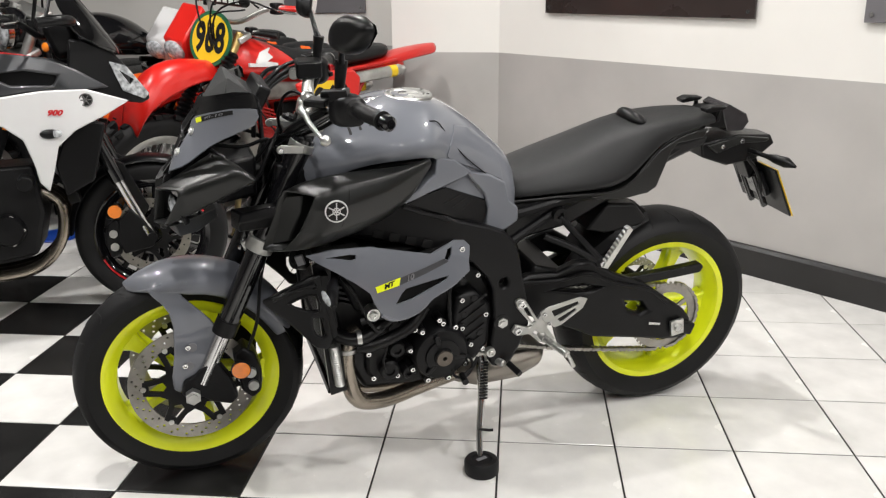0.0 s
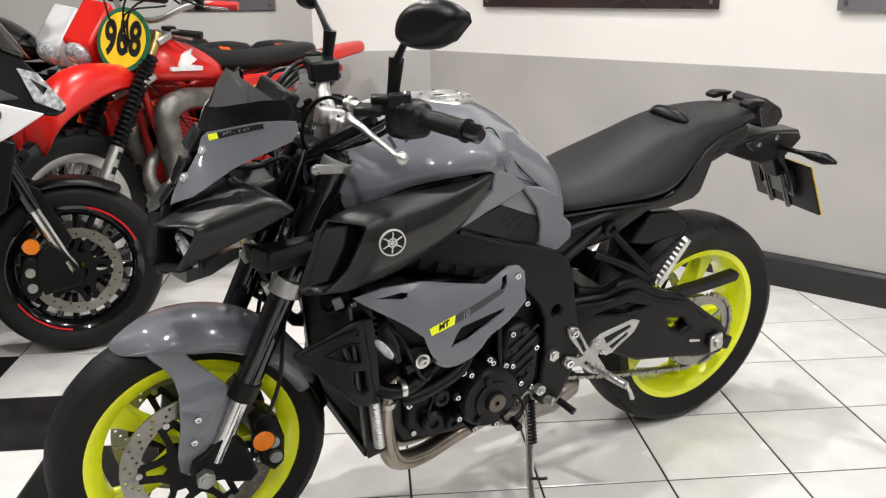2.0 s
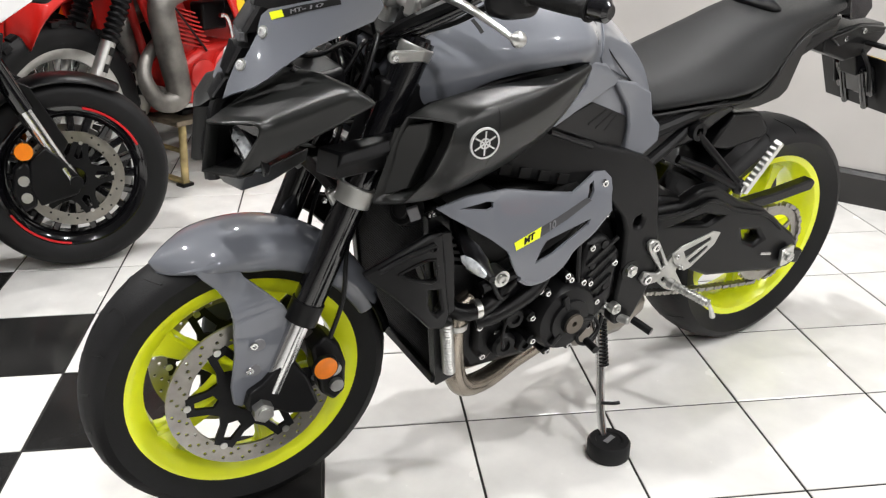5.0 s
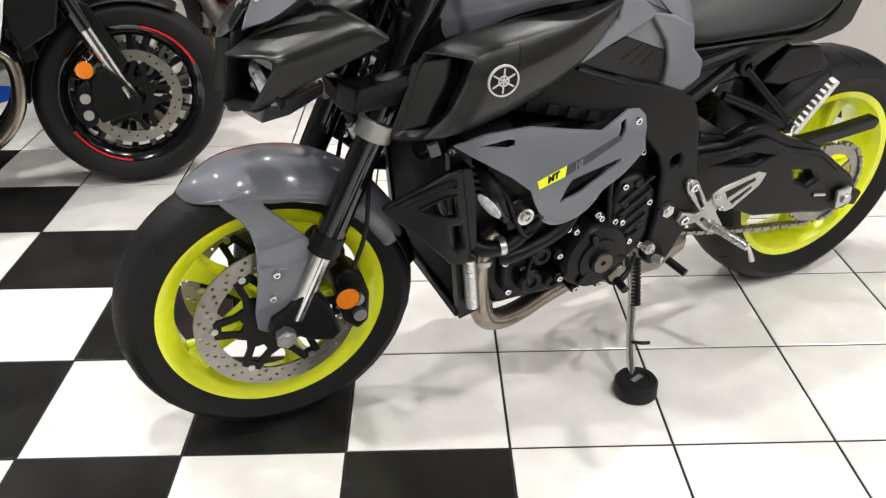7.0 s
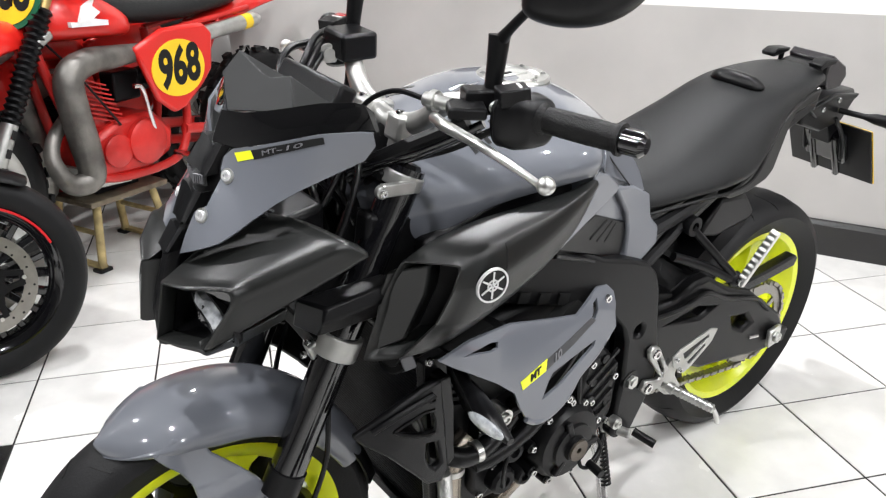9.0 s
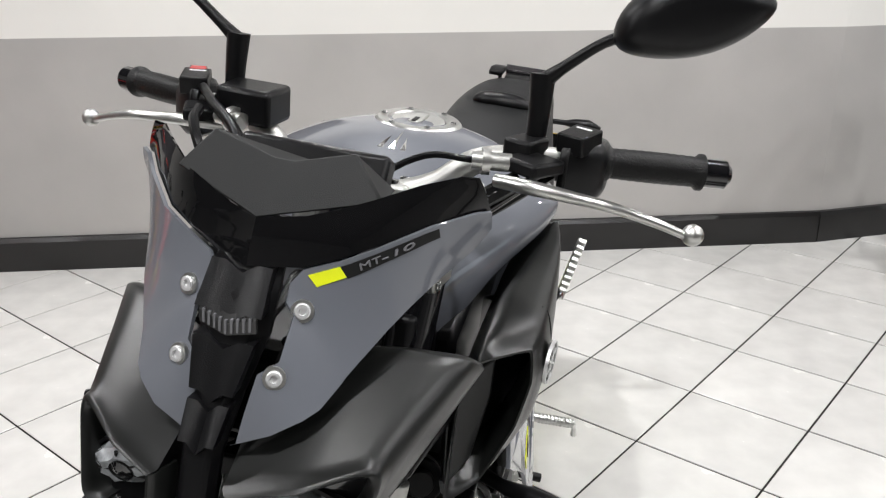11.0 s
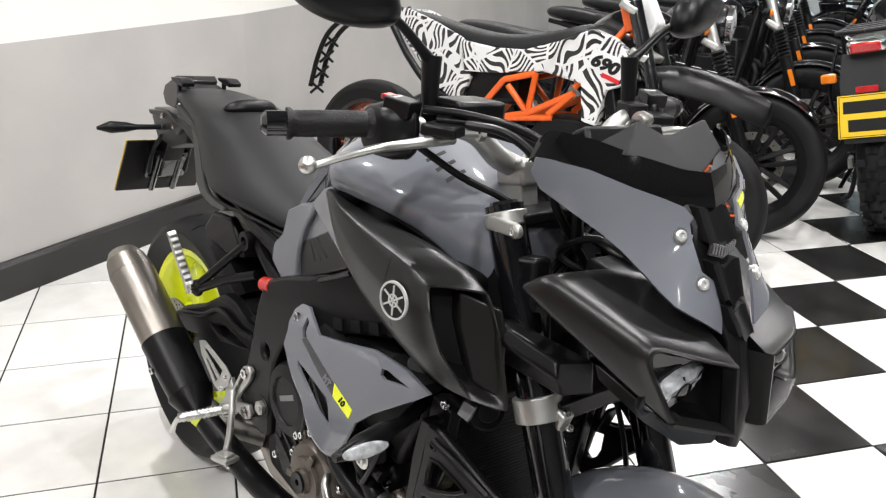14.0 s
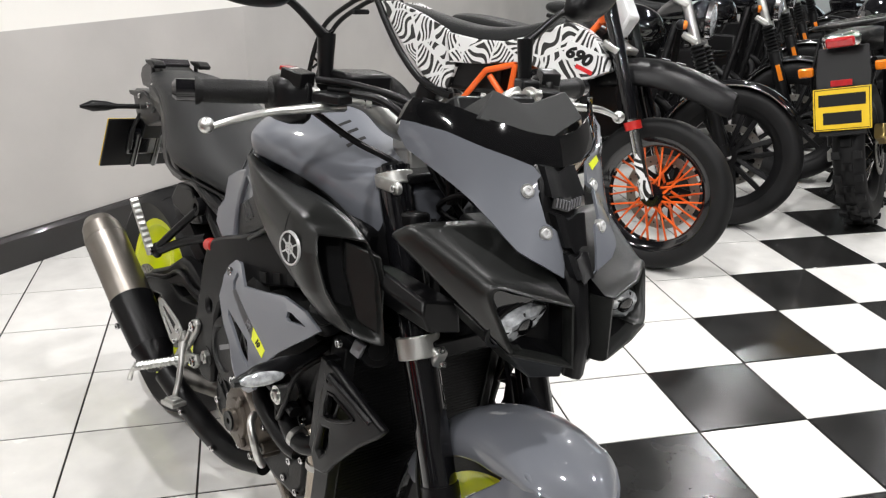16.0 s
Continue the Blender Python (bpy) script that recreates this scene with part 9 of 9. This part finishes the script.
# -- row of dark road bikes --
def road_motorcycle(m, label, tank_mat, steer=6):
    t = thing("motorcycle", m, label, "motorcycle", "parked motorcycles")
    st = turned((1.12, 0, 0.95), steer)
    wheel(t, (1.42, 0, 0.315), 0.315, 0.125, 0.228, BLACK_METAL, "black road tyre", "cast", 7, 0.14, (0.07,), st, rim_label="black cast wheel")
    wheel(t, (0, 0, 0.315), 0.315, 0.14, 0.225, BLACK_METAL, "black rear tyre", "cast", 7, 0.12, (-0.08,))
    simple_fork(t, (1.135, 0, 0.98), (1.405, 0, 0.325), 0.10, 0.022, 0.029, ALU, BLACK_METAL, st, 0.48, False, "bright fork tube")
    for s in (1, -1):
        a, b = Vector((1.215, s * 0.10, 0.785)), Vector((1.272, s * 0.10, 0.648))
        q = (b - a).to_track_quat("Z", "Y").to_matrix()
        rings = [[a + (b - a) * k / 16 + q @ Vector((rr * math.cos(g), rr * math.sin(g), 0)) for g in (2 * math.pi * i / 14 for i in range(14))] for k, rr in ((k, 0.033 if k % 2 else 0.024) for k in range(17))]
        part("fork_gaiter", moved(loft(rings), st), BLACK_PLASTIC, t, "ribbed rubber fork gaiter", 40)
        part("fork_reflector", moved(box((1.318, s * 0.134, 0.555), (0.085, 0.005, 0.022), (0, 67, 0)), st), ORANGE_LENS, t, "orange strip reflector", 20, 0.002)
        ind = part("front_indicator", moved(join(rod((1.15, s * 0.11, 0.86), (1.15, s * 0.19, 0.86), 0.008), dome((1.155, s * 0.21, 0.86), 0.028, (0.8, 1, 0.8))), st), BLACK_PLASTIC, t, "", 60)
        part("indicator_lens", moved(dome((1.172, s * 0.21, 0.86), 0.022, (0.6, 1, 0.9)), st), ORANGE_LENS, ind)
        part("mirror", moved(join(tube([(1.04, s * 0.27, 1.12), (1.07, s * 0.31, 1.25), (1.06, s * 0.33, 1.29)], 0.006, 8), dome((1.055, s * 0.36, 1.31), 0.055, (0.3, 1.1, 0.8))), st), BLACK_GLOSS, t, "", 60)
        part("rear_shock", tube([(0.08, s * 0.13, 0.36), (0.20, s * 0.13, 0.68)], 0.028, 10), BLACK_METAL, t, "", 60)
        part("seat_rail", tube([(0.62, s * 0.10, 0.72), (0.30, s * 0.11, 0.70), (-0.05, s * 0.10, 0.76)], 0.014, 8), BLACK_METAL, t, "", 60)
        part("down_tube", tube([(1.10, s * 0.03, 0.88), (1.06, s * 0.10, 0.55), (0.98, s * 0.12, 0.28), (0.65, s * 0.12, 0.25), (0.50, s * 0.12, 0.40), (0.52, s * 0.11, 0.72)], 0.018, 8), BLACK_METAL, t, "", 60)
    fender(t, (1.42, 0, 0.315), 0.335, 40, 165, 0.070, BLACK_GLOSS, st, "gloss black front mudguard with a bright edge", taper=0.85)
    for s in (1, -1):
        part("mudguard_trim", moved(tube([(1.42 + 0.318 * math.cos(radians(a)), s * 0.066, 0.315 + 0.318 * math.sin(radians(a))) for a in range(48, 165, 13)], 0.004, 6), st), STEEL, t)
    hl = part("headlamp", moved(join(dome((1.20, 0, 0.90), 0.085, (0.8, 1, 1))), st), BLACK_GLOSS, t, "round headlamp", 60)
    part("headlamp_rim", moved(lathe([(0.074, -0.01), (0.084, -0.01), (0.084, 0.012), (0.074, 0.012)], 32), st @ pose(1.245, 0, 0.90, 0, 0, 90)), STEEL, hl)
    part("headlamp_glass", moved(dome((1.245, 0, 0.90), 0.074, (0.3, 1, 1)), st), CLEAR_LENS, hl)
    bars(t, (1.08, 0, 1.03), 0.40, 0.09, 0.16, BLACK_METAL, st)
    part("instrument", moved(join(rod((1.13, 0, 1.05), (1.10, 0, 1.10), 0.045, n=24)), st), BLACK_METAL, t, "", 40, 0.006)
    body(t, "fuel_tank", [(1.04, ((0, 0.90), (0.06, 0.89), (0.10, 0.84), (0.08, 0.78))), (0.90, ((0, 0.97), (0.09, 0.955), (0.15, 0.87), (0.13, 0.77))), (0.72, ((0, 0.95), (0.08, 0.93), (0.13, 0.85), (0.11, 0.76))), (0.58, ((0, 0.83), (0.06, 0.82), (0.08, 0.79), (0.07, 0.75)))], tank_mat, "rounded fuel tank", 2)
    body(t, "seat", [(0.62, ((0, 0.80), (0.09, 0.80), (0.12, 0.77), (0.10, 0.73))), (0.35, ((0, 0.81), (0.12, 0.80), (0.14, 0.77), (0.12, 0.72))), (0.10, ((0, 0.85), (0.11, 0.84), (0.12, 0.80), (0.10, 0.75))), (-0.12, ((0, 0.85), (0.08, 0.84), (0.09, 0.80), (0.08, 0.77)))], VINYL, "black bench seat", 2)
    engine_lump(t, 0.55, 1.0, 0.22, 0.64, 0.15, ENGINE_BLACK, BLACK_METAL, "black engine")
    for s in (1, -1):
        part("exhaust_pipe", tube([(0.98, s * 0.07, 0.55), (1.09, s * 0.09, 0.46), (1.05, s * 0.13, 0.28), (0.85, s * 0.16, 0.23), (0.45, s * 0.17, 0.24)], 0.021, 10), BLACK_METAL, t, "", 60)
    part("silencer", rod((0.45, -0.17, 0.24), (-0.15, -0.19, 0.36), 0.045, n=18), BLACK_METAL, t, "black silencer", 40, 0.004)
    fender(t, (0, 0, 0.315), 0.345, 20, 140, 0.085, BLACK_GLOSS, Matrix(), "", taper=0.9)
    part("swingarm", join(box((0.27, 0.10, 0.32), (0.56, 0.03, 0.05)), box((0.27, -0.10, 0.32), (0.56, 0.03, 0.05))), BLACK_METAL, t, "", 30, 0.008)
    part("side_cover", plate([(0.62, 0.70), (0.40, 0.72), (0.36, 0.55), (0.55, 0.50)], -0.13, 0.13), BLACK_GLOSS, t, "", 30, 0.02)
    part("side_stand", tube([(0.62, 0.14, 0.26), (0.64, 0.22, 0.12), (0.65, 0.27, 0.01)], 0.011, 8), BLACK_METAL, t, "", 50)
    return t


row = road_motorcycle(at(2.93, -0.95, 224, 6), "black road motorcycle with bright fork tubes", BLACK_GLOSS, 8)
for px, py, yaw in ((3.54, -1.68, 224), (4.13, -2.16, 224), (4.73, -2.64, 224), (5.33, -3.14, 224)):
    copy_thing(row, at(px, py, yaw, 6))
for px, py, yaw in ((4.9, -5.3, 40), (5.6, -4.7, 42), (4.1, -5.9, 40)):
    copy_thing(row, at(px, py, yaw, 6))
far_row = road_motorcycle(at(-2.05, 3.05, 228, 6), "black road motorcycle with a red tank", RED_PAINT, 10)
copy_thing(far_row, at(-2.75, 3.0, 230, 6))
for px, py, yaw in ((-3.3, 2.7, 232), (-1.68, 3.16, 228), (-2.42, 3.06, 229), (-3.02, 2.86, 231)):
    copy_thing(row, at(px, py, yaw, 6))
for px, py, yaw in ((-1.25, 3.12, 227),):
    copy_thing(row, at(px, py, yaw, 6) @ Matrix.Scale(1.2, 4))


# -- trail bike seen from behind, with its yellow number plate --
def trail_motorcycle():
    t = thing("motorcycle", at(1.80, -2.635, -46.4, 13), "black trail motorcycle with a yellow rear number plate", "motorcycle", "parked motorcycles")
    wheel(t, (0, 0, 0.335), 0.325, 0.135, 0.225, BLACK_METAL, "blocky black trail tyre", "wire", 36, 0.11, (-0.08,), None, 40, None, 0.14, "black wire wheel")
    wheel(t, (1.46, 0, 0.345), 0.335, 0.10, 0.262, BLACK_METAL, "blocky black trail tyre", "wire", 36, 0.14, (0.07,), None, 40, None, 0.11, "black wire wheel")
    simple_fork(t, (1.16, 0, 1.0), (1.45, 0, 0.36), 0.10, 0.021, 0.028, STEEL, BLACK_METAL, Matrix(), 0.5, True)
    for s in (1, -1):
        ind = part("rear_indicator", join(rod((-0.24, s * 0.04, 0.735), (-0.25, s * 0.12, 0.745), 0.008, n=10), box((-0.245, s * 0.15, 0.748), (0.04, 0.025, 0.036))), BLACK_PLASTIC, t, "orange rear indicator", 30, 0.006)
        part("indicator_lens", box((-0.262, s * 0.152, 0.748), (0.030, 0.062, 0.040)), ORANGE_LENS, ind, "orange indicator lens", 30, 0.008)
        part("rack_rail", tube([(0.30, s * 0.12, 0.92), (0.05, s * 0.13, 0.915), (-0.20, s * 0.12, 0.925), (-0.27, s * 0.06, 0.928), (-0.28, 0.0, 0.928)], 0.010, 8), BLACK_METAL, t, "black tubular luggage rack", 60)
        part("rack_stay", tube([(0.0, s * 0.12, 0.74), (0.03, s * 0.13, 0.915)], 0.008, 8), BLACK_METAL, t)
        part("rear_shock", tube([(0.05, s * 0.12, 0.36), (0.16, s * 0.12, 0.74)], 0.03, 10), BLACK_METAL, t, "", 60)
        part("side_frame", tube([(0.70, s * 0.12, 0.70), (0.40, s * 0.14, 0.68), (0.0, s * 0.12, 0.74), (-0.15, s * 0.10, 0.76)], 0.015, 8), BLACK_METAL, t, "", 60)
        part("pannier_rail", tube([(0.10, s * 0.16, 0.86), (0.05, s * 0.20, 0.66), (0.20, s * 0.20, 0.52), (0.45, s * 0.17, 0.50)], 0.008, 8), BLACK_METAL, t, "", 60)
        part("swingarm", box((0.28, s * 0.11, 0.35), (0.58, 0.03, 0.06)), BLACK_METAL, t, "", 30, 0.008)
        part("mirror", join(tube([(1.05, s * 0.28, 1.15), (1.07, s * 0.33, 1.30)], 0.006, 8), dome((1.06, s * 0.36, 1.34), 0.055, (0.3, 1.1, 0.8))), BLACK_GLOSS, t, "", 60)
    part("rack_bar", join(*[rod((0.2 - 0.11 * k, -0.12, 0.918), (0.2 - 0.11 * k, 0.12, 0.918), 0.008, n=8) for k in range(4)]), BLACK_METAL, t, "", 50)
    fender(t, (0, 0, 0.335), 0.40, 70, 155, 0.10, BLACK_GLOSS, Matrix(), "gloss black rear mudguard", taper=0.9)
    lamp = part("tail_lamp", join(box((-0.275, 0, 0.868), (0.06, 0.15, 0.060), (0, -12, 0))), STEEL, t, "chromed tail lamp", 30, 0.018)
    part("tail_lens", box((-0.302, 0, 0.864), (0.025, 0.115, 0.042), (0, -12, 0)), RED_LENS, lamp, "red tail lamp lens", 30, 0.010)
    part("red_reflector", box((-0.332, 0.0, 0.698), (0.010, 0.085, 0.026), (0, 10, 0)), RED_LENS, t, "red reflector", 30, 0.003)
    part("flap", loft([[Vector((x, y * w, z)) for y in (-1, 1)] + [Vector((x + 0.01, y * w, z)) for y in (1, -1)] for x, w, z in ((-0.245, 0.10, 0.84), (-0.285, 0.11, 0.72), (-0.335, 0.10, 0.58), (-0.365, 0.095, 0.48))]), BLACK_PLASTIC, t, "black rear mudflap", 30, 0.003)
    q = pose(-0.352, 0, 0.592, 0, 12, 0)
    pl = part("number_plate", moved(box((0, 0, 0), (0.004, 0.228, 0.178)), q), PLATE_YELLOW, t, "yellow number plate with dark bars", 0, 0.001)
    for z in (0.038, -0.038):
        part("plate_bar", moved(box((-0.0028, 0, z), (0.001, 0.150 if z < 0 else 0.185, 0.050)), q), INK_BLACK, pl)
    for y0, y1, z0, z1 in ((-0.108, 0.108, 0.082, 0.0845), (-0.108, 0.108, -0.0845, -0.082), (-0.108, -0.1055, -0.0845, 0.0845), (0.1055, 0.108, -0.0845, 0.0845)):
        part("plate_border", moved(box((-0.0025, (y0 + y1) / 2, (z0 + z1) / 2), (0.001, y1 - y0, z1 - z0)), q), INK_BLACK, pl)
    body(t, "seat", [(0.70, ((0, 0.83), (0.09, 0.83), (0.12, 0.80), (0.10, 0.75))), (0.40, ((0, 0.84), (0.13, 0.83), (0.15, 0.79), (0.13, 0.74))), (0.15, ((0, 0.90), (0.12, 0.89), (0.13, 0.84), (0.11, 0.78))), (-0.15, ((0, 0.905), (0.10, 0.895), (0.11, 0.86), (0.09, 0.82)))], VINYL, "black dual seat", 2)
    body(t, "fuel_tank", [(1.08, ((0, 0.95), (0.06, 0.94), (0.10, 0.88), (0.08, 0.80))), (0.92, ((0, 1.03), (0.10, 1.01), (0.16, 0.92), (0.14, 0.80))), (0.70, ((0, 0.94), (0.08, 0.92), (0.11, 0.85), (0.10, 0.78)))], BLACK_GLOSS, "gloss black fuel tank", 2)
    engine_lump(t, 0.58, 1.02, 0.28, 0.66, 0.14, ENGINE_BLACK, BLACK_METAL, "black engine")
    bars(t, (1.10, 0, 1.08), 0.42, 0.09, 0.15, BLACK_METAL, Matrix())
    ex = part("silencer", tube([(0.62, -0.17, 0.30), (0.25, -0.20, 0.40), (0.10, -0.22, 0.46), (-0.15, -0.235, 0.58)], 0.05, 16, 5, [0.025, 0.035, 0.055, 0.055]), ALU_SATIN, t, "brushed steel silencer", 60)
    part("silencer_end", tube([(-0.14, -0.235, 0.575), (-0.19, -0.24, 0.60)], 0.05, 16, 2, [0.057, 0.040]), BLACK_METAL, ex, "", 40)
    part("brake_caliper", box((-0.05, -0.10, 0.42), (0.10, 0.05, 0.07), (0, 30, 0)), GOLD_METAL, t, "brass-coloured rear caliper", 30, 0.01)
    part("chain_adjuster", box((-0.02, 0.12, 0.335), (0.10, 0.02, 0.05)), ALU_SATIN, t, "", 30, 0.005)
    part("side_stand", tube([(0.62, 0.14, 0.28), (0.60, 0.25, 0.10), (0.59, 0.30, 0.01)], 0.011, 8), BLACK_METAL, t, "black side stand", 50)
    part("centre_stand", join(tube([(0.45, 0.14, 0.30), (0.20, 0.16, 0.14), (0.12, 0.19, 0.12)], 0.012, 8)), BLACK_METAL, t, "", 50)
    return t


trail_motorcycle()
bit = thing("floor_fragment", pose(2.36, -0.70, 0), "small black plastic fragment lying on the tiles", "fragment")
part("fragment", loft([[Vector((r * math.cos(a), r * 0.6 * math.sin(a), z)) for a in (math.pi * k / 3 for k in range(6))] for r, z in ((0.042, 0.0), (0.042, 0.012), (0.022, 0.020))]), BLACK_PLASTIC, bit, "", 20, 0.002)


# ---- floor tiles, piece by piece ----
def tile_mesh(mat):
    h, b = TILE / 2 - 0.0028, 0.0016
    rings = [[Vector((sx * w, sy * w, z)) for sx, sy in ((-1, -1), (1, -1), (1, 1), (-1, 1))] for w, z in ((h, -0.006), (h, -0.0012), (h - b, 0.0))]
    me = finish("tile", loft(rings), mat, 0)
    return me


WHITE_TILE, BLACK_TILE = tile_mesh(TILE_WHITE), tile_mesh(TILE_BLACK)
NEAR_X, NEAR_Y = range(-6, 9), range(-8, 9)
for i in NEAR_X:
    for j in NEAR_Y:
        x, y = (i + 0.5) * TILE, (j + 0.5) * TILE
        if x + y > 3.05 or y > 2.9:
            continue
        tile = new("tile", BLACK_TILE if is_black(i, j) else WHITE_TILE)
        tile.parent = floor
        tile.location = (x, y, 0)


def far_tiles(black):
    verts, faces = [], []
    h, b = TILE / 2 - 0.0028, 0.0016
    for i in range(-16, 25):
        for j in range(-23, 14):
            if (i in NEAR_X and j in NEAR_Y) or is_black(i, j) != black:
                continue
            x, y = (i + 0.5) * TILE, (j + 0.5) * TILE
            if x + y > 4.9 or (y > 4.5):
                continue
            n = len(verts)
            for w, z in ((h, -0.004), (h - b, 0.0)):
                verts += [(x - w, y - w, z), (x + w, y - w, z), (x + w, y + w, z), (x - w, y + w, z)]
            faces += [(n + 4, n + 5, n + 6, n + 7)] + [(n + k, n + (k + 1) % 4, n + 4 + (k + 1) % 4, n + 4 + k) for k in range(4)]
    me = bpy.data.meshes.new("far_tiles")
    me.from_pydata(verts, [], faces)
    me.materials.append(TILE_BLACK if black else TILE_WHITE)
    ob = new("far_tiles", me)
    ob.parent = floor
    tagged(ob, "", "", "", "stuff")


far_tiles(False)
far_tiles(True)
